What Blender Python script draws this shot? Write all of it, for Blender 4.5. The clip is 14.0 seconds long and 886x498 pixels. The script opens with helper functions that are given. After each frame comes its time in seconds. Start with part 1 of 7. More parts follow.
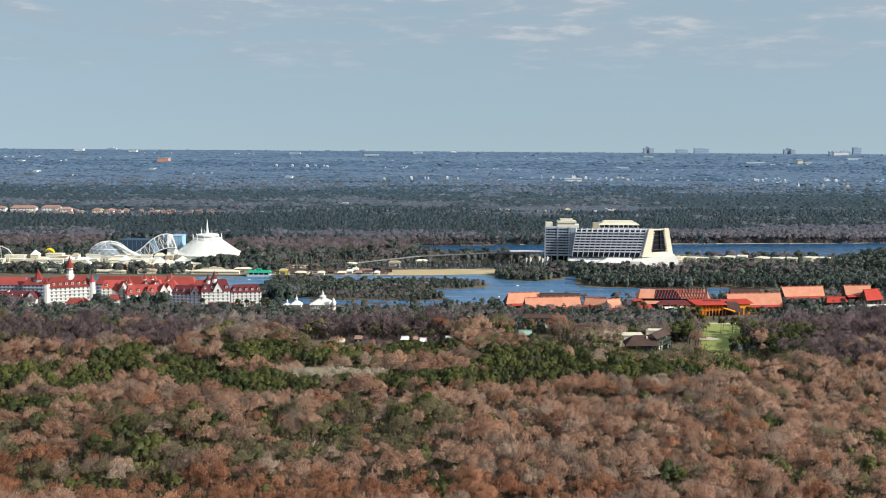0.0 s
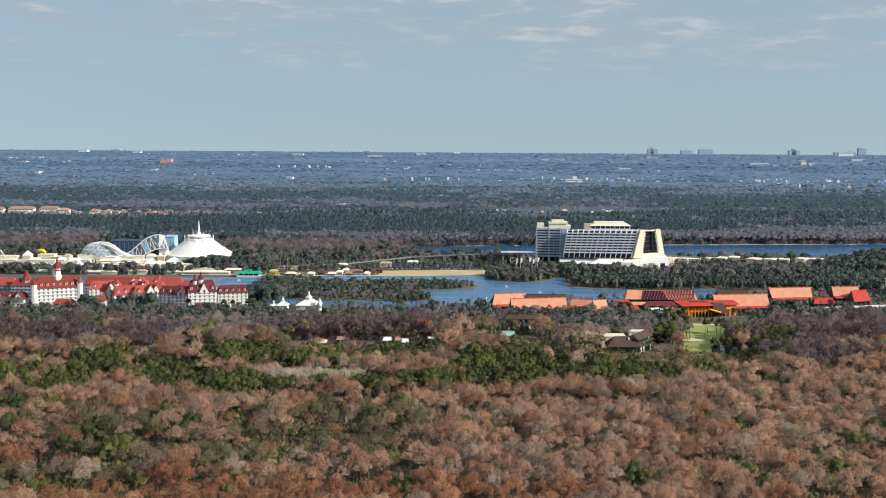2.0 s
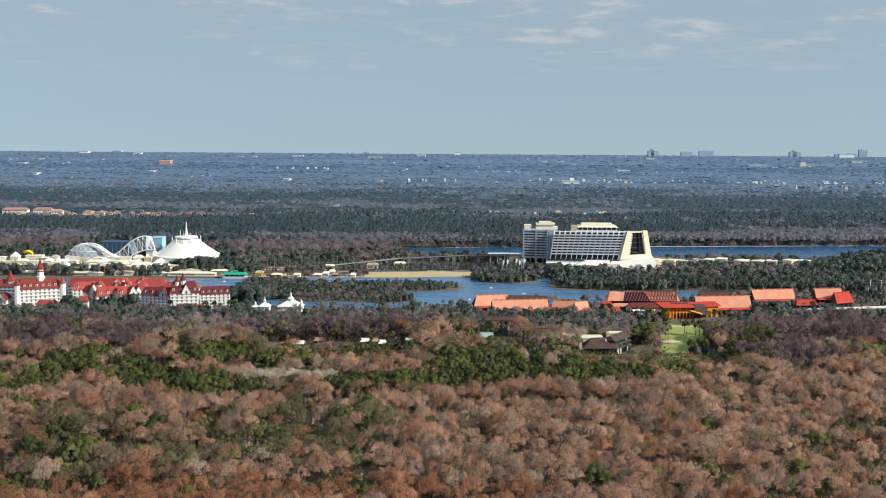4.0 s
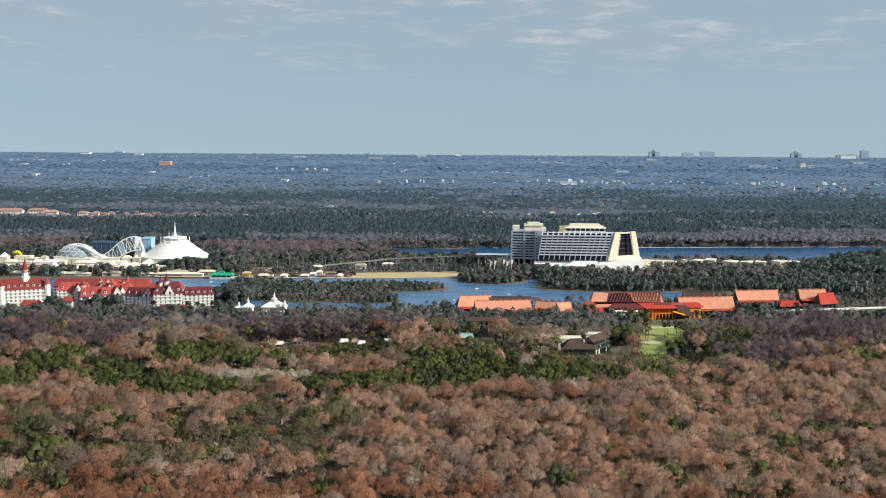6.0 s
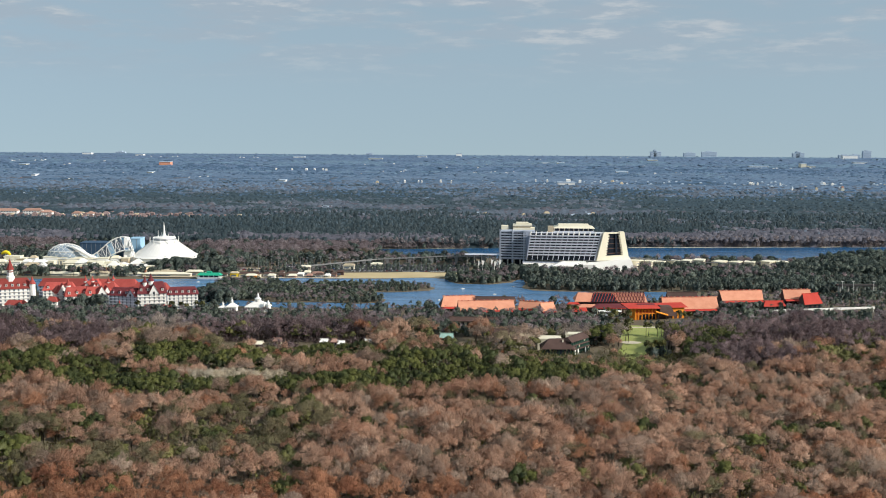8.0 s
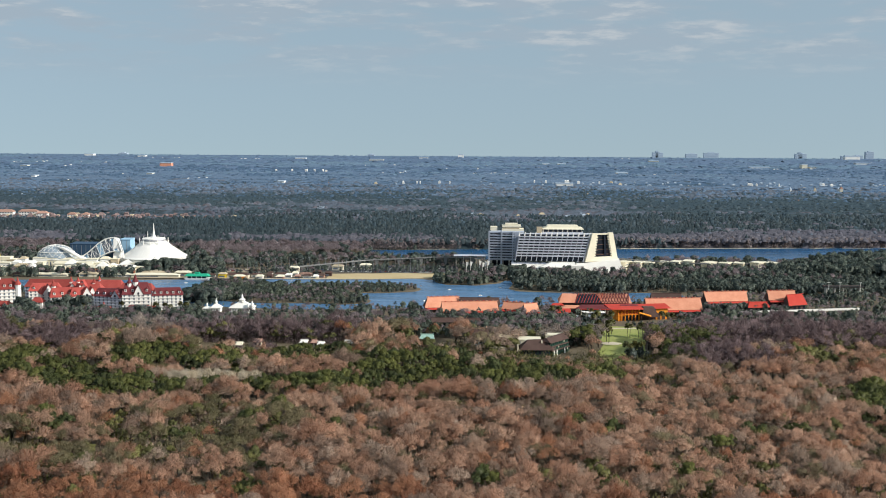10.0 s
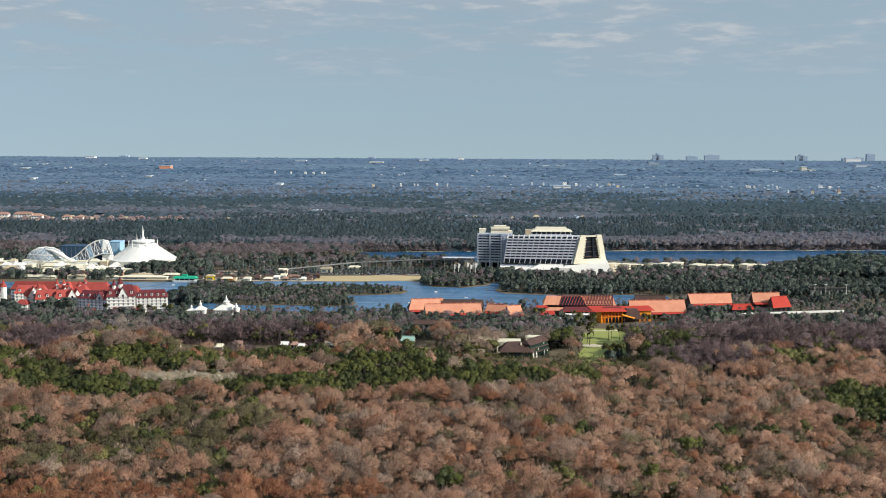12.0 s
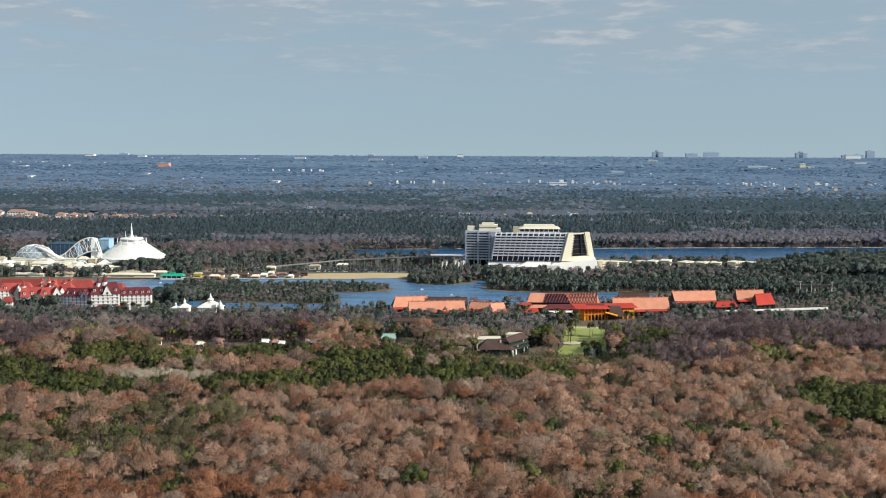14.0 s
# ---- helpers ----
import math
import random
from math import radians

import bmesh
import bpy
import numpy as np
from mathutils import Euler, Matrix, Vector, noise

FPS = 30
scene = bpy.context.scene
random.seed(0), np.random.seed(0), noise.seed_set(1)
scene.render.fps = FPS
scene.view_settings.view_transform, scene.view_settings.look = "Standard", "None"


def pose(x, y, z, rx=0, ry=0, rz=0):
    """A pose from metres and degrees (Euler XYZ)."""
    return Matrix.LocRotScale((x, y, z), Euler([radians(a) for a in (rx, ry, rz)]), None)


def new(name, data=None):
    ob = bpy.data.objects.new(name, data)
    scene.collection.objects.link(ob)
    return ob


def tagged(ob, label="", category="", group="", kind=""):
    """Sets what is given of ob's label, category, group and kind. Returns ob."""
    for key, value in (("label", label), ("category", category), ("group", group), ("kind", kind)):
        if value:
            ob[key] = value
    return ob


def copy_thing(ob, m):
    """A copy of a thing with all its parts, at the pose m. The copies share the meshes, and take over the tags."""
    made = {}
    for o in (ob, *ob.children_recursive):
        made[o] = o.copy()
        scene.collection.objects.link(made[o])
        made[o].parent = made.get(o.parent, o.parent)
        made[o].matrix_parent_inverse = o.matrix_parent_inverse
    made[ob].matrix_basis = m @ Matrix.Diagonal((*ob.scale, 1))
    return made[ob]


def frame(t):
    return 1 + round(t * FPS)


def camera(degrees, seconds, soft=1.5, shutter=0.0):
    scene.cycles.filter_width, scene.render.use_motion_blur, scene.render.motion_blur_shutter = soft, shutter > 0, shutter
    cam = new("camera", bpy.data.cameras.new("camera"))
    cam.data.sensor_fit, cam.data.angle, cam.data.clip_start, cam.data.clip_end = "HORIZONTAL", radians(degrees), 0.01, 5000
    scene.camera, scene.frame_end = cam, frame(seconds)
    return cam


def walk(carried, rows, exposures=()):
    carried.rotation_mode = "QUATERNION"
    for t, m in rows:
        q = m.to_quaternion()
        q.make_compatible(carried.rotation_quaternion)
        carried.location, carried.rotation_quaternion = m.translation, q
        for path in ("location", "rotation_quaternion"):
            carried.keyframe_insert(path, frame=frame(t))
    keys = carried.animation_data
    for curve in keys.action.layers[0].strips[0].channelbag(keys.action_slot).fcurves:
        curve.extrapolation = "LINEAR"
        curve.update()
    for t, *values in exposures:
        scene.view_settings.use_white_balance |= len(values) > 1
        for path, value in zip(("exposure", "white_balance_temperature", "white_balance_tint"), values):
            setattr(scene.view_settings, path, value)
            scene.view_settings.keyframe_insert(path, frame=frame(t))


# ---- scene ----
cam = camera(42.8, 14.0, soft=1.0)
# seconds, x, y, z, yaw, pitch, roll
PATH = [
    (0.0, 0.00, 0.00, 203.00, -0.009, -7.250, -0.379),
    (0.5, 5.51, 0.12, 203.13, 0.116, -7.243, -0.355),
    (1.0, 11.21, 0.08, 203.10, 0.243, -7.238, -0.335),
    (1.5, 17.07, 0.08, 203.05, 0.363, -7.218, -0.339),
    (2.0, 23.07, 0.05, 203.01, 0.460, -7.202, -0.345),
    (2.5, 29.22, -0.03, 202.97, 0.540, -7.181, -0.357),
    (3.0, 35.22, -0.06, 202.93, 0.614, -7.160, -0.357),
    (5.5, 64.96, -0.09, 202.98, 0.997, -7.086, -0.343),
    (6.0, 70.63, -0.09, 202.95, 1.087, -7.078, -0.340),
    (6.5, 76.27, -0.08, 202.94, 1.178, -7.073, -0.335),
    (7.0, 82.04, -0.06, 202.95, 1.261, -7.072, -0.329),
    (7.5, 87.92, -0.05, 202.98, 1.339, -7.071, -0.319),
    (8.0, 93.79, -0.05, 202.98, 1.426, -7.070, -0.306),
    (10.5, 122.84, -0.04, 203.00, 1.869, -6.978, -0.264),
    (11.0, 128.25, -0.04, 202.95, 1.935, -6.931, -0.253),
    (11.5, 133.82, -0.02, 202.92, 2.004, -6.896, -0.243),
    (12.0, 139.30, -0.02, 202.92, 2.086, -6.893, -0.222),
    (12.5, 144.79, -0.00, 202.95, 2.167, -6.917, -0.192),
    (13.0, 150.29, 0.01, 203.01, 2.223, -6.944, -0.164),
    (13.5, 155.41, 0.07, 203.09, 2.264, -6.982, -0.154),
    (14.0, 160.00, 0.13, 203.19, 2.302, -7.028, -0.156),
]
walk(cam, [(t, pose(x, y, z, 90 + pitch, 0, yaw) @ pose(0, 0, 0, 0, 0, -roll)) for t, x, y, z, yaw, pitch, roll in PATH],
     exposures=[(0.0, 0.09), (3.0, 0.08), (5.5, 0.06), (8.0, 0.04), (10.5, 0.02), (14.0, 0.0)])

# ---- light: a clear winter afternoon, sun behind the camera's right shoulder ----
SUN_TO = Vector((0.94, -0.29, 0.55)).normalized()
world = bpy.data.worlds.new("sky")
scene.world = world
world.use_nodes = True


class Nodes:
    """A little helper to lay down nodes and join them."""

    def __init__(self, tree):
        self.tree = tree

    def add(self, kind, ins=(), **settings):
        node = self.tree.nodes.new(kind)
        if "operation" in settings:
            node.operation = settings["operation"]
        if "use_clamp" in settings:
            node.use_clamp = settings["use_clamp"]
        if "interpolation_type" in settings:
            node.interpolation_type = settings["interpolation_type"]
        if "attribute_name" in settings:
            node.attribute_name = settings["attribute_name"]
        for key, value in dict(ins).items():
            if isinstance(value, bpy.types.NodeSocket):
                self.tree.links.new(value, node.inputs[key])
            else:
                node.inputs[key].default_value = value
        return node

    def mix(self, fac, a, b, blend="MIX"):
        node = self.tree.nodes.new("ShaderNodeMix")
        node.data_type, node.blend_type = "RGBA", blend
        for k, v in ((0, fac), (6, a), (7, b)):
            if isinstance(v, bpy.types.NodeSocket):
                self.tree.links.new(v, node.inputs[k])
            else:
                node.inputs[k].default_value = v if k == 0 or len(v) == 4 else (*v, 1)
        return node.outputs[2]

    def math(self, op, a, b=0.0, clamp=False):
        return self.add("ShaderNodeMath", {0: a, 1: b}, operation=op, use_clamp=clamp).outputs[0]

    def ramp(self, fac, lo, hi):
        return self.add("ShaderNodeMapRange", {0: fac, 1: lo, 2: hi}, interpolation_type="SMOOTHSTEP").outputs[0]

    def noise(self, vec, scale, detail=3.0, rough=0.55):
        return self.add("ShaderNodeTexNoise", {"Vector": vec, "Scale": scale, "Detail": detail, "Roughness": rough}).outputs[0]


def build_sky():
    n = Nodes(world.node_tree)
    world.node_tree.nodes.clear()
    way = n.add("ShaderNodeTexCoord").outputs["Generated"]
    lifted = n.add("ShaderNodeVectorMath", {0: way, 1: (0, 0, 0.16)}, operation="ADD").outputs[0]
    sky = n.add("ShaderNodeTexSky")
    sky.sky_type, sky.sun_disc, sky.altitude = "NISHITA", False, 100
    world.node_tree.links.new(lifted, sky.inputs["Vector"])
    sky.sun_elevation, sky.sun_rotation = math.asin(SUN_TO.z), math.atan2(SUN_TO.x, SUN_TO.y)
    sky.air_density, sky.dust_density, sky.ozone_density = 1.0, 1.6, 1.2
    part_z = n.add("ShaderNodeSeparateXYZ", {0: way}).outputs[2]
    # flat banks of cloud, long and thin, thinning out towards the horizon
    long = n.add("ShaderNodeVectorMath", {0: way, 1: (1.0, 1.0, 5.2)}, operation="MULTIPLY").outputs[0]
    banks = n.noise(long, 8.5, 5.0, 0.55)
    tufts = n.noise(long, 25.0, 4.0, 0.6)
    height = n.ramp(part_z, 0.012, 0.075)
    grey = n.math("MULTIPLY", n.ramp(banks, 0.38, 0.58), height)
    white = n.math("MULTIPLY", n.math("MULTIPLY", n.ramp(tufts, 0.46, 0.68), n.ramp(banks, 0.42, 0.60)), height)
    tone = n.mix(0.55, sky.outputs[0], VEIL)
    tone = n.mix(n.math("MULTIPLY", grey, 0.75), tone, CLOUD_GREY)
    tone = n.mix(n.math("MULTIPLY", white, 0.55), tone, CLOUD_WHITE)
    shade = n.add("ShaderNodeBackground", {"Color": tone, "Strength": SKY_STRENGTH})
    out = n.add("ShaderNodeOutputWorld")
    world.node_tree.links.new(shade.outputs[0], out.inputs[0])


SKY_STRENGTH = 0.10
CLOUD_GREY, CLOUD_WHITE, VEIL = (3.6, 4.35, 5.1), (6.2, 6.4, 6.5), (4.3, 5.6, 6.25)
build_sky()
sun = new("sun", bpy.data.lights.new("sun", "SUN"))
sun.data.energy, sun.data.angle, sun.data.color = 5.0, radians(0.55), (1.0, 0.95, 0.87)
sun.rotation_euler = SUN_TO.to_track_quat("Z", "Y").to_euler()

# ---- materials ----


def material(name, one, two, rough=0.85, scale=0.5, fine=4.0, metal=0.0, spec=0.25, bump=0.0, tint="", swing=0.0, thin=0.0):
    """A surface between two colours: broad patches at `scale` per metre and grain at `fine` per metre; tint varies it from piece to piece."""
    m = bpy.data.materials.new(name)
    m.use_nodes = True
    n = Nodes(m.node_tree)
    bsdf = m.node_tree.nodes["Principled BSDF"]
    where = n.add("ShaderNodeNewGeometry").outputs["Position"]
    broad, grain = n.noise(where, scale), n.noise(where, fine)
    blend = n.math("ADD", n.math("MULTIPLY", n.ramp(broad, 0.3, 0.7), 0.6), n.math("MULTIPLY", n.ramp(grain, 0.3, 0.7), 0.4))
    colour = n.mix(blend, one, two)
    if tint:
        if tint == "attribute":
            chance = n.add("ShaderNodeAttribute", attribute_name="tint").outputs["Fac"]
        elif tint == "object":
            chance = n.add("ShaderNodeObjectInfo").outputs["Random"]
        else:
            chance = n.add("ShaderNodeNewGeometry").outputs["Random Per Island"]
        value = n.add("ShaderNodeMapRange", {0: chance, 3: 1 - swing, 4: 1 + swing}).outputs[0]
        colour = n.mix(1.0, colour, n.add("ShaderNodeCombineColor", {0: value, 1: value, 2: value}).outputs[0], "MULTIPLY")
    m.node_tree.links.new(colour, bsdf.inputs["Base Color"])
    bsdf.inputs["Roughness"].default_value, bsdf.inputs["Metallic"].default_value = rough, metal
    bsdf.inputs["Specular IOR Level"].default_value = spec
    if bump:
        bumps = n.add("ShaderNodeBump", {"Height": grain, "Strength": bump, "Distance": 0.3}).outputs[0]
        m.node_tree.links.new(bumps, bsdf.inputs["Normal"])
    return m


def foliage(name, one, two, three, source, gloss=0.02, spread=0.05, lean=0.12, own=0.20, fine=1.6, rub=0.30, gaps=0.0, shine=0.25, holes=3.0):
    """Twigs or leaves: three colours mixed by tree and by place, each spray of its own tone, with a little light let through."""
    m = bpy.data.materials.new(name)
    m.use_nodes = True
    n = Nodes(m.node_tree)
    where = n.add("ShaderNodeNewGeometry").outputs["Position"]
    drawn_out = n.add("ShaderNodeVectorMath", {0: where, 1: (0.35 if spread < 0.02 else 1.0, 1.0, 1.0)}, operation="MULTIPLY").outputs[0]
    broad = n.noise(drawn_out, spread, 2.0)
    if source == "attribute":
        chance = n.add("ShaderNodeAttribute", attribute_name="tint").outputs["Fac"]
    else:
        chance = n.add("ShaderNodeObjectInfo").outputs["Random"]
    island = n.add("ShaderNodeNewGeometry").outputs["Random Per Island"]
    colour = n.mix(n.ramp(broad, 0.35, 0.65), one, two)
    colour = n.mix(n.ramp(chance, 0.35, 1.0), colour, three)
    value = n.add("ShaderNodeMapRange", {0: island, 3: 1 - lean, 4: 1 + lean}).outputs[0]
    value = n.math("MULTIPLY", value, n.add("ShaderNodeMapRange", {0: n.math("FRACT", n.math("MULTIPLY", chance, 7.13)), 3: 1 - own, 4: 1 + own}).outputs[0])
    fibre = n.noise(n.add("ShaderNodeVectorMath", {0: where, 1: (1.0, 1.0, 0.3)}, operation="MULTIPLY").outputs[0], fine, 3.0, 0.65)
    value = n.math("MULTIPLY", value, n.add("ShaderNodeMapRange", {0: fibre, 1: 0.3, 2: 0.7, 3: 1 - rub, 4: 1 + rub}).outputs[0])
    colour = n.mix(1.0, colour, n.add("ShaderNodeCombineColor", {0: value, 1: value, 2: value}).outputs[0], "MULTIPLY")
    diffuse = n.add("ShaderNodeBsdfDiffuse", {"Color": colour})
    through_it = n.add("ShaderNodeBsdfTranslucent", {"Color": colour})
    both = n.add("ShaderNodeMixShader", {0: shine, 1: diffuse.outputs[0], 2: through_it.outputs[0]})
    waxy = n.add("ShaderNodeBsdfGlossy", {"Color": (1, 1, 1, 1), "Roughness": 0.6})
    both = n.add("ShaderNodeMixShader", {0: gloss, 1: both.outputs[0], 2: waxy.outputs[0]})
    if gaps:
        # light and air show between the twigs
        twigs = n.noise(n.add("ShaderNodeVectorMath", {0: where, 1: (1.0, 1.0, 0.42)}, operation="MULTIPLY").outputs[0], holes, 4.0, 0.76)
        hole = n.math("SUBTRACT", 1.0, n.ramp(twigs, gaps - 0.022, gaps + 0.022))
        both = n.add("ShaderNodeMixShader", {0: hole, 1: both.outputs[0], 2: n.add("ShaderNodeBsdfTransparent").outputs[0]})
    m.node_tree.nodes.remove(m.node_tree.nodes["Principled BSDF"])
    m.node_tree.links.new(both.outputs[0], m.node_tree.nodes["Material Output"].inputs[0])
    return m


def water_material(name, deep):
    m = bpy.data.materials.new(name)
    m.use_nodes = True
    n = Nodes(m.node_tree)
    bsdf = m.node_tree.nodes["Principled BSDF"]
    where = n.add("ShaderNodeNewGeometry").outputs["Position"]
    streak = n.add("ShaderNodeVectorMath", {0: where, 1: (0.012, 0.05, 1.0)}, operation="MULTIPLY").outputs[0]
    patches = n.noise(streak, 1.0, 4.0)
    ripple = n.noise(where, 0.35, 4.0, 0.65)
    colour = n.mix(n.ramp(patches, 0.35, 0.65), deep, tuple(c * 1.35 for c in deep))
    m.node_tree.links.new(colour, bsdf.inputs["Base Color"])
    rough = n.add("ShaderNodeMapRange", {0: patches, 3: 0.16, 4: 0.34}).outputs[0]
    m.node_tree.links.new(rough, bsdf.inputs["Roughness"])
    bsdf.inputs["IOR"].default_value = 1.33
    bumps = n.add("ShaderNodeBump", {"Height": ripple, "Strength": 0.5, "Distance": 0.6}).outputs[0]
    m.node_tree.links.new(bumps, bsdf.inputs["Normal"])
    return m


BARK = material("bark", (0.13, 0.10, 0.085), (0.24, 0.20, 0.175), fine=1.5)
PINK = ((0.480, 0.285, 0.195), (0.560, 0.358, 0.253), (0.400, 0.215, 0.140))
GREY = ((0.392, 0.276, 0.207), (0.475, 0.351, 0.270), (0.294, 0.197, 0.147))
RUST = ((0.392, 0.186, 0.104), (0.457, 0.230, 0.134), (0.326, 0.138, 0.077))
CYPRESS = ((0.204, 0.145, 0.147), (0.253, 0.184, 0.184), (0.158, 0.108, 0.112))
ASH = ((0.336, 0.271, 0.230), (0.386, 0.320, 0.275), (0.277, 0.215, 0.179))
MOSS = ((0.215, 0.180, 0.099), (0.262, 0.215, 0.129), (0.160, 0.146, 0.073))
PINE = ((0.077, 0.086, 0.022), (0.116, 0.121, 0.031), (0.047, 0.059, 0.019))
OAK = ((0.118, 0.116, 0.037), (0.164, 0.157, 0.051), (0.080, 0.083, 0.030))
LIME = ((0.126, 0.147, 0.037), (0.179, 0.168, 0.053), (0.210, 0.158, 0.063))
# haze is put into these far-wood colours: bluer and paler tier by tier
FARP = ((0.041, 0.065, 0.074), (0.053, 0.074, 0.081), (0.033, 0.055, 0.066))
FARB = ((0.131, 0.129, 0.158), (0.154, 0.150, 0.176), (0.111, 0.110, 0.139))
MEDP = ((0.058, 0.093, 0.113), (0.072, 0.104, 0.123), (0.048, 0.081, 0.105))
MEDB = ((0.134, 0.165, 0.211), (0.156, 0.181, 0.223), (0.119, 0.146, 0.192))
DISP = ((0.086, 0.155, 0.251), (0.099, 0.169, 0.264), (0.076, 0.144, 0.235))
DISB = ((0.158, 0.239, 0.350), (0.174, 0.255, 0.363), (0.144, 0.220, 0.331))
# mid-distance trees, lifted and cooled a little to carry haze in the colour
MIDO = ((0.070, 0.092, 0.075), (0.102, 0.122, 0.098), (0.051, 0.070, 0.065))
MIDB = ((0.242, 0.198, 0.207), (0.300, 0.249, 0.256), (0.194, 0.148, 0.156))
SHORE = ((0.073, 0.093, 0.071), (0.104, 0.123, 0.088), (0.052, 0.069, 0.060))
# tone lifted in place of haze over the shaded far shore
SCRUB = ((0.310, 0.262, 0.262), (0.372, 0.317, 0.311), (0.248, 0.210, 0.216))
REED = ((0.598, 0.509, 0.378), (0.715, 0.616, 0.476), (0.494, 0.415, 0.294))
# the farthest tier, with most haze in its colour
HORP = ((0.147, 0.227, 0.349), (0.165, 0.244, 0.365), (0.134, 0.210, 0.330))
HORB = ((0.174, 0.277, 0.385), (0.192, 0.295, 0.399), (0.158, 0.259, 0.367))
# tone spread shrinks with distance, evened out as haze would
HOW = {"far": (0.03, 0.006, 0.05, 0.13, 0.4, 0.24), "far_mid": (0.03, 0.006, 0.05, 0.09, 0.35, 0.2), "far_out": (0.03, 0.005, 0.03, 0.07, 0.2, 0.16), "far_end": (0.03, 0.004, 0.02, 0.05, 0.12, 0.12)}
BARE_LOOK, LEAF_LOOK = (0.02, 0.022, 0.26, 0.20, 2.6, 0.46, 0.515, 0.36), (0.02, 0.022, 0.10, 0.22, 2.4, 0.42, 0.44)
MID_LOOK = (0.02, 0.022, 0.16, 0.22, 1.0, 0.55, 0.46, 0.25, 1.2)
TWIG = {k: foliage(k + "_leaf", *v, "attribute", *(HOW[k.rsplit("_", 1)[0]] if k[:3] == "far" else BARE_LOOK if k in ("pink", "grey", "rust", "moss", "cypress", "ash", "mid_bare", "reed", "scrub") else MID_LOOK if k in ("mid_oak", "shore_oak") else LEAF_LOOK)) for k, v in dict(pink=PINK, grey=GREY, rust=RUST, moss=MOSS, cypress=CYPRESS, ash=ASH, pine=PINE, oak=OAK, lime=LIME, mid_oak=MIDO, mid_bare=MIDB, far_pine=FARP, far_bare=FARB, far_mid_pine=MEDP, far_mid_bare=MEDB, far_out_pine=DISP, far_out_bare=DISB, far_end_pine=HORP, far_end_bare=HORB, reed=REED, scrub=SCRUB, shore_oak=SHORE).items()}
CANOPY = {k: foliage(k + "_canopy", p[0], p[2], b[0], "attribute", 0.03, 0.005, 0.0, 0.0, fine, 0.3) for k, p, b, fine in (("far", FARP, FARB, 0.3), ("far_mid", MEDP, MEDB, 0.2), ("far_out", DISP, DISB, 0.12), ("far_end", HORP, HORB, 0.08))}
TWIG_ONE = {k: foliage(k + "_single", *v, "object", *(BARE_LOOK if k in ("pink", "grey", "rust", "moss") else LEAF_LOOK)) for k, v in dict(pink=PINK, grey=GREY, rust=RUST, moss=MOSS, pine=PINE, oak=OAK, lime=LIME).items()}
LITTER = material("leaf_litter", (0.13, 0.105, 0.072), (0.17, 0.14, 0.095), scale=0.02, fine=0.25)
LAWN = material("lawn", (0.23, 0.28, 0.07), (0.37, 0.37, 0.13), scale=0.03, fine=0.4)
DRY = material("dry_grass", (0.46, 0.355, 0.19), (0.56, 0.455, 0.27), scale=0.03, fine=0.4)
SAND = material("sand", (0.55, 0.48, 0.36), (0.62, 0.56, 0.44), scale=0.1, fine=1.0)
LAGOON = water_material("lagoon_water", (0.066, 0.152, 0.275))
LAKE = water_material("lake_water", (0.014, 0.072, 0.165))
ASPHALT = material("asphalt", (0.05, 0.05, 0.052), (0.075, 0.075, 0.075), scale=0.05, fine=0.8)
CONCRETE = material("concrete", (0.42, 0.40, 0.36), (0.5, 0.48, 0.43), scale=0.05, fine=0.8)
DARKER_CONCRETE = material("darker_concrete", (0.20, 0.20, 0.20), (0.27, 0.27, 0.26), scale=0.05, fine=0.8)
WHITE = material("white_paint", (0.80, 0.78, 0.73), (0.86, 0.845, 0.80), scale=0.08, fine=1.2)
# blue-grey that puts shade into the colour of white walls
SHADE_WALL = material("shade_tinted_wall", (0.36, 0.40, 0.48), (0.43, 0.47, 0.55), scale=0.1, fine=1.5)
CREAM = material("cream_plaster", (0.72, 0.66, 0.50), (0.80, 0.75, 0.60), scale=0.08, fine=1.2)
# pale concrete with a blue tint that carries the shaded side
BALCONY = material("shade_blued_pale_concrete", (0.52, 0.54, 0.61), (0.60, 0.62, 0.69), scale=0.1, fine=1.5)
RED_ROOF = material("red_shingles", (0.29, 0.050, 0.042), (0.38, 0.080, 0.066), scale=0.12, fine=1.6, tint="object", swing=0.32)
DARK_RED = material("dark_red_shingles", (0.130, 0.027, 0.032), (0.175, 0.040, 0.045), scale=0.12, fine=1.6)
CORAL = material("coral_shingles", (0.62, 0.255, 0.155), (0.73, 0.34, 0.22), scale=0.14, fine=0.7, tint="object", swing=0.12)
CORAL_RED = material("scarlet_metal", (0.44, 0.042, 0.030), (0.52, 0.066, 0.046), scale=0.10, fine=1.2)
ORANGE = material("orange_paint", (0.75, 0.25, 0.02), (0.82, 0.32, 0.04), scale=0.15, fine=1.5)
UMBER = material("umber_shingles", (0.07, 0.042, 0.036), (0.105, 0.065, 0.055), scale=0.12, fine=1.4)
GREEN_WOOD = material("dark_green_boards", (0.02, 0.05, 0.035), (0.03, 0.07, 0.05), fine=2.0)
TEAL = material("teal_roof", (0.26, 0.42, 0.37), (0.34, 0.50, 0.44), fine=1.0)
FERRY = material("green_canopy", (0.02, 0.34, 0.20), (0.03, 0.42, 0.26), fine=1.0)
YELLOW = material("yellow_fabric", (0.85, 0.62, 0.02), (0.90, 0.70, 0.04), fine=1.0)
BLUE_WALL = material("blue_cladding", (0.04, 0.08, 0.135), (0.052, 0.10, 0.165), scale=0.1, fine=1.0)
SKY_BLUE = material("light_blue_cladding", (0.30, 0.50, 0.66), (0.36, 0.56, 0.72), scale=0.1, fine=1.0)
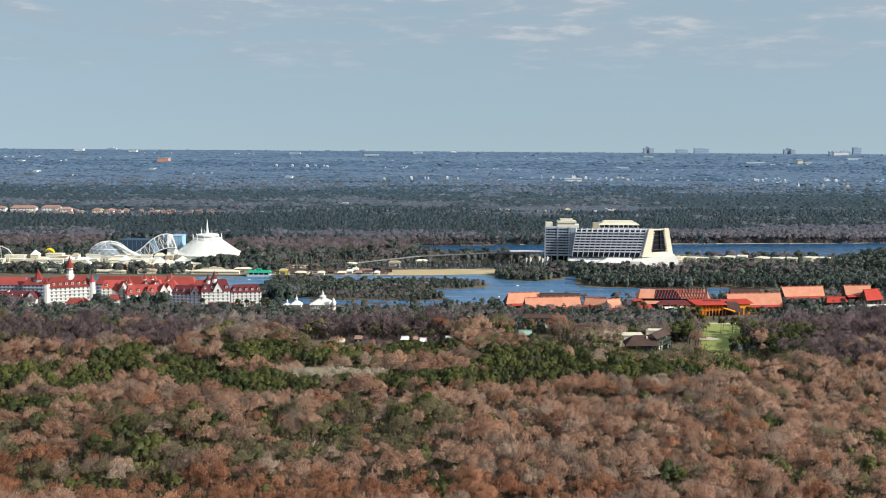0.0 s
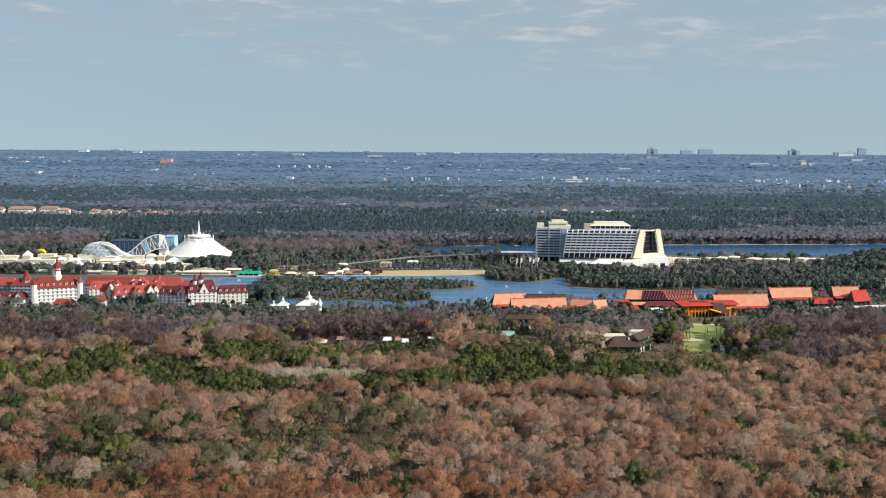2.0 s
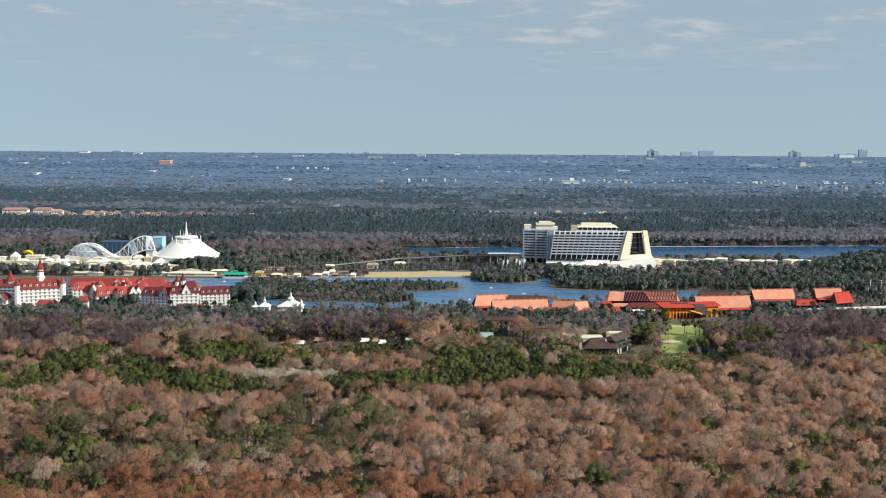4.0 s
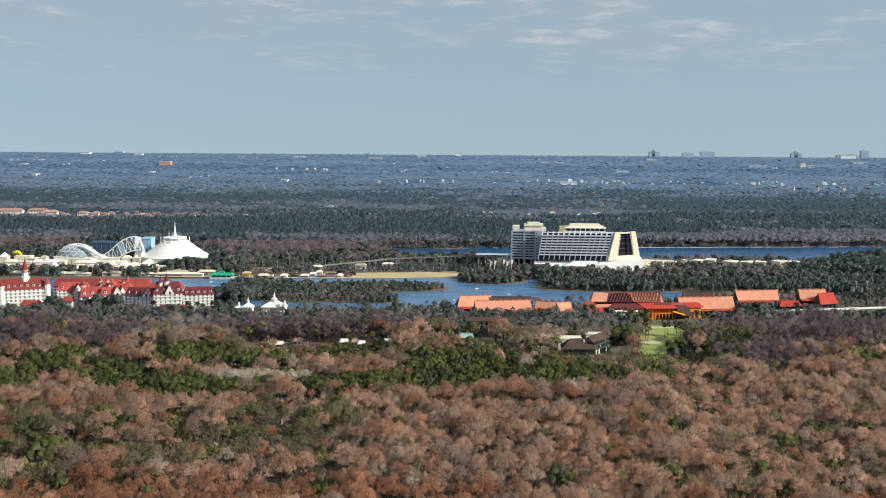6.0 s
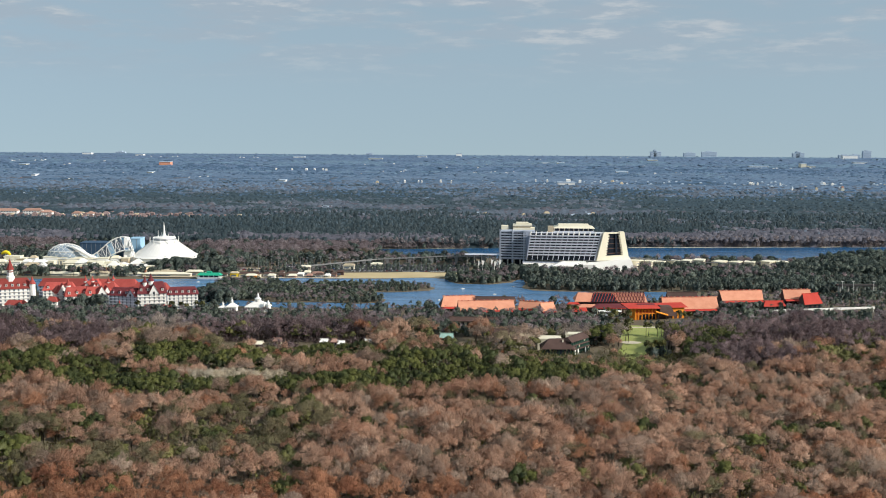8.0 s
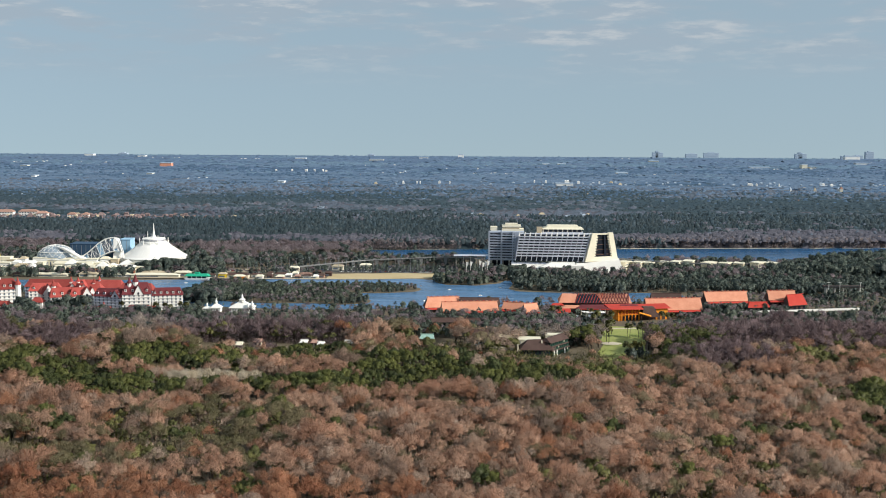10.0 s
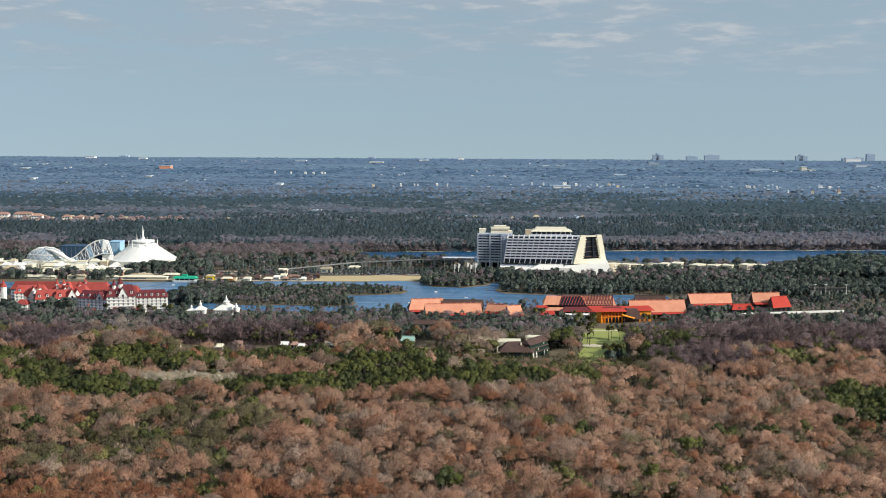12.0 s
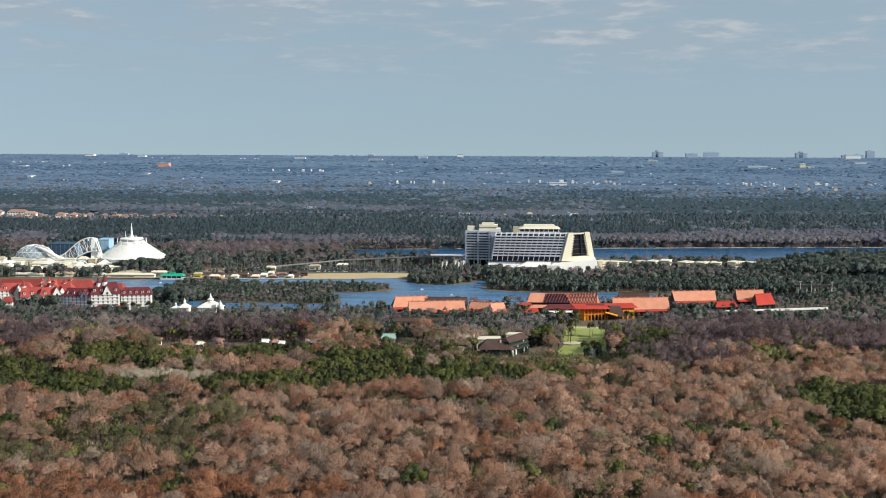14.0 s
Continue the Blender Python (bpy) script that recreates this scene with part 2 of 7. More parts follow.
TAN_ROOF = material("tan_roof", (0.45, 0.37, 0.25), (0.55, 0.46, 0.33), fine=1.0)
TERRACOTTA = material("terracotta_roof", (0.34, 0.19, 0.15), (0.42, 0.27, 0.21), fine=0.6, tint="object", swing=0.2)
# suburb tile and stucco tones, dulled to carry haze
HAZED_TILE = material("hazed_roof_tiles", (0.175, 0.122, 0.118), (0.25, 0.185, 0.175), fine=0.6, tint="object", swing=0.25)
PALE_STUCCO = material("pale_stucco", (0.42, 0.39, 0.36), (0.50, 0.47, 0.44), fine=0.5)
STEEL = material("grey_steel", (0.30, 0.31, 0.33), (0.40, 0.41, 0.43), rough=0.5, metal=0.6, fine=1.0)
GLASS = material("dark_window_glass", (0.012, 0.016, 0.024), (0.025, 0.032, 0.045), rough=0.25, spec=0.2, fine=1.0)
PALE_GLASS = material("hotel_window_glass", (0.10, 0.125, 0.16), (0.16, 0.19, 0.23), rough=0.3, fine=0.6)
SHELL_GLASS = material("pale_shell_glass", (0.24, 0.31, 0.38), (0.34, 0.41, 0.47), rough=0.25, fine=0.5)
# far walls, roofs and windows with blue haze put into the colour
HAZY = material("haze_tinted_concrete", (0.36, 0.44, 0.54), (0.44, 0.52, 0.60), fine=0.1)
HAZY_GLASS = material("haze_tinted_glass", (0.31, 0.40, 0.50), (0.36, 0.44, 0.53), fine=0.1)
CAR_PAINT = [material("car_paint_" + k, c, tuple(x * 1.1 for x in c), rough=0.3, spec=0.5) for k, c in dict(white=(0.75, 0.75, 0.74), grey=(0.25, 0.26, 0.28), black=(0.03, 0.03, 0.035), red=(0.35, 0.03, 0.03), blue=(0.05, 0.10, 0.25)).items()]

# ---- mesh helpers ----


def part(name, bm, mat, parent=None, label="", smooth=False):
    """Links a bmesh as one mesh object under a thing or a part."""
    mesh = bpy.data.meshes.new(name)
    bm.normal_update()
    bm.to_mesh(mesh)
    bm.free()
    mesh.materials.append(mat)
    if smooth:
        mesh.polygons.foreach_set("use_smooth", [True] * len(mesh.polygons))
    ob = new(name, mesh)
    ob.parent = parent
    if label:
        tagged(ob, label)
    return ob


def piece(name, mesh, parent, m):
    """One more object on a shared mesh."""
    ob = new(name, mesh)
    ob.parent, ob.matrix_basis = parent, m
    return ob


def thing(name, label, category, m=None, group="", kind=""):
    """An empty at the base of a thing, to hold its parts."""
    ob = tagged(new(name), label, category, group, kind)
    if m is not None:
        ob.matrix_basis = m
    return ob


def box(bm, x0, x1, y0, y1, z0, z1):
    c = [bm.verts.new(p) for p in ((x0, y0, z0), (x1, y0, z0), (x1, y1, z0), (x0, y1, z0), (x0, y0, z1), (x1, y0, z1), (x1, y1, z1), (x0, y1, z1))]
    for f in ((3, 2, 1, 0), (4, 5, 6, 7), (0, 1, 5, 4), (1, 2, 6, 5), (2, 3, 7, 6), (3, 0, 4, 7)):
        bm.faces.new([c[i] for i in f])
    return bm


def hull(bm, low, high):
    """A closed solid between two rings of points of equal count."""
    a, b = [bm.verts.new(p) for p in low], [bm.verts.new(p) for p in high]
    k = len(a)
    bm.faces.new(a[::-1]), bm.faces.new(b)
    for i in range(k):
        bm.faces.new((a[i], a[(i + 1) % k], b[(i + 1) % k], b[i]))
    return bm


def lathe(bm, profile, steps=24, cx=0.0, cy=0.0, squash=1.0):
    """A turned shape from (radius, height) pairs, closed at both ends."""
    rings = [[bm.verts.new((cx + r * math.cos(2 * math.pi * i / steps), cy + squash * r * math.sin(2 * math.pi * i / steps), z)) for i in range(steps)] for r, z in profile]
    for a, b in zip(rings, rings[1:]):
        for i in range(steps):
            bm.faces.new((a[i], a[(i + 1) % steps], b[(i + 1) % steps], b[i]))
    bm.faces.new(rings[0][::-1]), bm.faces.new(rings[-1])
    return bm


def tube(bm, points, radius, sides=5):
    """A bent rod along points; radius may be a list."""
    rings = []
    for i, p in enumerate(points):
        p = Vector(p)
        way = (Vector(points[min(i + 1, len(points) - 1)]) - Vector(points[max(i - 1, 0)])).normalized()
        side = way.cross(Vector((0.31, 0.2, 0.93)) if abs(way.z) < 0.9 else Vector((1, 0, 0))).normalized()
        up = side.cross(way)
        r = radius[i] if isinstance(radius, (list, tuple)) else radius
        rings.append([bm.verts.new(p + r * (math.cos(2 * math.pi * k / sides) * side + math.sin(2 * math.pi * k / sides) * up)) for k in range(sides)])
    for a, b in zip(rings, rings[1:]):
        for k in range(sides):
            bm.faces.new((a[k], a[(k + 1) % sides], b[(k + 1) % sides], b[k]))
    bm.faces.new(rings[0][::-1]), bm.faces.new(rings[-1])
    return bm


def blob(cx, cy, rx, ry, seed, wobble=0.22, steps=72):
    """An uneven closed outline round an ellipse."""
    pts = []
    for i in range(steps):
        a = 2 * math.pi * i / steps
        k = 1 + wobble * (noise.noise((2.2 * math.cos(a), 2.2 * math.sin(a), seed)) + 0.5 * noise.noise((6 * math.cos(a), 6 * math.sin(a), seed + 5)))
        pts.append((cx + rx * k * math.cos(a), cy + ry * k * math.sin(a)))
    return pts


def inside(x, y, outline):
    """Which of the points x, y (arrays) lie within the outline."""
    x, y = np.asarray(x, float), np.asarray(y, float)
    hit = np.zeros(x.shape, bool)
    for (x0, y0), (x1, y1) in zip(outline, outline[1:] + outline[:1]):
        if y0 == y1:
            continue
        hit ^= ((y0 > y) != (y1 > y)) & (x < (x1 - x0) * (y - y0) / (y1 - y0) + x0)
    return hit


def sheet(name, outline, z, mat, label, category, depth=0.5):
    """A flat patch of ground or water with a skirt that goes down into the earth."""
    bm = bmesh.new()
    top = [bm.verts.new((x, y, z)) for x, y in outline]
    low = [bm.verts.new((x, y, z - depth)) for x, y in outline]
    bm.faces.new(top)
    for i in range(len(top)):
        j = (i + 1) % len(top)
        bm.faces.new((low[i], low[j], top[j], top[i]))
    bmesh.ops.recalc_face_normals(bm, faces=bm.faces)
    if bm.faces[0].normal.z < 0:
        bmesh.ops.reverse_faces(bm, faces=bm.faces)
    return tagged(part(name, bm, mat), label, category, kind="structure")


def ragged(points, seed, step=8.0, wobble=5.0):
    """A polygon with its edges cut into short, uneven stretches, like a shore."""
    out = []
    for (x0, y0), (x1, y1) in zip(points, points[1:] + points[:1]):
        n = max(1, int(math.hypot(x1 - x0, y1 - y0) / step))
        for i in range(n):
            x, y = x0 + (x1 - x0) * i / n, y0 + (y1 - y0) * i / n
            out.append((x + wobble * noise.noise((x * 0.03, y * 0.03, seed)), y + wobble * noise.noise((x * 0.03, y * 0.03, seed + 9))))
    return out


# ---- ground and water ----
ground_bm = bmesh.new()
bmesh.ops.create_grid(ground_bm, x_segments=40, y_segments=40, size=1)
bmesh.ops.transform(ground_bm, matrix=Matrix.Translation((300, 940, 0)) @ Matrix.Diagonal((6500, 3945, 1, 1)), verts=ground_bm.verts)
tagged(part("ground", ground_bm, LITTER), "flat brown woodland floor reaching the horizon", "ground", kind="structure")

LAGOON_LINE = ragged([(-520, 1240), (-300, 1215), (-235, 1190), (-185, 1150), (-140, 1142), (-60, 1132), (20, 1142), (70, 1148), (150, 1165), (225, 1185), (300, 1205), (345, 1215), (345, 1256), (300, 1259), (238, 1254), (194, 1256),
                      (163, 1263), (153, 1278), (156, 1310), (158, 1345), (150, 1343), (143, 1320), (115, 1303), (82, 1306), (70, 1317), (63, 1344), (44, 1352), (-11, 1341), (-65, 1339), (-112, 1340), (-145, 1334), (-215, 1328), (-300, 1320), (-520, 1310)], 3.0, 8.0, 3.0)
BAY_LINE = ragged([(-40, 1560), (60, 1545), (200, 1530), (420, 1505), (640, 1500), (1300, 1480), (1300, 1730), (900, 1712), (650, 1698), (330, 1668), (80, 1642), (-40, 1628)], 8.0, 14.0, 6.0)
ISLAND_LINE = ragged([(-192, 1217), (-177, 1194), (-151, 1180), (-126, 1171), (-96, 1166), (-67, 1170), (-31, 1164), (1, 1172), (3, 1188), (-14, 1222), (-14, 1240), (16, 1243), (45, 1252), (54, 1270), (41, 1290), (10, 1298), (-36, 1290), (-62, 1284), (-114, 1280), (-167, 1292), (-195, 1275)], 5.0, 7.0, 5.0)
ISLET_LINE = ragged([(64, 1350), (71, 1320), (83, 1308), (115, 1305), (142, 1322), (150, 1345), (154, 1366), (64, 1366)], 4.0, 6.0, 3.0)
FAR_LAKE_LINE = ragged([(430, 2830), (700, 2740), (1100, 2730), (1800, 2720), (1800, 2960), (1150, 2960), (800, 2940), (450, 2900)], 11.0, 30.0, 12.0)
sheet("water_lagoon", LAGOON_LINE, 0.12, LAGOON, "wind-rippled blue lagoon with wooded islands", "lake")
sheet("water_bay", BAY_LINE, 0.12, LAKE, "wide deep-blue lake behind the hotel", "lake")
sheet("water_far", FAR_LAKE_LINE, 0.12, LAKE, "thin far strip of blue lake", "lake")
for name, line, words in (("island", ISLAND_LINE, "long low island covered in evergreen trees"), ("islet", ISLET_LINE, "small wooded point with a grassy bank")):
    sheet("ground_" + name, line, 0.7, LITTER, words, "island", 1.0)
sheet("beach_bay", ragged([(20, 1641), (330, 1667), (650, 1698), (900, 1712), (1300, 1730), (1300, 1737), (900, 1720), (650, 1705), (330, 1674), (20, 1648)], 8.0, 14.0, 5.0), 0.3, SAND, "pale sand line along the far lake shore", "beach")
GREEN_LINE = ragged([(222, 913), (236, 904), (258, 914), (263, 975), (281, 1056), (228, 1054), (224, 1003), (227, 972), (219, 940)], 2.0, 6.0, 6.0)
sheet("lawn_golf", GREEN_LINE, 0.05, LAWN, "mown green golf fairway between woods", "lawn")
sheet("bunker_sand", blob(235, 980, 9, 6, 3.0), 0.09, SAND, "pale sand bunker in the fairway", "bunker")
sheet("path_golf", [(222, 1046), (283, 1050), (283, 1054), (222, 1050)], 0.1, SAND, "pale cart path across the fairway", "path")
DRY_LINE = ragged([(-66, 1344), (-10, 1347), (42, 1356), (88, 1372), (88, 1396), (20, 1398), (-66, 1386)], 2.0, 8.0, 4.0)
sheet("lawn_shore", DRY_LINE, 0.06, DRY, "straw-coloured dry grass bank by the lagoon", "lawn")

# ---- trees ----
rng = np.random.default_rng(7)


def sprays(centre, way, length, width, facing=None):
    """Loose three-cornered sprays: one for each centre, pointing along way and, if given, facing outwards."""
    k = len(centre)
    way = way / np.linalg.norm(way, axis=1, keepdims=True)
    side = np.cross(way, rng.normal(size=(k, 3)) if facing is None else facing + rng.normal(size=(k, 3)) * 0.35)
    side /= np.linalg.norm(side, axis=1, keepdims=True)
    length, width = np.asarray(length).reshape(-1, 1), np.asarray(width).reshape(-1, 1)
    v = np.stack([centre - way * length * 0.5 - side * width * 0.5, centre - way * length * 0.5 + side * width * 0.5, centre + way * length * 0.5], 1)
    if facing is None:
        facing = np.cross(v[:, 1] - v[:, 0], v[:, 2] - v[:, 0])
    turned = (np.cross(v[:, 1] - v[:, 0], v[:, 2] - v[:, 0]) * facing).sum(1) < 0
    v[turned] = v[turned][:, ::-1]
    soft = facing / np.linalg.norm(facing, axis=1, keepdims=True) + rng.normal(size=(k, 3)) * 0.08
    return v.reshape(-1, 3), np.repeat(soft / np.linalg.norm(soft, axis=1, keepdims=True), 3, axis=0)


def rod(p, q, r0, r1, sides=5):
    """A tapered limb as triangles."""
    p, q = np.array(p, float), np.array(q, float)
    way = (q - p) / np.linalg.norm(q - p)
    side = np.cross(way, (0.3, 0.9, 0.2))
    side /= np.linalg.norm(side)
    up = np.cross(side, way)
    a = np.arange(sides) * 2 * np.pi / sides
    ring = np.cos(a)[:, None] * side + np.sin(a)[:, None] * up
    v = np.concatenate([p + ring * r0, q + ring * r1])
    f = [t for i in range(sides) for t in ((i, (i + 1) % sides, sides + i), ((i + 1) % sides, sides + (i + 1) % sides, sides + i))]
    return v, np.array(f), np.concatenate([ring, ring])


class Shape:
    """Triangles of a tree: wood and crown apart."""

    def __init__(self):
        self.items = []

    def wood(self, *args):
        v, f, n = rod(*args)
        self.items.append((0, v, f, n))

    def crown(self, sprayed):
        v, n = sprayed
        self.items.append((1, v, np.arange(len(v)).reshape(-1, 3), n))

    def mass(self, v, f, n):
        self.items.append((1, v, f, n / np.linalg.norm(n, axis=1, keepdims=True)))

    def done(self):
        """Corners, triangles, material numbers and soft normals, wood first."""
        V, F, M, N, count = [], [], [], [], 0
        for m, v, f, n in sorted(self.items, key=lambda item: item[0]):
            V.append(v), F.append(f + count), M.append(np.full(len(f), m)), N.append(n)
            count += len(v)
        return np.concatenate(V), np.concatenate(F), np.concatenate(M), np.concatenate(N)


def dome(h0, h1, r, rings, sides, lump=0.16, tuck=1.75):
    """A lumpy crown mass from h1 down to a ragged rim a little below h0: corners, triangles, normals and a lump function."""
    p1, p2, p3 = rng.uniform(0, 6.28, 3)
    k1, k2 = int(rng.integers(2, 4)), int(rng.integers(4, 6))

    def bulge(a, b):
        return 1 + lump * np.sin(k1 * a + p1 + 2.2 * b) + 0.75 * lump * np.sin(k2 * a + p2 - 3.1 * b) * np.sin(b) + 0.5 * lump * np.sin(3 * b + p3)

    a = np.arange(sides)[None] * 2 * np.pi / sides + (np.arange(rings)[:, None] % 2) * np.pi / sides
    b = np.broadcast_to((np.arange(1, rings + 1)[:, None] / rings) * tuck, a.shape)
    a, b = a.ravel() + rng.normal(0, 0.10, rings * sides), b.ravel() + rng.normal(0, 0.05, rings * sides)
    g = bulge(a, b)
    v = np.stack([r * g * np.sin(b) * np.cos(a), r * g * np.sin(b) * np.sin(a), h0 + (h1 - h0) * g * np.cos(b)], 1)
    v = np.concatenate([[(0, 0, h0 + (h1 - h0) * bulge(0.0, 0.0))], v])
    f = [(0, 1 + i, 1 + (i + 1) % sides) for i in range(sides)]
    for j in range(rings - 1):
        for i in range(sides):
            q, w = 1 + j * sides + i, 1 + j * sides + (i + 1) % sides
            f += [(q, q + sides, w), (w, q + sides, w + sides)]
    f = np.array(f)
    n = np.zeros_like(v)
    out = np.cross(v[f[:, 1]] - v[f[:, 0]], v[f[:, 2]] - v[f[:, 0]])
    for c in range(3):
        np.add.at(n, f[:, c], out)
    n /= np.linalg.norm(n, axis=1, keepdims=True) + 1e-9
    return v, f, n, bulge


def on_dome(bulge, k, h0, h1, r, tuck=1.6):
    """Places scattered over such a crown, and the ways out of it."""
    a, b = rng.uniform(0, 2 * np.pi, k), np.arccos(1 - rng.random(k) * (1 - np.cos(tuck)))
    g = bulge(a, b)
    out = np.stack([np.sin(b) * np.cos(a), np.sin(b) * np.sin(a), np.cos(b)], 1)
    return out * g[:, None] * (r, r, h1 - h0) + (0, 0, h0), out


def bare_tree(fine, h=16.0, r=6.5, low=0.74):
    """A leafless tree: forked limbs under an uneven head of open twigs: loose inner heads and many fans of twigs standing up and out."""
    s = Shape()
    near = fine > 100
    fork = h * 0.40
    s.wood((0, 0, -0.3), (0.15, 0.1, fork), 0.30, 0.20, 5 if near else 3)
    lobes = 6 if near else 3
    turn = rng.uniform(0, 6.28)
    for i in range(lobes):
        a = turn + i * 2 * np.pi / max(lobes - 1, 1) + rng.uniform(-0.4, 0.4)
        reach = r * (0.05 if i == 0 else rng.uniform(0.40, 0.72))
        size = r * (0.52 if i == 0 else rng.uniform(0.34, 0.46)) * (1.0 if near else 1.2)
        top = h * (rng.uniform(0.92, 1.0) if i == 0 else rng.uniform(low, 0.93))
        h0 = top - size * rng.uniform(1.0, 1.5)
        off = np.array((reach * np.cos(a), reach * np.sin(a), 0))
        if i % 2 and near:
            s.wood((0.15, 0.1, fork * rng.uniform(0.75, 1.0)), (off[0] * 0.9, off[1] * 0.9, h0 + 0.4), 0.16, 0.06, 3)
        v, f, n, bulge = dome(h0, top, size, 2, 5, 0.26, 1.6)
        s.mass((0, 0, h0) + (v - (0, 0, h0)) * 0.82 + off, f, n * 0.25 + (0, 0, 0.8) + rng.normal(size=n.shape) * 0.12)
        k = int(fine * (0.24 if i == 0 else 0.76 / (lobes - 1)))
        place, d = on_dome(bulge, k, h0, top, size, 1.7)
        place = (0, 0, h0) + (place - (0, 0, h0)) * rng.uniform(0.62, 1.08, (k, 1)) + off
        big = 1.0 if near else 1.5
        way = -d * (0.9, 0.9, 0.5) - (0, 0, 0.75) + rng.normal(size=(k, 3)) * 0.35
        s.crown(sprays(place, way, rng.uniform(1.2, 2.5, k) * big, rng.uniform(0.35, 0.9, k) * big, d * 0.22 + (0, 0, 0.8) + rng.normal(size=(k, 3)) * 0.16))
    return s.done()


def leafy_tree(fine, h=15.0, r=4.0, flat=0.55, low=0.45, lobes=0):
    """An evergreen: several lumpy heads of foliage with small tufts of leaves all over them."""
    s = Shape()
    near = fine > 100
    s.wood((0, 0, -0.3), (0.2, 0, h * 0.72), 0.28, 0.10, 5 if near else 3)
    lobes = lobes or (7 if near else 3)
    turn = rng.uniform(0, 6.28)
    for i in range(lobes):
        a, reach = turn + i * 2.4, r * (0.0 if i == 0 else rng.uniform(0.42, 0.70))
        size = r * (0.50 if i == 0 else rng.uniform(0.30, 0.48)) * (1.0 if near else 1.2)
        top = h * (0.98 if i == 0 else rng.uniform(0.70, 0.92))
        h0 = top - size * rng.uniform(0.9, 1.25) * (0.5 + flat * 0.6)
        off = np.array((reach * np.cos(a), reach * np.sin(a), 0))
        v, f, n, bulge = dome(h0, top, size, 2, 6, 0.28, 2.0)
        s.mass((0, 0, h0) + (v - (0, 0, h0)) * (0.80 if near else 0.96) + off, f, n * 0.6 + (0, 0, 0.45) + rng.normal(size=n.shape) * (0.2 if near else 0.45))
        k = int(fine * 0.7 * (0.34 if i == 0 else 0.66 / max(lobes - 1, 1)))
        place, d = on_dome(bulge, k, h0, top, size, 2.0)
        place = (0, 0, h0) + (place - (0, 0, h0)) * rng.uniform(0.72, 1.08, (k, 1)) + off
        big = 1.0 if near else 0.95
        way = np.cross(d, rng.normal(size=(k, 3))) * 0.8 + d * 0.6 + (0, 0, 0.3)
        s.crown(sprays(place, way, rng.uniform(0.7, 1.5, k) * big, rng.uniform(0.4, 0.85, k) * big, d * 0.6 + (0, 0, 0.45) + rng.normal(size=(k, 3)) * 0.25))
    if low < 0.3:
        v, f, n, bulge = dome(h * 0.28, h * 0.62, r * 0.74, 2, 6, 0.22, 2.1)
        s.mass(v, f, n)
    return s.done()


def shrub(fine, h=5.0, r=2.6):
    s = Shape()
    s.wood((0, 0, -0.3), (0, 0, h * 0.5), 0.12, 0.06, 3)
    _, _, _, bulge = dome(h * 0.3, h * 0.92, r, 2, 5, 0.2, 1.7)
    k = fine
    big = (90 / max(fine, 30)) ** 0.5
    place, d = on_dome(bulge, k, h * 0.3, h * 0.92, r, 1.7)
    place *= rng.uniform(0.6, 1.05, (k, 1))
    s.crown(sprays(place, d + (0, 0, 0.4) + rng.normal(size=(k, 3)) * 0.6, rng.uniform(0.5, 1.1, k) * big, rng.uniform(0.25, 0.55, k) * big, d + (0, 0, 0.3) + rng.normal(size=(k, 3)) * 0.3))
    return s.done()


def far_tree(fine, h=14.0, r=6.5, lift=0.62, sides=6, flat=0.25, tuck=1.9):
    """A tree or a clump of trees seen from far off: a lumpy head with a few tufts. flat tips normals up, evening out
    shade like haze.
    """
    s = Shape()
    v, f, n, bulge = dome(h * lift, h * 0.97, r, 2, sides, 0.26, tuck)
    s.mass(v, f, n * (1 - flat) + (0, 0, flat) + rng.normal(size=n.shape) * 0.12)
    k = fine // 2
    if k:
        place, d = on_dome(bulge, k, h * lift, h * 0.97, r, 1.75)
        s.crown(sprays(place, d * 0.5 + (0, 0, 0.6) + rng.normal(size=(k, 3)) * 0.3, rng.uniform(0.25, 0.55, k) * r, rng.uniform(0.12, 0.26, k) * r, d * (1 - flat) + (0, 0, flat) + rng.normal(size=(k, 3)) * 0.2))
    return s.done()


def mesh_of(name, v, f, m, n, mats, tint=None):
    mesh = bpy.data.meshes.new(name)
    mesh.vertices.add(len(v))
    mesh.vertices.foreach_set("co", np.ascontiguousarray(v, np.float32).ravel())
    mesh.loops.add(len(f) * 3)
    mesh.loops.foreach_set("vertex_index", np.ascontiguousarray(f, np.int32).ravel())
    mesh.polygons.add(len(f))
    mesh.polygons.foreach_set("loop_start", np.arange(0, 3 * len(f), 3, dtype=np.int32))
    mesh.polygons.foreach_set("material_index", np.ascontiguousarray(m, np.int32))
    for mat in mats:
        mesh.materials.append(mat)
    if tint is not None:
        mesh.attributes.new("tint", "FLOAT", "POINT").data.foreach_set("value", np.ascontiguousarray(tint, np.float32))
    mesh.update()
    mesh.polygons.foreach_set("use_smooth", np.ones(len(f), bool))
    mesh.normals_split_custom_set_from_vertices(np.ascontiguousarray(n, np.float32))
    return mesh


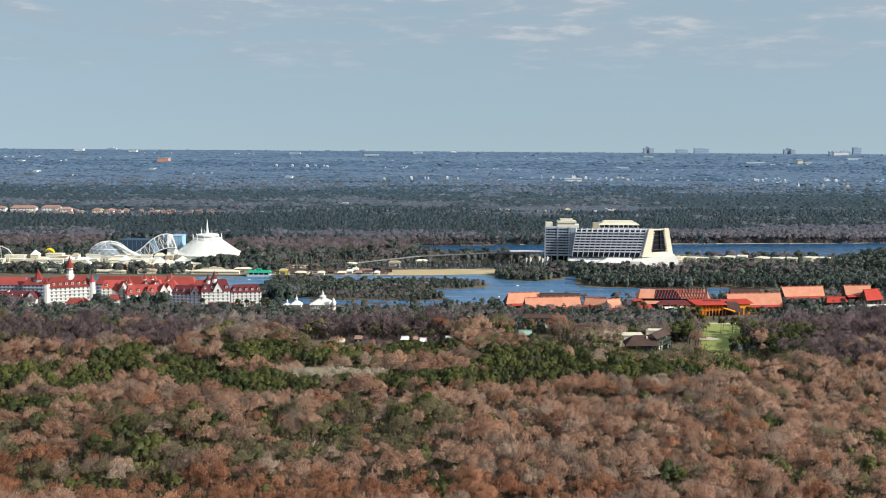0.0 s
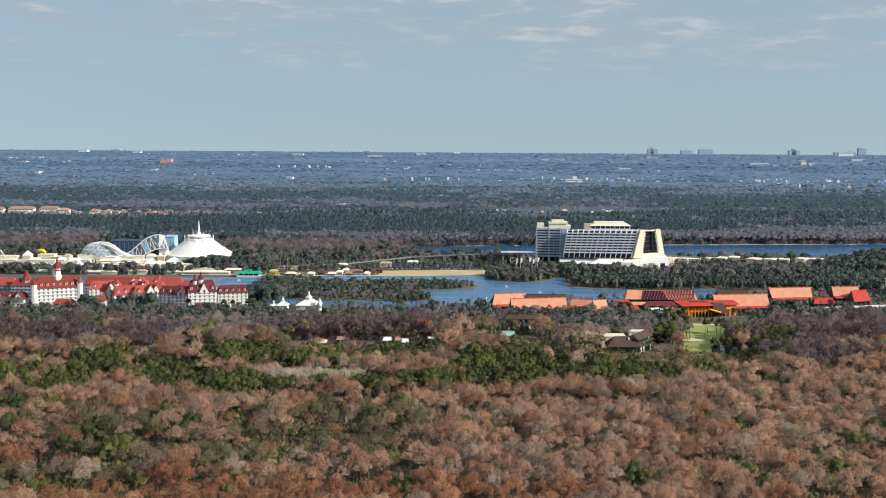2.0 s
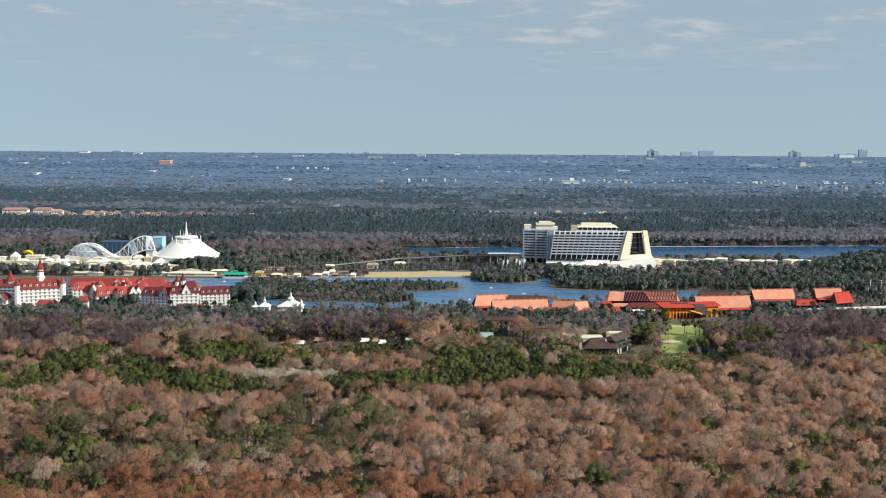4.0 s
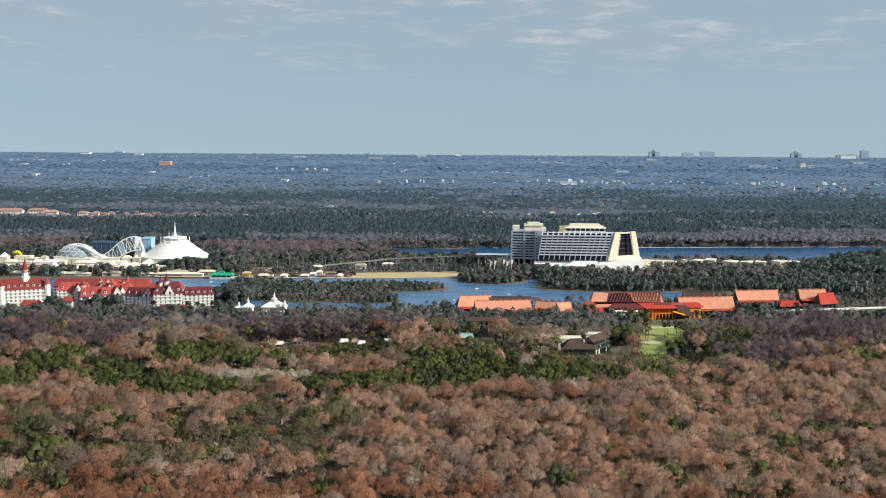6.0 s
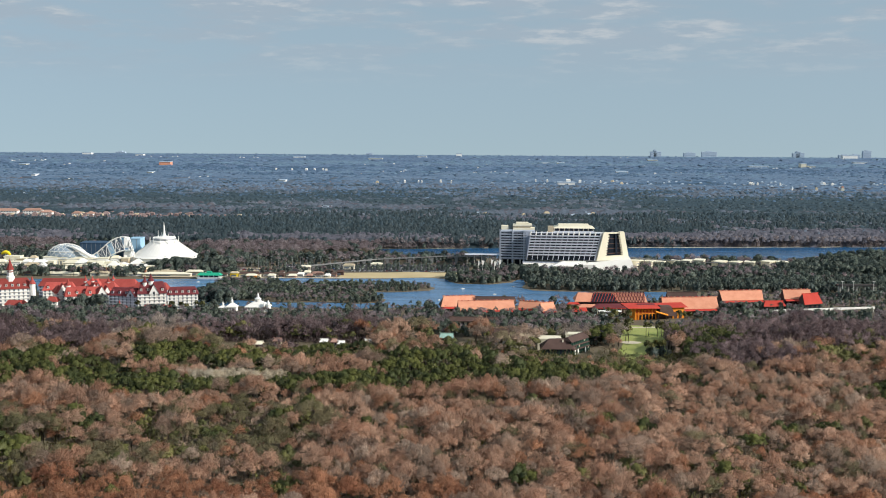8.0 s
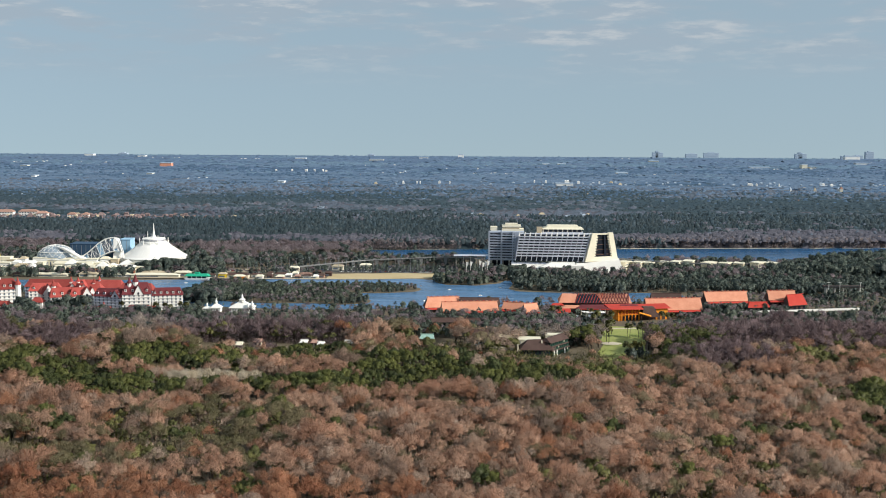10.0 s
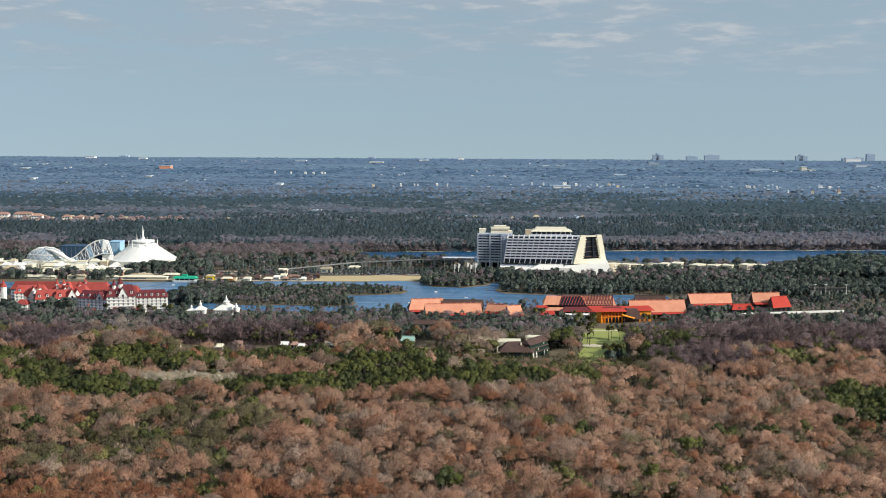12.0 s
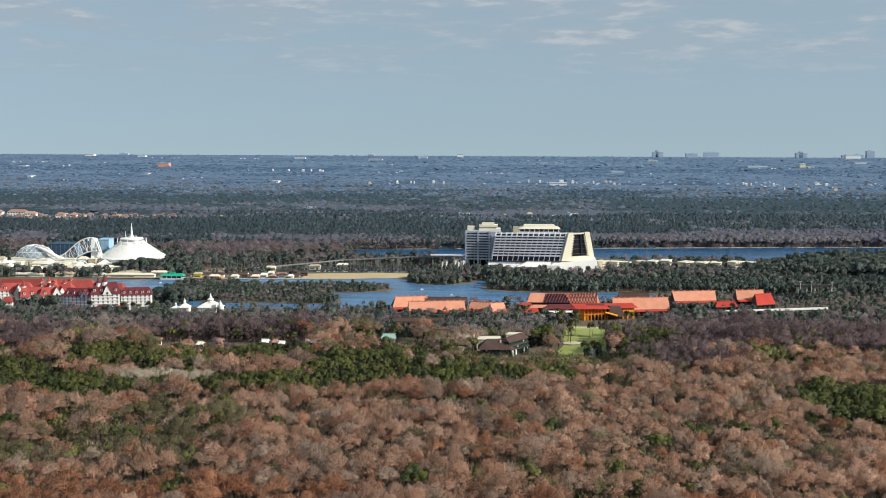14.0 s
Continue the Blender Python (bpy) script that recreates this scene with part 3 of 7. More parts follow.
def wood_stuff(name, shapes, x, y, height, leaf, label, z=0.0, spread=0.16, category="trees"):
    """A whole wood as one object: every tree turned, sized and toned on its own. height: metres for each tree, as a share of the shape's own."""
    V, F, M, N, T, base = [], [], [], [], [], 0
    pick = rng.integers(0, len(shapes), len(x))
    for i, (v, f, m, n) in enumerate(shapes):
        at = np.flatnonzero(pick == i)
        k = len(at)
        if not k:
            continue
        a = rng.uniform(0, 2 * np.pi, (k, 1))
        wide = (height[at] * rng.uniform(1 - spread, 1 + spread, k))[:, None]
        px = (v[None, :, 0] * np.cos(a) - v[None, :, 1] * np.sin(a)) * wide + x[at][:, None]
        py = (v[None, :, 0] * np.sin(a) + v[None, :, 1] * np.cos(a)) * wide + y[at][:, None]
        pz = v[None, :, 2] * height[at][:, None] + z
        V.append(np.stack([px, py, pz], 2).reshape(-1, 3))
        N.append(np.stack([n[None, :, 0] * np.cos(a) - n[None, :, 1] * np.sin(a), n[None, :, 0] * np.sin(a) + n[None, :, 1] * np.cos(a), np.broadcast_to(n[None, :, 2], px.shape)], 2).reshape(-1, 3))
        F.append((f[None] + (np.arange(k) * len(v))[:, None, None] + base).reshape(-1, 3))
        M.append(np.tile(m, k))
        T.append(np.repeat(rng.random(k), len(v)))
        base += k * len(v)
    if not V:
        return None
    mesh = mesh_of(name, np.concatenate(V), np.concatenate(F), np.concatenate(M), np.concatenate(N), [BARK, leaf], np.concatenate(T))
    return tagged(new(name, mesh), label, category, kind="stuff")


def scatter(x0, x1, y0, y1, gap, jitter=0.45):
    """Places on a loose grid."""
    xs, ys = np.meshgrid(np.arange(x0, x1, gap), np.arange(y0, y1, gap))
    xs = xs + (np.arange(xs.shape[0])[:, None] % 2) * gap * 0.5
    xs, ys = xs.ravel(), ys.ravel()
    return xs + rng.uniform(-jitter, jitter, len(xs)) * gap, ys + rng.uniform(-jitter, jitter, len(ys)) * gap


def field(x, y, scale, seed):
    """Smooth noise over the plan, about -1 to 1."""
    return np.array([noise.noise((a * scale, b * scale, seed)) for a, b in zip(x, y)]) * 1.6


def near_oval(x, y, ovals):
    """The most that any oval (cx, cy, rx, ry) covers each place, 1 in its middle and 0 at its rim."""
    best = np.full(len(x), -9.0)
    for cx, cy, rx, ry in ovals:
        best = np.maximum(best, 1 - np.hypot((x - cx) / rx, (y - cy) / ry))
    return best


def in_view(x, y, margin=25):
    """Within the fan that the flight looks over."""
    return (x > -0.405 * y - margin) & (x < 160 + 0.37 * y + margin)


# where the evergreen patches of the near woods stand: (cx, cy, rx, ry)
PINE_OVALS = [(-124, 771, 54, 30), (-160, 774, 40, 22), (65, 832, 54, 64), (145, 812, 50, 36), (208, 829, 22, 24), (-141, 871, 34, 36), (-82, 845, 38, 24), (-17, 872, 46, 34), (-38, 780, 46, 20), (20, 792, 36, 24),
              (-240, 799, 28, 24), (-244, 848, 30, 36), (-262, 713, 32, 22), (-253, 763, 20, 29), (-296, 797, 30, 24), (-320, 760, 40, 30), (-184, 832, 30, 26), (-200, 800, 26, 16), (286, 918, 20, 30), (298, 962, 34, 34), (209, 968, 13, 26), (402, 742, 46, 52), (455, 760, 40, 40), (-370, 820, 40, 40)]
LONE_PINES = [(-156, 689), (-141, 668), (-188, 663), (-186, 639), (-161, 612), (-193, 624), (-187, 546), (-29, 692), (-13, 706), (-3, 549), (-248, 668), (178, 689), (264, 653), (200, 668), (-5, 559), (124, 579), (-59, 651), (290, 678), (315, 677), (187, 568), (34, 674), (235, 584)]
OLIVE_OVALS = [(-55, 672, 84, 66), (-184, 570, 62, 44), (-180, 640, 46, 60), (-260, 620, 40, 50), (-110, 610, 50, 40)]
# tall stands of purple-grey pond cypress, and paler grey stands
CYPRESS_OVALS = [(-370, 950, 60, 40), (-240, 940, 34, 40), (-51, 952, 42, 62), (322, 962, 64, 52), (312, 872, 40, 30), (368, 985, 90, 58), (-87, 965, 56, 52), (-303, 936, 26, 55), (470, 980, 80, 60), (300, 893, 30, 30), (-10, 1000, 30, 30)]
ASH_OVALS = [(-196, 984, 46, 40), (190, 985, 50, 30), (-130, 1000, 40, 30)]
RUST_OVALS = [(-70, 545, 130, 24), (-225, 589, 24, 24), (19, 545, 28, 18), (40, 540, 60, 18), (250, 545, 60, 16), (-150, 535, 60, 20)]
# places where the trees stay low: (cx, cy, rx, ry)
LOW_OVALS = [(-78, 786, 40, 14), (-60, 916, 84, 18), (-95, 925, 20, 14), (80, 940, 60, 18), (232, 885, 42, 52), (172, 884, 50, 44), (100, 900, 50, 22), (280, 1068, 50, 30), (475, 1120, 95, 15)]
# ground kept free of trees: (x0, x1, y0, y1)
CLEAR = [(250, 306, 1050, 1112), (154, 200, 918, 948), (60, 96, 950, 985), (112, 138, 954, 968), (124, 192, 942, 960), (72, 122, 1022, 1036), (-126, 16, 926, 962),
         (60, 182, 1096, 1145), (194, 244, 1076, 1102), (196, 280, 1118, 1170), (244, 310, 1082, 1112), (282, 346, 1108, 1148), (332, 396, 1136, 1160), (408, 456, 1128, 1160), (378, 414, 1112, 1130),
         (-505, -180, 1104, 1200), (-162, -98, 1100, 1130), (382, 520, 1132, 1140)]


def free_land(x, y):
    ok = ~inside(x, y, GREEN_LINE)
    for a, b, c, d in CLEAR:
        ok &= ~((x > a) & (x < b) & (y > c) & (y < d))
    return ok


BARE = [bare_tree(150) for _ in range(10)]
BARE_TALL = [bare_tree(130, 18.0, 4.4, 0.42) for _ in range(7)]
PINES = [leafy_tree(180, 14.5, 5.6, 0.7, 0.42) for _ in range(8)]
OAKS = [leafy_tree(170, 12.0, 5.2, 0.6, 0.35) for _ in range(6)]
SHRUBS = [shrub(40) for _ in range(5)]

# the near woods: leafless cypress and maple with pine patches
nx, ny = scatter(-420, 560, 500, 1000, 8.2)
keep = in_view(nx, ny) & free_land(nx, ny) & (near_oval(nx, ny, [(-77, 803, 36, 12)]) < 0)
nx, ny = nx[keep], ny[keep]
drift = field(nx, ny, 0.028, 1.0)
mood = field(nx, ny, 0.010, 20.0) + 0.5 * field(nx, ny, 0.03, 21.0) + rng.normal(0, 0.30, len(nx))
pine_like = near_oval(nx, ny, PINE_OVALS) + 0.16 * drift + rng.normal(0, 0.11, len(nx))
olive = np.clip(near_oval(nx, ny, OLIVE_OVALS) * 2.5 + 0.3 * drift, 0, 1)
dice = rng.random(len(nx))
band = ny > 862 + 12 * drift
lone = np.zeros(len(nx), bool)
for px, py in LONE_PINES:
    lone[np.argsort(np.hypot(nx - px, ny - py))[:3]] = True
# thin glades and pockets of low, dark growth, behind which the trunks of the next stand show
glades = [(167, 598, 26, 14), (55, 667, 20, 16), (270, 640, 24, 12), (120, 560, 22, 10)] + [(-330 + 830 * rng.random(), 540 + 340 * rng.random(), 16 + 34 * rng.random(), 7 + 7 * rng.random()) for _ in range(64)]
glade = np.clip(near_oval(nx, ny, glades) * 2.5, 0, 1)
is_pine = (pine_like > np.where((nx < 0) & (ny > 825), 0.20, 0.05)) | lone
is_oak = ~is_pine & (dice < 0.015 + 0.30 * (glade > 0.2) + 0.22 * olive + 0.10 * (pine_like > -0.25) + 0.06 * band)
is_oak |= ~is_pine & band & (field(nx, ny, 0.022, 33.0) + rng.normal(0, 0.3, len(nx)) > 0.42)
is_lime = ~is_pine & ~is_oak & (dice > 0.975 - 0.20 * olive)
is_band = ~(is_pine | is_oak | is_lime) & (near_oval(nx, ny, CYPRESS_OVALS) + 0.2 * drift + rng.normal(0, 0.12, len(nx)) > 0)
is_ash = ~(is_pine | is_oak | is_lime | is_band) & (near_oval(nx, ny, ASH_OVALS) + 0.3 * drift + rng.normal(0, 0.3, len(nx)) > 0)
odd = rng.random(len(nx))
is_rust = ~(is_pine | is_oak | is_lime | is_band) & ((near_oval(nx, ny, RUST_OVALS) + 0.3 * drift + rng.normal(0, 0.2, len(nx)) > 0) | (odd < 0.07))
is_moss = ~(is_pine | is_oak | is_lime | is_band | is_rust | is_ash) & (rng.random(len(nx)) < 0.07 + 0.72 * olive + 0.15 * band)
is_ash &= ~is_rust
is_grey = ~(is_pine | is_oak | is_lime | is_band | is_rust | is_moss | is_ash) & ((mood > 0.80 - 0.3 * band) | (odd > 0.84))
is_pink = ~(is_pine | is_oak | is_lime | is_grey | is_rust | is_band | is_moss | is_ash)
size = np.clip(rng.normal(1.0, 0.19, len(nx)), 0.6, 1.5) * (1 + 0.10 * field(nx, ny, 0.03, 5.0))
size *= 1 + 0.16 * np.clip(mood, -1, 1)
size *= np.where(band, 1 + 0.16 * field(nx, ny, 0.025, 55.0), 1.0) * np.where(is_band, 1.12, 1.0)
size[is_pine] = 0.5 + 0.5 * size[is_pine]
size *= 1 - 0.62 * np.clip(near_oval(nx, ny, LOW_OVALS) * 3, 0, 1)
size *= 1 - 0.34 * glade * ~lone
front = ny < 530
kinds = (("cypress", is_pink, BARE, "pink", 1.02, "leafless pinkish-brown cypress tree in a swamp wood", "leafless pinkish-brown cypress wood"),
         ("bare_maple", is_grey, BARE, "grey", 1.0, "leafless grey-twigged maple tree in a swamp wood", "leafless grey-brown wood"),
         ("mossy_maple", is_moss, BARE, "moss", 1.0, "leafless olive-grey maple tree in a swamp wood", "leafless olive-grey maple wood"),
         ("ash_tree", is_ash, BARE, "ash", 1.0, "leafless pale grey ash tree", "leafless pale grey ash wood"),
         ("pond_cypress", is_band, BARE_TALL, "cypress", 1.0, "leafless purple-grey pond cypress", "leafless purple-grey pond cypress stand"),
         ("red_maple", is_rust, BARE, "rust", 0.95, "rust-brown budding maple tree in a swamp wood", "rust-brown budding maple wood"),
         ("pine_tree", is_pine, PINES, "pine", 1.12, "dark green pine tree among bare cypresses", "dense dark green pine stand"),
         ("evergreen_oak", is_oak, OAKS, "oak", 1.0, "olive-green evergreen oak among bare trees", "scattered evergreen oaks among bare trees"),
         ("wax_myrtle", is_lime, SHRUBS, "lime", 1.9, "yellow-green leafy shrub among bare trees", "yellow-green undergrowth among bare trees"))
terrace = (nx > 150) & (nx < 212) & (ny > 902) & (ny < 952)
for name, which, shapes, leaf, tall, one, many in kinds:
    which = which & ~terrace
    at = np.flatnonzero(which & ~front)
    wood_stuff(name + "_wood", shapes, nx[at], ny[at], size[at] * tall, TWIG[leaf], many)
    single = []
    if not (which & front).any():
        continue
    for v, f, m, n in shapes:
        w, c = f[m == 0], f[m == 1]
        low = c.min()
        single.append((mesh_of(name + "_trunk", v[:low], w, np.zeros(len(w)), n[:low], [BARK]), mesh_of(name + "_crown", v[low:], c - low, np.zeros(len(c)), n[low:], [TWIG_ONE[leaf]])))
    for i in np.flatnonzero(which & front):
        s = size[i] * tall
        tree = thing(name, one, "tree", Matrix.LocRotScale((nx[i], ny[i], 0), Euler((0, 0, rng.uniform(0, 6.28))), (s * rng.uniform(0.88, 1.12), s, s)), group=name + " trees of the near wood")
        trunk, crown = single[int(rng.integers(0, len(single)))]
        piece("trunk", trunk, tree, Matrix())
        piece("crown", crown, tree, Matrix())
# close younger growth that fills the cypress stands down to the ground
kx, ky = scatter(-400, 560, 880, 1030, 6.4)
keep = in_view(kx, ky) & free_land(kx, ky) & (near_oval(kx, ky, CYPRESS_OVALS) + 0.1 * field(kx, ky, 0.05, 6.0) > 0.05) & (near_oval(kx, ky, LOW_OVALS) < 0)
kx, ky = kx[keep], ky[keep]
wood_stuff("young_cypress", [bare_tree(64, 16.0, 4.4, 0.40) for _ in range(6)], kx, ky, rng.uniform(0.70, 1.12, len(kx)), TWIG["cypress"], "close leafless purple-brown cypress growth")
# a pale stand of dry reeds and young trees
rx, ry = scatter(-120, -35, 782, 816, 4.6)
keep = near_oval(rx, ry, [(-77, 802, 34, 10)]) > 0
wood_stuff("reed_bed", BARE, rx[keep], ry[keep], rng.uniform(0.75, 0.95, keep.sum()), TWIG["reed"], "pale dry reeds and young bare trees", category="reeds")
# low growth between the near trees
ux, uy = scatter(-420, 560, 505, 730, 11.5)
keep = in_view(ux, uy) & free_land(ux, uy)
ux, uy = ux[keep], uy[keep]
wood_stuff("undergrowth", SHRUBS, ux, uy, rng.uniform(1.3, 2.3, len(ux)), TWIG["grey"], "brown low undergrowth below the trees", category="undergrowth")
vx, vy = scatter(-420, 560, 520, 960, 6.2)
keep = in_view(vx, vy) & free_land(vx, vy) & (near_oval(vx, vy, glades + LOW_OVALS) > -0.1)
vx, vy = vx[keep], vy[keep]
leafy = field(vx, vy, 0.05, 18.0) + rng.normal(0, 0.4, len(vx)) > 0.1
for name, which, leaf, words in (("glade_shrubs", leafy, "oak", "dark green low shrubs in the glades"), ("glade_thicket", ~leafy, "moss", "olive-brown thicket in the glades")):
    at = np.flatnonzero(which)
    wood_stuff(name, SHRUBS, vx[at], vy[at], rng.uniform(1.0, 1.9, len(at)), TWIG[leaf], words, category="undergrowth")
kx, ky = scatter(-140, 30, 961, 972, 5.0)
wood_stuff("cabin_hedge", SHRUBS, kx, ky, rng.uniform(1.0, 1.8, len(kx)), TWIG["cypress"], "purple-brown scrub behind the cabins", category="undergrowth")

# ---- the middle woods: shores, islands, hotel grounds ----
BARE_SLIM = [bare_tree(40, 16.0, 3.8, 0.5) for _ in range(6)]
BARE_MID = [bare_tree(40) for _ in range(7)]
OAK_MID = [leafy_tree(40, 11.0, 4.7, 0.8, 0.12) for _ in range(7)]
PINE_MID = [leafy_tree(40, 16.0, 3.4, 1.0, 0.3) for _ in range(7)]


def middle_wood(name, x, y, height, greens, label, z=0.0, pines=0.0, leafage="mid_oak"):
    """Mixed trees at the places given: evergreen share greens, of which pines are a share, the rest bare."""
    d, e = rng.random(len(x)), rng.random(len(x))
    tone = d + 0.35 * field(x, y, 0.02, 40.0)
    oak, pine = (tone < greens) & (e >= pines), (tone < greens) & (e < pines)
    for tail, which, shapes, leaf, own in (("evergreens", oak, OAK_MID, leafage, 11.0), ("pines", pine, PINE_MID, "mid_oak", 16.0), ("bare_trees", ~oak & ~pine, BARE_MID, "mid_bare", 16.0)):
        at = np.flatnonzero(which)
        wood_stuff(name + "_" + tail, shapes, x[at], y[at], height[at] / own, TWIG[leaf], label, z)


def planted(outline, gap, low, high, grow=0.0):
    xs, ys = [p[0] for p in outline], [p[1] for p in outline]
    x, y = scatter(min(xs), max(xs), min(ys), max(ys), gap)
    ok = inside(x, y, outline)
    x, y = x[ok], y[ok]
    return x, y, rng.uniform(low, high, len(x))


x, y, h = planted(ISLAND_LINE, 5.8, 6, 10)
h *= np.interp(x, [-190, -120, -20, 50], [1.35, 1.0, 0.8, 0.65])
middle_wood("island", x, y, h, 0.72, "dense evergreen trees on the lagoon island", 0.5, 0.0, "shore_oak")
x, y, h = planted(ISLET_LINE, 5.5, 6, 11)
middle_wood("islet", x, y, h, 0.70, "evergreen trees on a small point", 0.5, 0.0, "shore_oak")
# the peninsula in front of the hotel
PENINSULA = [(158, 1282), (166, 1268), (196, 1260), (238, 1258), (300, 1262), (350, 1258), (420, 1250), (640, 1245), (640, 1400), (470, 1400), (300, 1395), (200, 1372), (160, 1340)]
x, y, h = planted(PENINSULA, 6.6, 8, 13.5)
h *= np.where((x < 440) & (y > 1320), 0.5, 1.0)
middle_wood("peninsula", x, y, h, 1.35, "dense dark evergreen wood on the peninsula", 0.0, 0.55)
x, y, h = planted([(470, 1400), (520, 1362), (720, 1340), (760, 1480), (560, 1480)], 8.0, 15, 19)
h *= 1 + 0.45 * np.clip((x - 520) / 80, 0, 1)
middle_wood("point", x, y, h, 1.2, "tall evergreen wood on the lake point", 0.0, 0.5)
# the belt between the near woods and the shore hotels
x, y = scatter(-520, 620, 1000, 1235, 7.5)
ok = in_view(x, y, 40) & free_land(x, y) & ~inside(x, y, LAGOON_LINE)
x, y = x[ok], y[ok]
h = np.where(y < 1075, rng.uniform(8, 14, len(x)), rng.uniform(5, 9, len(x)))
h = np.where((x > 50) & (x < 200) & (y > 1072) & (y < 1100), rng.uniform(8, 11.5, len(x)), h)
h = np.where((x > 50) & (x < 200) & (y > 1078) & (field(x, y, 0.08, 44.0) > 0.25), rng.uniform(10, 14, len(x)), h)
h = np.where((x > 340) & (y > 1080) & (y < 1140), rng.uniform(9, 13, len(x)), h)
h *= 1 - 0.6 * np.clip(near_oval(x, y, LOW_OVALS) * 3, 0, 1)
middle_wood("shore", x, y, h, 0.55, "mixed bare and evergreen trees round the shore hotels", 0.0, 0.3, "shore_oak")
# behind the lagoon, round the park and the hotel
x, y = scatter(-760, 560, 1340, 1640, 9.0)
ok = in_view(x, y, 60) & ~inside(x, y, BAY_LINE) & ~inside(x, y, DRY_LINE) & ~inside(x, y, LAGOON_LINE)
for a, b, c, d in ((112, 312, 1395, 1475), (304, 520, 1432, 1460), (-450, -240, 1380, 1500), (-560, -300, 1366, 1424), (-310, -60, 1330, 1350), (-190, -80, 1350, 1372), (-62, 92, 1392, 1434), (-217, -148, 1392, 1428), (110, 520, 1500, 1530), (-150, 96, 1392, 1470), (-80, 62, 1330, 1400)):
    ok &= ~((x > a) & (x < b) & (y > c) & (y < d))
x, y = x[ok], y[ok]
h = rng.uniform(8, 15, len(x)) * np.where((x > -200) & (x < 130) & (y < 1475), 0.7, 1.0) * np.where((x > -160) & (y > 1520), 0.6, 1.0)
tall = near_oval(x, y, [(-195, 1585, 125, 55), (-70, 1600, 90, 40), (-590, 1600, 110, 50)]) + 0.12 * field(x, y, 0.03, 14.0) > 0
middle_wood("park_cypress", x[tall], y[tall], rng.uniform(13, 17, tall.sum()), 0.06, "pinkish leafless cypress wood behind the park")
middle_wood("park", x[~tall], y[~tall], h[~tall], 0.62, "mixed woods behind the park")

# ---- the far woods, out to the horizon ----
FAR_PINE = [far_tree(4, 16.5, 3.1, 0.62, 5, 0.66) for _ in range(8)]
FAR_MID = [far_tree(6, 15.0, 4.2, 0.74, 5, 0.66) for _ in range(8)]
FAR_WIDE = [far_tree(4, 15.0, 6.4, 0.70, 5, 0.7, 1.6) for _ in range(8)]
FAR_OUT = [far_tree(0, 13.5, 12.0, 0.66, 5, 0.92, 1.45) for _ in range(8)]
# patches of bare wood among the pines, closed pine wood, and the parts where houses stand
BROWN_OVALS = [(-200, 1590, 105, 40), (-60, 1600, 60, 30), (-590, 1680, 120, 70), (560, 1725, 330, 60), (900, 1790, 420, 80), (1250, 1790, 260, 90), (-140, 1680, 120, 25), (250, 2130, 180, 80), (-560, 2030, 300, 70)]
PINE_BELTS = [(-200, 2480, 330, 60), (800, 2330, 520, 170), (1300, 2300, 500, 160), (-780, 1860, 220, 80), (-300, 1830, 420, 110), (150, 1840, 330, 120), (-900, 2420, 260, 90), (700, 2050, 320, 80)]
TOWN_OVALS = [(-600, 2030, 330, 85), (220, 2120, 190, 70), (700, 3010, 1000, 150), (-150, 3000, 300, 90), (200, 3600, 1200, 120)]


def land_tone(x, y, seed):
    """From -1, closed pine wood, to 1, bare wood, in long belts across the view."""
    belt = np.interp(y + 45 * np.sin(x / 260 + seed), [1640, 1700, 2040, 2085, 2290, 2350, 2640, 2720, 3400, 3650, 4000, 4300, 4880], [-0.3, -0.5, -0.5, -0.1, 0.0, -0.4, -0.3, 0.5, 0.4, -0.8, 0.4, -0.6, 0.0])
    patches = 0.8 * field(x * 0.45, y, 0.008, seed) + 0.6 * field(x * 0.6, y, 0.024, seed + 3)
    return belt + patches + 1.5 * np.clip(near_oval(x, y, BROWN_OVALS) * 3, 0, 1) - 1.2 * np.clip(near_oval(x, y, PINE_BELTS) * 3, 0, 1)


def far_height(x, y):
    """How high the far woods stand: lower in towns and at the world's end."""
    return (1 - np.where(y < 2300, 0.66, 0.5) * np.clip(near_oval(x, y, TOWN_OVALS) * 4, 0, 1)) * np.where(y > 4600, 0.5, 1.0)


HAZE_TIERS = ("far", "far_mid", "far_out", "far_end")


def haze_tier(y):
    """Which of the four haze tints colours the far wood at each place; one gives way to the next gradually."""
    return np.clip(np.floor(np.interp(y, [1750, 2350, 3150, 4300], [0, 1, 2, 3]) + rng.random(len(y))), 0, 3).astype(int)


def far_wood(name, y0, y1, gap, shapes, pines, low, high, seed):
    x, y = scatter(-0.42 * y1 - 60, 260 + 0.40 * y1, y0, y1, gap)
    ok = in_view(x, y, 90) & ~inside(x, y, BAY_LINE) & ~inside(x, y, FAR_LAKE_LINE) & (y < 4878) & ((near_oval(x, y, TOWN_OVALS[:2]) < 0) | (rng.random(len(x)) < 0.5))
    x, y = x[ok], y[ok]
    stand = field(x, y, 0.03, seed + 8)
    h = rng.uniform(low, high, len(x)) * far_height(x, y) * (1 + 0.10 * stand)
    green = land_tone(x, y, seed) + rng.normal(0, 0.32, len(x)) < 0
    kind = haze_tier(y)
    for k, tone_of in enumerate(HAZE_TIERS):
        for tail, which, leaf, form, words in (("pines", green, tone_of + "_pine", pines, "haze-tinted dark green pine forest in the distance"), ("bare", ~green, tone_of + "_bare", shapes, "haze-tinted grey-brown leafless forest in the distance")):
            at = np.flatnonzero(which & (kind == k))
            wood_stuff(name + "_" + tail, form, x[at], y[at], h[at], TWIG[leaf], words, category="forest")


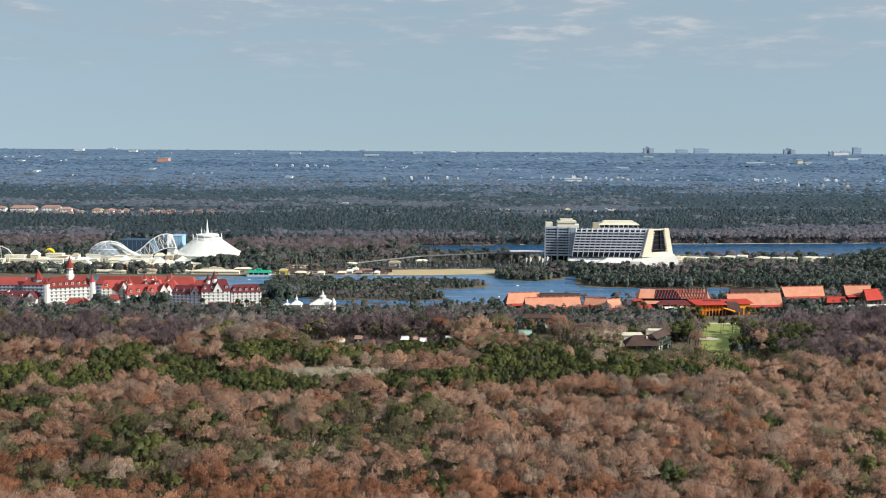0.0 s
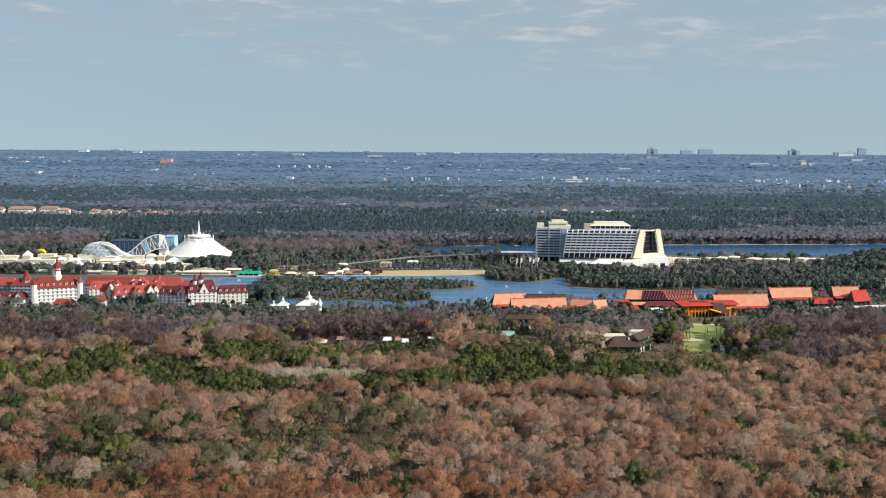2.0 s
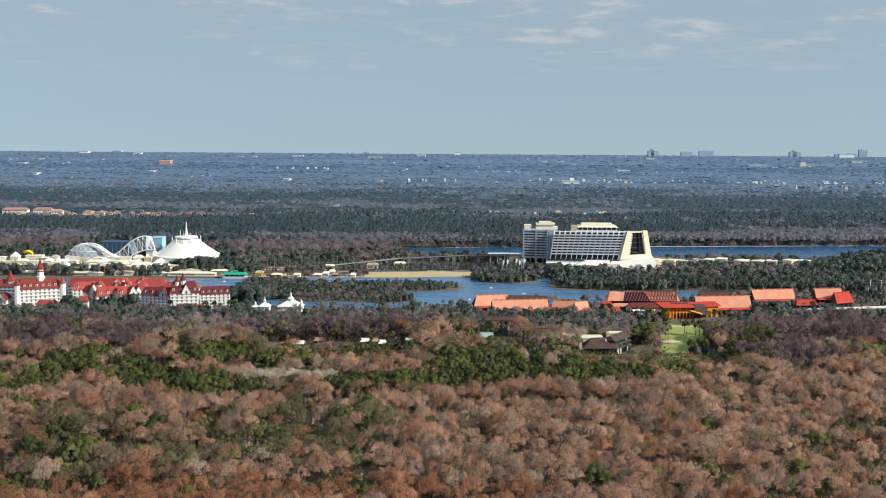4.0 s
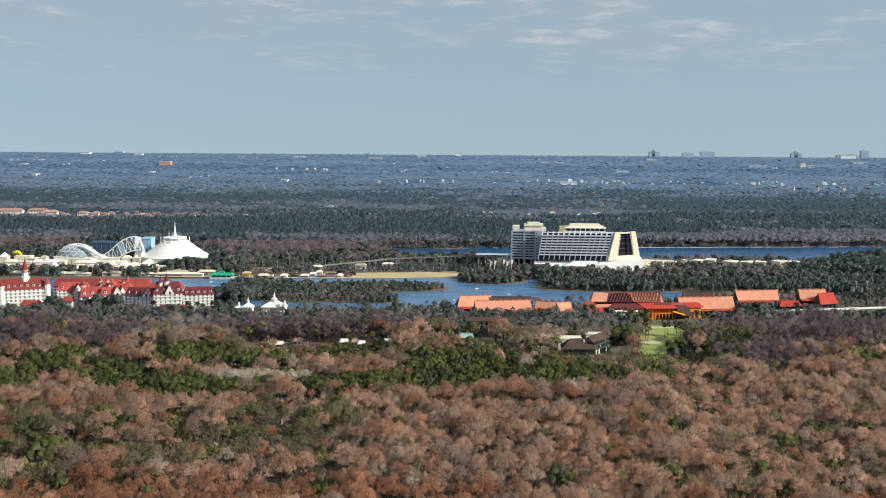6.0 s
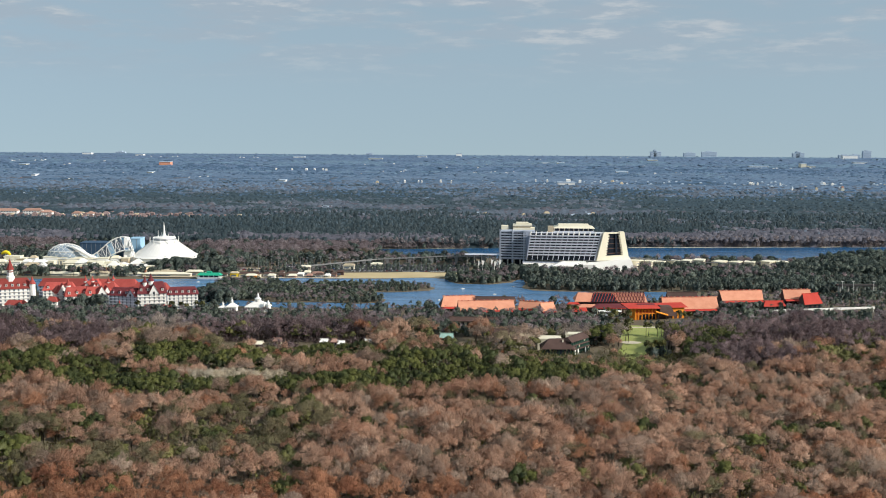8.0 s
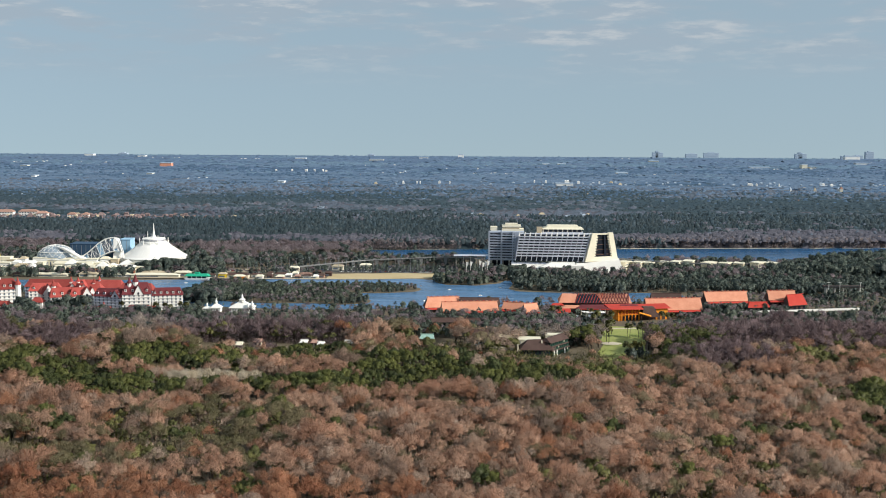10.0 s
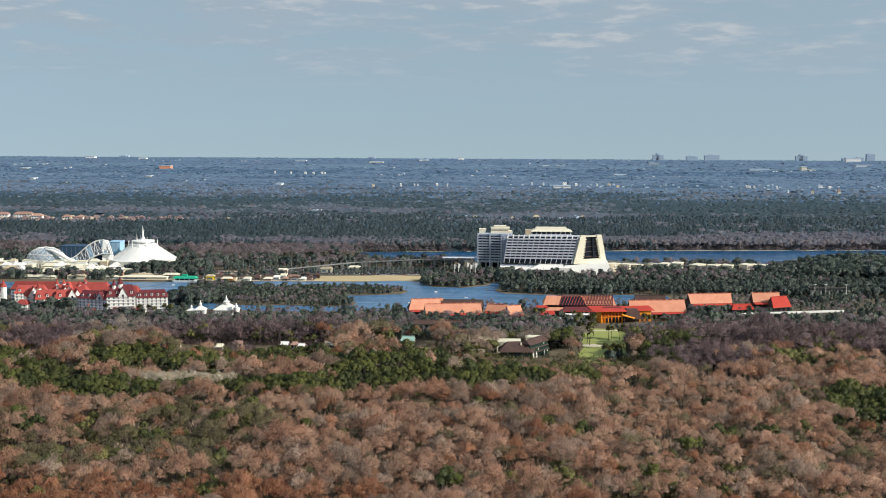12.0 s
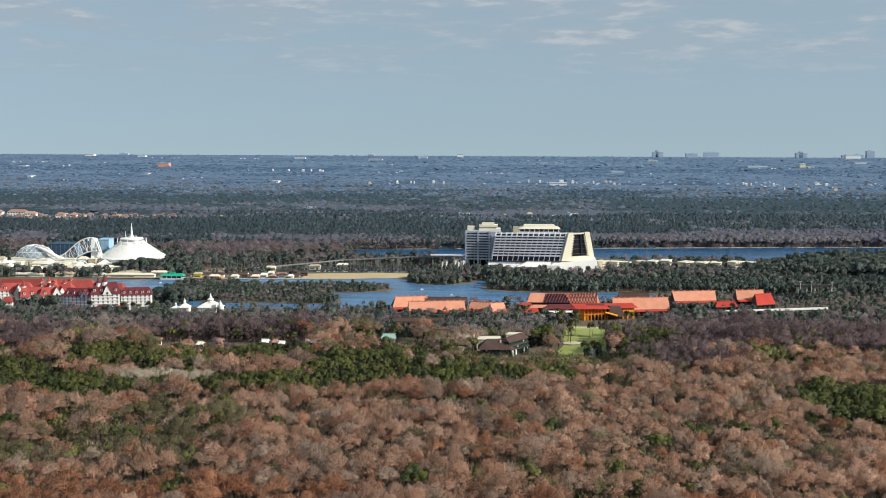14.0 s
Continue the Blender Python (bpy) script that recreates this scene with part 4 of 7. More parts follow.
def far_canopy(name, x0, x1, y0, y1, step, height, seed):
    """The closed, bumpy roof of the far woods below their treetops; it comes down at shores and lies low in towns."""
    xs, ys = np.arange(x0, x1, step), np.arange(y0, y1, step)
    gx, gy = np.meshgrid(xs, ys)
    gx, gy = gx + rng.uniform(-0.35, 0.35, gx.shape) * step, gy + rng.uniform(-0.35, 0.35, gy.shape) * step
    x, y = gx.ravel(), np.minimum(gy.ravel(), 4878)
    wet = np.zeros(len(x), bool)
    for dx, dy in ((0, 0), (step, 0), (-step, 0), (0, step), (0, -step)):
        wet |= inside(x + dx, y + dy, BAY_LINE) | inside(x + dx, y + dy, FAR_LAKE_LINE)
    crowns = field(x, y, 0.9 / step, 31.0) + rng.normal(0, 0.35, len(x))
    lift = (height * (1 + 0.12 * field(x, y, 0.02, 12.0)) + 1.0 * crowns) * far_height(x, y)
    edge = np.zeros(gx.shape, bool)
    edge[0], edge[-1], edge[:, 0], edge[:, -1] = True, True, True, True
    z = np.where(wet | edge.ravel(), -0.5, lift)
    k = len(xs)
    i = (np.arange(len(ys) - 1)[:, None] * k + np.arange(k - 1)[None]).ravel()
    f = np.concatenate([np.stack([i, i + 1, i + k + 1], 1), np.stack([i, i + k + 1, i + k], 1)])
    v = np.stack([x, y, z], 1)
    out = np.cross(v[f[:, 1]] - v[f[:, 0]], v[f[:, 2]] - v[f[:, 0]])
    n = np.zeros_like(v)
    for c in range(3):
        np.add.at(n, f[:, c], out)
    n = n / np.linalg.norm(n, axis=1, keepdims=True) + (0, 0, 0.8)
    tint = np.clip(0.60 + 0.5 * (land_tone(x, y, seed) + rng.normal(0, 0.25, len(x))), 0, 1)
    mesh = mesh_of(name, v, f, haze_tier(y[f[:, 0]]), n / np.linalg.norm(n, axis=1, keepdims=True), [CANOPY[c] for c in HAZE_TIERS], tint)
    tagged(new(name, mesh), "closed haze-tinted grey-green canopy of the distant forest", "forest", kind="stuff")


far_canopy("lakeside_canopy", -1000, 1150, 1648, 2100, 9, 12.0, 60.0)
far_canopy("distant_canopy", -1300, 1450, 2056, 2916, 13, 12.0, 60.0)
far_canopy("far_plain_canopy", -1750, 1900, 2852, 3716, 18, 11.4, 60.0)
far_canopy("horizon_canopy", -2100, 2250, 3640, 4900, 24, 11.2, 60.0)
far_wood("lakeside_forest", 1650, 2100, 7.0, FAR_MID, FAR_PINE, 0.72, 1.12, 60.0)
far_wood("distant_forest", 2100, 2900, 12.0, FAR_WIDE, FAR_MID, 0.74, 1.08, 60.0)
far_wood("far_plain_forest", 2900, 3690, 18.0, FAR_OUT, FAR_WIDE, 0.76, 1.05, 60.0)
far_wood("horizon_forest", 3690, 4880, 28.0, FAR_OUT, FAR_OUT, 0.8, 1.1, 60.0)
# bare trees along the far shore, seen down to their trunks
x, y = scatter(-700, 1100, 1636, 1790, 8.0)
ok = in_view(x, y, 60) & ~inside(x, y, BAY_LINE) & inside(x, y - 26, BAY_LINE)
x, y = x[ok], y[ok]
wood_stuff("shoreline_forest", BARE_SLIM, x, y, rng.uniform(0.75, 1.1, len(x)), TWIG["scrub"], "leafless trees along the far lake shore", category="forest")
# scrub rows added to lighten the shaded foot of the shore wood
wood_stuff("shoreline_scrub", SHRUBS, np.concatenate([x, x + 3, x - 2]), np.concatenate([y - 1, y + 2, y + 4]), rng.uniform(1.2, 2.4, 3 * len(x)), TWIG["scrub"], "added pale scrub along the far lake shore, tone lifted for haze", category="scrub")

# taller evergreens before the cone hall and along the park
x, y, h = planted([(-318, 1386), (-200, 1384), (-200, 1402), (-300, 1402)], 6.0, 9, 13)
h += 7 * np.clip((x + 318) / 40, 0, 1)
middle_wood("cone_hall", x, y, h, 1.2, "dark evergreen trees before the cone-shaped hall")
x, y, h = planted([(-560, 1345), (-330, 1345), (-330, 1356), (-560, 1356)], 9.0, 5, 9)
middle_wood("promenade", x, y, h, 0.85, "dark evergreen trees along the park shore")
wood_stuff("knob_oak", OAK_MID, np.array([4.0, 8.0]), np.array([1086.0, 1089.0]), np.array([1.6, 1.35]), TWIG["mid_oak"], "dark round evergreen oak by the lagoon", category="tree")
for words, ring, low, high, share in (("dark evergreens before the hotel's low range", [(-508, 1090), (-400, 1090), (-404, 1104), (-508, 1104)], 12, 16.5, 0.6), ("mixed trees before the main hotel", [(-400, 1090), (-352, 1088), (-352, 1102), (-400, 1104)], 6.5, 10.5, 0.6), ("mixed trees on the hotel lawn", [(-345, 1086), (-185, 1082), (-185, 1092), (-345, 1096)], 8.5, 12.5, 0.5), ("dark evergreens on the park shore", [(-560, 1358), (-440, 1358), (-440, 1368), (-560, 1368)], 7, 12.5, 1.0), ("dark evergreens between the park buildings", [(-432, 1358), (-330, 1360), (-330, 1366), (-432, 1366)], 5, 9, 1.0), ("bare trees before a coral-roofed lodge", [(286, 1098), (345, 1098), (345, 1107), (286, 1107)], 6, 9.5, 0.45), ("bare trees before a far coral-roofed lodge", [(348, 1126), (396, 1126), (396, 1135), (348, 1135)], 10, 14, 0.4), ("bare trees round the last lodge", [(412, 1125), (428, 1128), (428, 1138), (414, 1138)], 9, 13, 0.4), ("tall evergreens beside the fairway", [(284, 950), (312, 950), (318, 1030), (300, 1030)], 11, 15, 0.95), ("mixed tall trees beside the fairway", [(188, 955), (214, 960), (222, 1030), (190, 1030)], 10, 14, 0.6),
                                      ("dark evergreens on the island's end", [(-196, 1165), (-158, 1158), (-150, 1195), (-190, 1205)], 12, 17, 0.95), ("dark evergreens before the red-roofed hotel", [(-306, 1098), (-272, 1096), (-274, 1108), (-304, 1110)], 14, 21, 1.2), ("dark evergreens between the hotel buildings", [(-348, 1100), (-324, 1100), (-326, 1112), (-346, 1112)], 12, 18, 1.2),
                                      ("dark evergreens before the tower hotel", [(96, 1398), (176, 1392), (176, 1412), (96, 1416)], 9, 13, 1.1), ("dark evergreens and palms in the fairway", [(236, 914), (257, 914), (260, 928), (240, 930)], 8, 12, 1.3),
                                      ("evergreens before the road bridge", [(492, 1220), (544, 1220), (544, 1231), (492, 1231)], 9, 12, 1.2), ("low trees before the scarlet-roofed lodge", [(376, 1098), (414, 1098), (414, 1109), (376, 1108)], 3.2, 5.2, 0.7), ("dark evergreens beside the red-roofed hotel", [(-182, 1108), (-164, 1106), (-164, 1135), (-182, 1135)], 7, 11, 0.9),
                                      ("low dark shrubs before the orange pavilion", [(256, 1062), (300, 1066), (302, 1082), (268, 1078), (256, 1074)], 2.6, 4.6, 1.1)):
    x, y, h = planted(ring, 6.0, low, high)
    middle_wood("grove", x, y, h, share, words)

# the same swamp wood goes on below and behind the camera
BELOW_TREES = [bare_tree(14, 16.0, 8.4) for _ in range(5)]
x, y = scatter(-420, 620, -260, 500, 15.0)
for name, leaf, which in (("near_swamp_pink", "pink", field(x, y, 0.012, 90.0) > -0.1), ("near_swamp_grey", "grey", field(x, y, 0.012, 90.0) <= -0.1)):
    at = np.flatnonzero(which)
    wood_stuff(name, BELOW_TREES, x[at], y[at], rng.uniform(0.8, 1.15, len(at)), TWIG[leaf], "leafless swamp wood", category="forest")

# ---- the great sloping hotel by the lake ----


def leaning_hotel():
    hotel = thing("tower_hotel", "white concrete tower hotel with sloping sides and rows of balconies", "hotel", pose(252, 1425, 0))
    A, B, E = Vector((-88, 4, 0)), Vector((0, 0, 0)), Vector((42, 20, 0))
    OUT, END = Vector((-0.045, -1, 0)).normalized(), Vector((20, -42, 0)).normalized()
    LOW, TOP = 13.0, 47.5

    def face(u, z, out=0.0):
        return A + (B - A) * u + E * ((0.12 + 0.09 * u) * (z - LOW) / (TOP - LOW)) + Vector((0, 0, z)) + OUT * out

    def end(s, z, out=0.0):
        return B + E * s + Vector((0, 0, z)) + END * out

    def bar(bm, u0, u1, z0, z1, o0, o1, at=face):
        return hull(bm, [at(u0, z0, o0), at(u0, z0, o1), at(u1, z0, o1), at(u1, z0, o0)], [at(u0, z1, o0), at(u0, z1, o1), at(u1, z1, o1), at(u1, z1, o0)])

    up = Vector((0, 0, 1))
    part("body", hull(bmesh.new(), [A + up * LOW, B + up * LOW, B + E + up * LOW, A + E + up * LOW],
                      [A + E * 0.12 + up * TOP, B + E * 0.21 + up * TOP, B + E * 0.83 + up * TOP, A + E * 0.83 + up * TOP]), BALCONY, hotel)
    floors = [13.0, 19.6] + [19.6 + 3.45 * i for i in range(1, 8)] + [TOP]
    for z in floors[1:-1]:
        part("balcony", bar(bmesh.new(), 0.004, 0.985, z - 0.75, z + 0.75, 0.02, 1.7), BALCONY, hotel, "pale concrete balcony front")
    bays = 13
    for i, (z0, z1) in enumerate(zip(floors, floors[1:])):
        for k in range(bays):
            u0, u1 = 0.01 + 0.97 * (k + 0.06) / bays, 0.01 + 0.97 * (k + 0.94) / bays
            part("window", bar(bmesh.new(), u0, u1, z0 + (0.76 if i else 0.1), z1 - 0.76, 0.02, 0.22), GLASS, hotel, "recessed dark window" if k + i == 0 else "")
    for k in range(bays + 1):
        u = 0.012 + 0.966 * k / bays
        part("fin", bar(bmesh.new(), u - 0.004, u + 0.004, LOW, 18.9, 0.03, 2.6), BALCONY, hotel)
        part("fin", bar(bmesh.new(), u - 0.0035, u + 0.0035, 20.3, 43.0, 0.03, 1.1), BALCONY, hotel)
        part("parapet_fin", hull(bmesh.new(), [face(u - 0.012, 44.6, 0.03), face(u - 0.012, 44.6, 2.2), face(u + 0.008, 44.6, 2.2), face(u + 0.008, 44.6, 0.03)], [face(u - 0.006, 49.0, -1.5), face(u - 0.006, 49.0, 0.4), face(u + 0.004, 49.0, 0.4), face(u + 0.004, 49.0, -1.5)]), WHITE, hotel, "white curved parapet fin" if k == 0 else "")
    # the open end: two leaning legs, a beam and a base round a dark stepped hollow
    a = lambda z: (z - LOW) / (TOP - LOW)

    def leg(bm, left0, right0, left1, right1, z0, z1, o0, o1):
        return hull(bm, [end(left0, z0, o0), end(left0, z0, o1), end(right0, z0, o1), end(right0, z0, o0)],
                    [end(left1, z1, o0), end(left1, z1, o1), end(right1, z1, o1), end(right1, z1, o0)])

    # cream against the blued front: the sunlit side is put into the colour
    part("leg", leg(bmesh.new(), -0.012, 0.26, 0.20, 0.355, LOW, 48.8, 0.03, 3.2), CREAM, hotel, "cream end wall with sunlight put into its tone")
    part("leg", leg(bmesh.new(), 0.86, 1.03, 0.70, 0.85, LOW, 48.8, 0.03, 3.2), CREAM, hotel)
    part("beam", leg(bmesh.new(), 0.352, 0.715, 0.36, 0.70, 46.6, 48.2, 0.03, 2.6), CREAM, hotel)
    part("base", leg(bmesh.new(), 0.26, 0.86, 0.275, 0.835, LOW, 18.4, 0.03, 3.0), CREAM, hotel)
    part("recess", leg(bmesh.new(), 0.275, 0.835, 0.36, 0.70, 18.5, 46.5, 0.03, 0.25), GLASS, hotel, "dark glazed hollow")
    for i in range(8):
        z = 21.0 + 3.1 * i
        part("step", leg(bmesh.new(), 0.285 + 0.085 * a(z), 0.81 - 0.12 * a(z), 0.285 + 0.085 * a(z), 0.81 - 0.12 * a(z), z, z + 0.8, 0.26, 1.6 - 0.1 * i), GLASS if i % 2 else UMBER, hotel)
    for i in range(8):
        z = 19.6 + 3.3 * i
        lift = (z - 18.5) / 28
        near, far = 0.275 + 0.085 * lift, 0.835 - 0.135 * lift
        part("tooth", leg(bmesh.new(), near, near + 0.036, near + 0.004, near + 0.036, z, z + 1.7, 0.26, 2.9), CREAM, hotel)
        part("tooth", leg(bmesh.new(), far - 0.036, far, far - 0.036, far - 0.004, z, z + 1.7, 0.26, 2.9), CREAM, hotel)
    part("lift_shaft", leg(bmesh.new(), 0.60, 0.66, 0.57, 0.62, 21.0, 45.8, 0.26, 2.2), GLASS, hotel)
    # the stepped wing at the other end, its shade put into the wall colour
    wing = part("wing", box(bmesh.new(), -126, -84, 27, 49, 12, 48.5), SHADE_WALL, hotel, "stepped wing with shade put into its wall colour")
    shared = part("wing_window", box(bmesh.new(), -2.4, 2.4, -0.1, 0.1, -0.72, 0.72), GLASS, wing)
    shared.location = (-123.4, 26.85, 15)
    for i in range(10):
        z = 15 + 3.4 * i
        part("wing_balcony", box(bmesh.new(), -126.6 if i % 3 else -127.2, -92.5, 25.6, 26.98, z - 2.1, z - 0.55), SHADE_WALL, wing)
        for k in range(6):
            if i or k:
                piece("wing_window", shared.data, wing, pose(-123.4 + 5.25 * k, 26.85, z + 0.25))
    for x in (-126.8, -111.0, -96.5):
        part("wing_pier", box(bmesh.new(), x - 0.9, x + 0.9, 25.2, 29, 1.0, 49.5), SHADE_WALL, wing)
    wing.matrix_basis = pose(-82, 12, 0, 0, 0, -6) @ pose(88, -27, 0)
    for x in (-118, -110, -102, -94):
        part("column", lathe(bmesh.new(), [(0.9, -0.2), (0.9, 12)], 10, x, 38), WHITE, hotel)
    part("lobby", box(bmesh.new(), -116, -86, 40, 52, -0.2, 11.9), GLASS, hotel, "dark glazed ground floor")
    # rooftop blocks
    top = part("penthouse", box(bmesh.new(), -104, -76, 28, 42, 48.52, 51.0), CREAM, hotel, "cream rooftop lift house")
    part("penthouse_band", box(bmesh.new(), -103, -82, 28.4, 41, 51.0, 53.2), TAN_ROOF, top)
    part("penthouse_roof", box(bmesh.new(), -104, -79.6, 27.6, 42, 53.2, 55.6), CREAM, top)
    part("tank_house", box(bmesh.new(), -100, -84, 30, 40, 55.6, 57.8), CREAM, top)
    part("roof_box", box(bmesh.new(), -119, -110, 30, 40, 48.52, 53.5), CREAM, hotel)
    part("lift_house", box(bmesh.new(), -60, -53, 12, 20, 47.6, 55.0), TAN_ROOF, hotel)
    cafe = part("rooftop_restaurant", box(bmesh.new(), -53, -1, 13, 33, 47.52, 49.0), BALCONY, hotel, "rooftop restaurant with window band")
    part("glazing", box(bmesh.new(), -52, -2, 13.5, 32, 49.0, 52.4), GLASS, cafe)
    for k in range(9):
        part("post", box(bmesh.new(), -51.8 + 6.1 * k, -51.2 + 6.1 * k, 13.1, 13.48, 49.0, 52.4), CREAM, cafe)
    part("roof_slab", hull(bmesh.new(), [(-54, 12.4, 52.4), (0, 12.4, 52.4), (0, 34, 52.4), (-54, 34, 52.4)], [(-50, 15, 54.4), (-3, 15, 54.4), (-3, 32, 54.4), (-50, 32, 54.4)]), CREAM, cafe)
    part("roof_block", hull(bmesh.new(), [(-48, 16.5, 54.4), (-5, 16.5, 54.4), (-5, 30, 54.4), (-48, 30, 54.4)], [(-46, 18, 57.2), (-8, 18, 57.2), (-8, 29, 57.2), (-46, 29, 57.2)]), CREAM, cafe)
    # podium
    part("podium", hull(bmesh.new(), [(-16, -9, -0.3), (50, -4, -0.3), (52, 30, -0.3), (-16, 12, -0.3)], [(-10, -3, 11), (45, 1, 14.5), (46, 28, 14.5), (-10, 9, 11)]), WHITE, hotel, "cream podium building")
    part("entrance_canopy", hull(bmesh.new(), [(-56, -12, 7.0), (-12, -14, 7.0), (-12, 4, 7.0), (-56, 4, 7.0)], [(-42, -2, 12.0), (-12, -2, 12.0), (-12, 4, 12.0), (-42, 4, 12.0)]), WHITE, hotel)
    part("terrace", hull(bmesh.new(), [(-92, -6, -0.3), (-14, -6, -0.3), (-14, 7, -0.3), (-92, 14, -0.3)], [(-92, 2, 9.0), (-14, -2, 8.4), (-14, 7, 8.4), (-92, 14, 9.0)]), WHITE, hotel)
    part("terrace_band", box(bmesh.new(), -92.2, -40, 3.0, 13.0, 9.02, 10.4), BALCONY, hotel)
    for k in range(7):
        part("terrace_window", box(bmesh.new(), -90 + 8 * k, -84.5 + 8 * k, -5.6, -4.6, 1.5, 5.2), GLASS, hotel)
    part("kiosk", box(bmesh.new(), -20, -2, -16, -10.2, -0.3, 9.5), WHITE, hotel)
    part("banner", lathe(bmesh.new(), [(3.6, 0), (4.5, 7)], 12, -87, -9), YELLOW, hotel, "yellow rounded booth")
    return hotel


leaning_hotel()


def monorail(points, label):
    track = thing("monorail_track", label, "monorail track", pose(*points[0][:2], 0))
    o = Vector((*points[0][:2], 0))
    for p, q in zip(points, points[1:]):
        p, q = Vector(p) - o, Vector(q) - o
        side = (q - p).cross(Vector((0, 0, 1))).normalized()
        for name, off in (("beam", -1.8), ("beam", 1.8)):
            lift = Vector((0, 0, 0.9))
            part(name, hull(bmesh.new(), [p + side * (off - 0.35), q + side * (off - 0.35), q + side * (off + 0.35), p + side * (off + 0.35)],
                            [p + side * (off - 0.35) + lift, q + side * (off - 0.35) + lift, q + side * (off + 0.35) + lift, p + side * (off + 0.35) + lift]), DARKER_CONCRETE, track)
        n = max(1, int((q - p).length / 28))
        for i in range(n):
            c = p.lerp(q, (i + 0.5) / n)
            part("pylon", hull(bmesh.new(), [(c.x - 1, c.y - 1, -0.2), (c.x + 1, c.y - 1, -0.2), (c.x + 1, c.y + 1, -0.2), (c.x - 1, c.y + 1, -0.2)],
                               [(c.x - 2.6, c.y - 1, c.z), (c.x + 2.6, c.y - 1, c.z), (c.x + 2.6, c.y + 1, c.z), (c.x - 2.6, c.y + 1, c.z)]), DARKER_CONCRETE, track)


monorail([(-120, 1400, 5.0), (-30, 1465, 6.5), (57, 1475, 10.0), (128, 1462, 12.0)], "pale concrete monorail beams on pylons")
monorail([(298, 1462, 12.0), (360, 1450, 9.5), (440, 1440, 8.0)], "pale concrete monorail beams leaving the hotel")


station = thing("station_canopy", "long white canopy beside the tower hotel", "canopy", pose(86, 1440, 0))
# white roof in the blued tone, which carries its shade
part("roof", hull(bmesh.new(), [(0, 0, 17.0), (53, 0, 17.4), (53, 9, 17.4), (0, 9, 17.0)], [(0, 1, 17.7), (53, 1, 18.6), (53, 8, 18.6), (0, 8, 17.7)]), BALCONY, station)
for k in range(6):
    part("post", lathe(bmesh.new(), [(0.4, -0.2), (0.4, 17.1)], 6, 3 + 9.2 * k, 4), CONCRETE, station)


def garden_wing(x0, x1, y, h, k):
    wing = thing("hotel_wing", "low cream hotel wing with a flat roof", "hotel wing", pose(x0, y, 0, 0, 0, 46 + 12 * (k % 3)), group="low wings beside the tower hotel")
    w = x1 - x0
    part("wall", box(bmesh.new(), 0, w, 0, 12, -0.2, h), CREAM, wing)
    part("roof", box(bmesh.new(), -0.8, w + 0.8, -0.8, 12.6, h, h + 0.9), CREAM, wing)
    part("loggia", box(bmesh.new(), 0.8, w - 0.8, -0.25, -0.02, h * 0.6, h * 0.72), PALE_GLASS, wing)
    part("loggia", box(bmesh.new(), 0.8, w - 0.8, -0.25, -0.02, h * 0.25, h * 0.38), GLASS, wing)
    n = max(2, int(w / 4))
    for i in range(n):
        part("pier", box(bmesh.new(), w * (i + 0.4) / n - 0.3, w * (i + 0.4) / n + 0.3, -0.6, -0.27, 0, h - 0.02), CREAM, wing)


xw = 306.0
for k in range(11):
    w = 10 + 9 * rng.random()
    garden_wing(xw, xw + w, 1442 + 6 * rng.random(), 8.4 + 2.6 * rng.random(), k)
    xw += w + 1.5 + 4 * rng.random()

# ---- the park beyond the lagoon ----


def cone_hall():
    hall = thing("cone_hall", "white ribbed cone-shaped hall with a central spire", "ride building", pose(-302, 1440, 0))
    profile = [(40.5, -0.5), (40.5, 13.0), (42, 13.6), (38, 15.6), (33.5, 18.8), (25, 25), (18, 30.4)]
    part("shell", lathe(bmesh.new(), profile, 48), WHITE, hall)
    part("drum", lathe(bmesh.new(), [(17.5, 30.0), (16.5, 32.6), (15, 33), (14.5, 36.8), (8, 37.6)], 32), WHITE, hall)
    part("drum_glazing", lathe(bmesh.new(), [(15.3, 33.8), (15.0, 35.6)], 32), STEEL, hall)
    part("spire", lathe(bmesh.new(), [(5, 37.2), (2.6, 39), (1.5, 42), (1.0, 48), (0.25, 56.0)], 10), WHITE, hall)
    for k in range(48):
        a = 2 * math.pi * (k + 0.5) / 48
        part("rib", tube(bmesh.new(), [((r + 0.1) * math.cos(a), (r + 0.1) * math.sin(a), z + 0.08) for r, z in profile[1:]], 0.12, 4), WHITE, hall)
    for k in range(12):
        a = 2 * math.pi * k / 12
        part("pinnacle", lathe(bmesh.new(), [(0.8, 29.5), (0.5, 33), (0.15, 37.5)], 6, 18.5 * math.cos(a), 18.5 * math.sin(a)), WHITE, hall)
    for x, y, z in ((-7, -3, 48), (-4, 2, 45), (6, -2, 43)):
        part("mast", lathe(bmesh.new(), [(0.5, 37), (0.2, z - 2)], 6, x, y), WHITE, hall)


cone_hall()


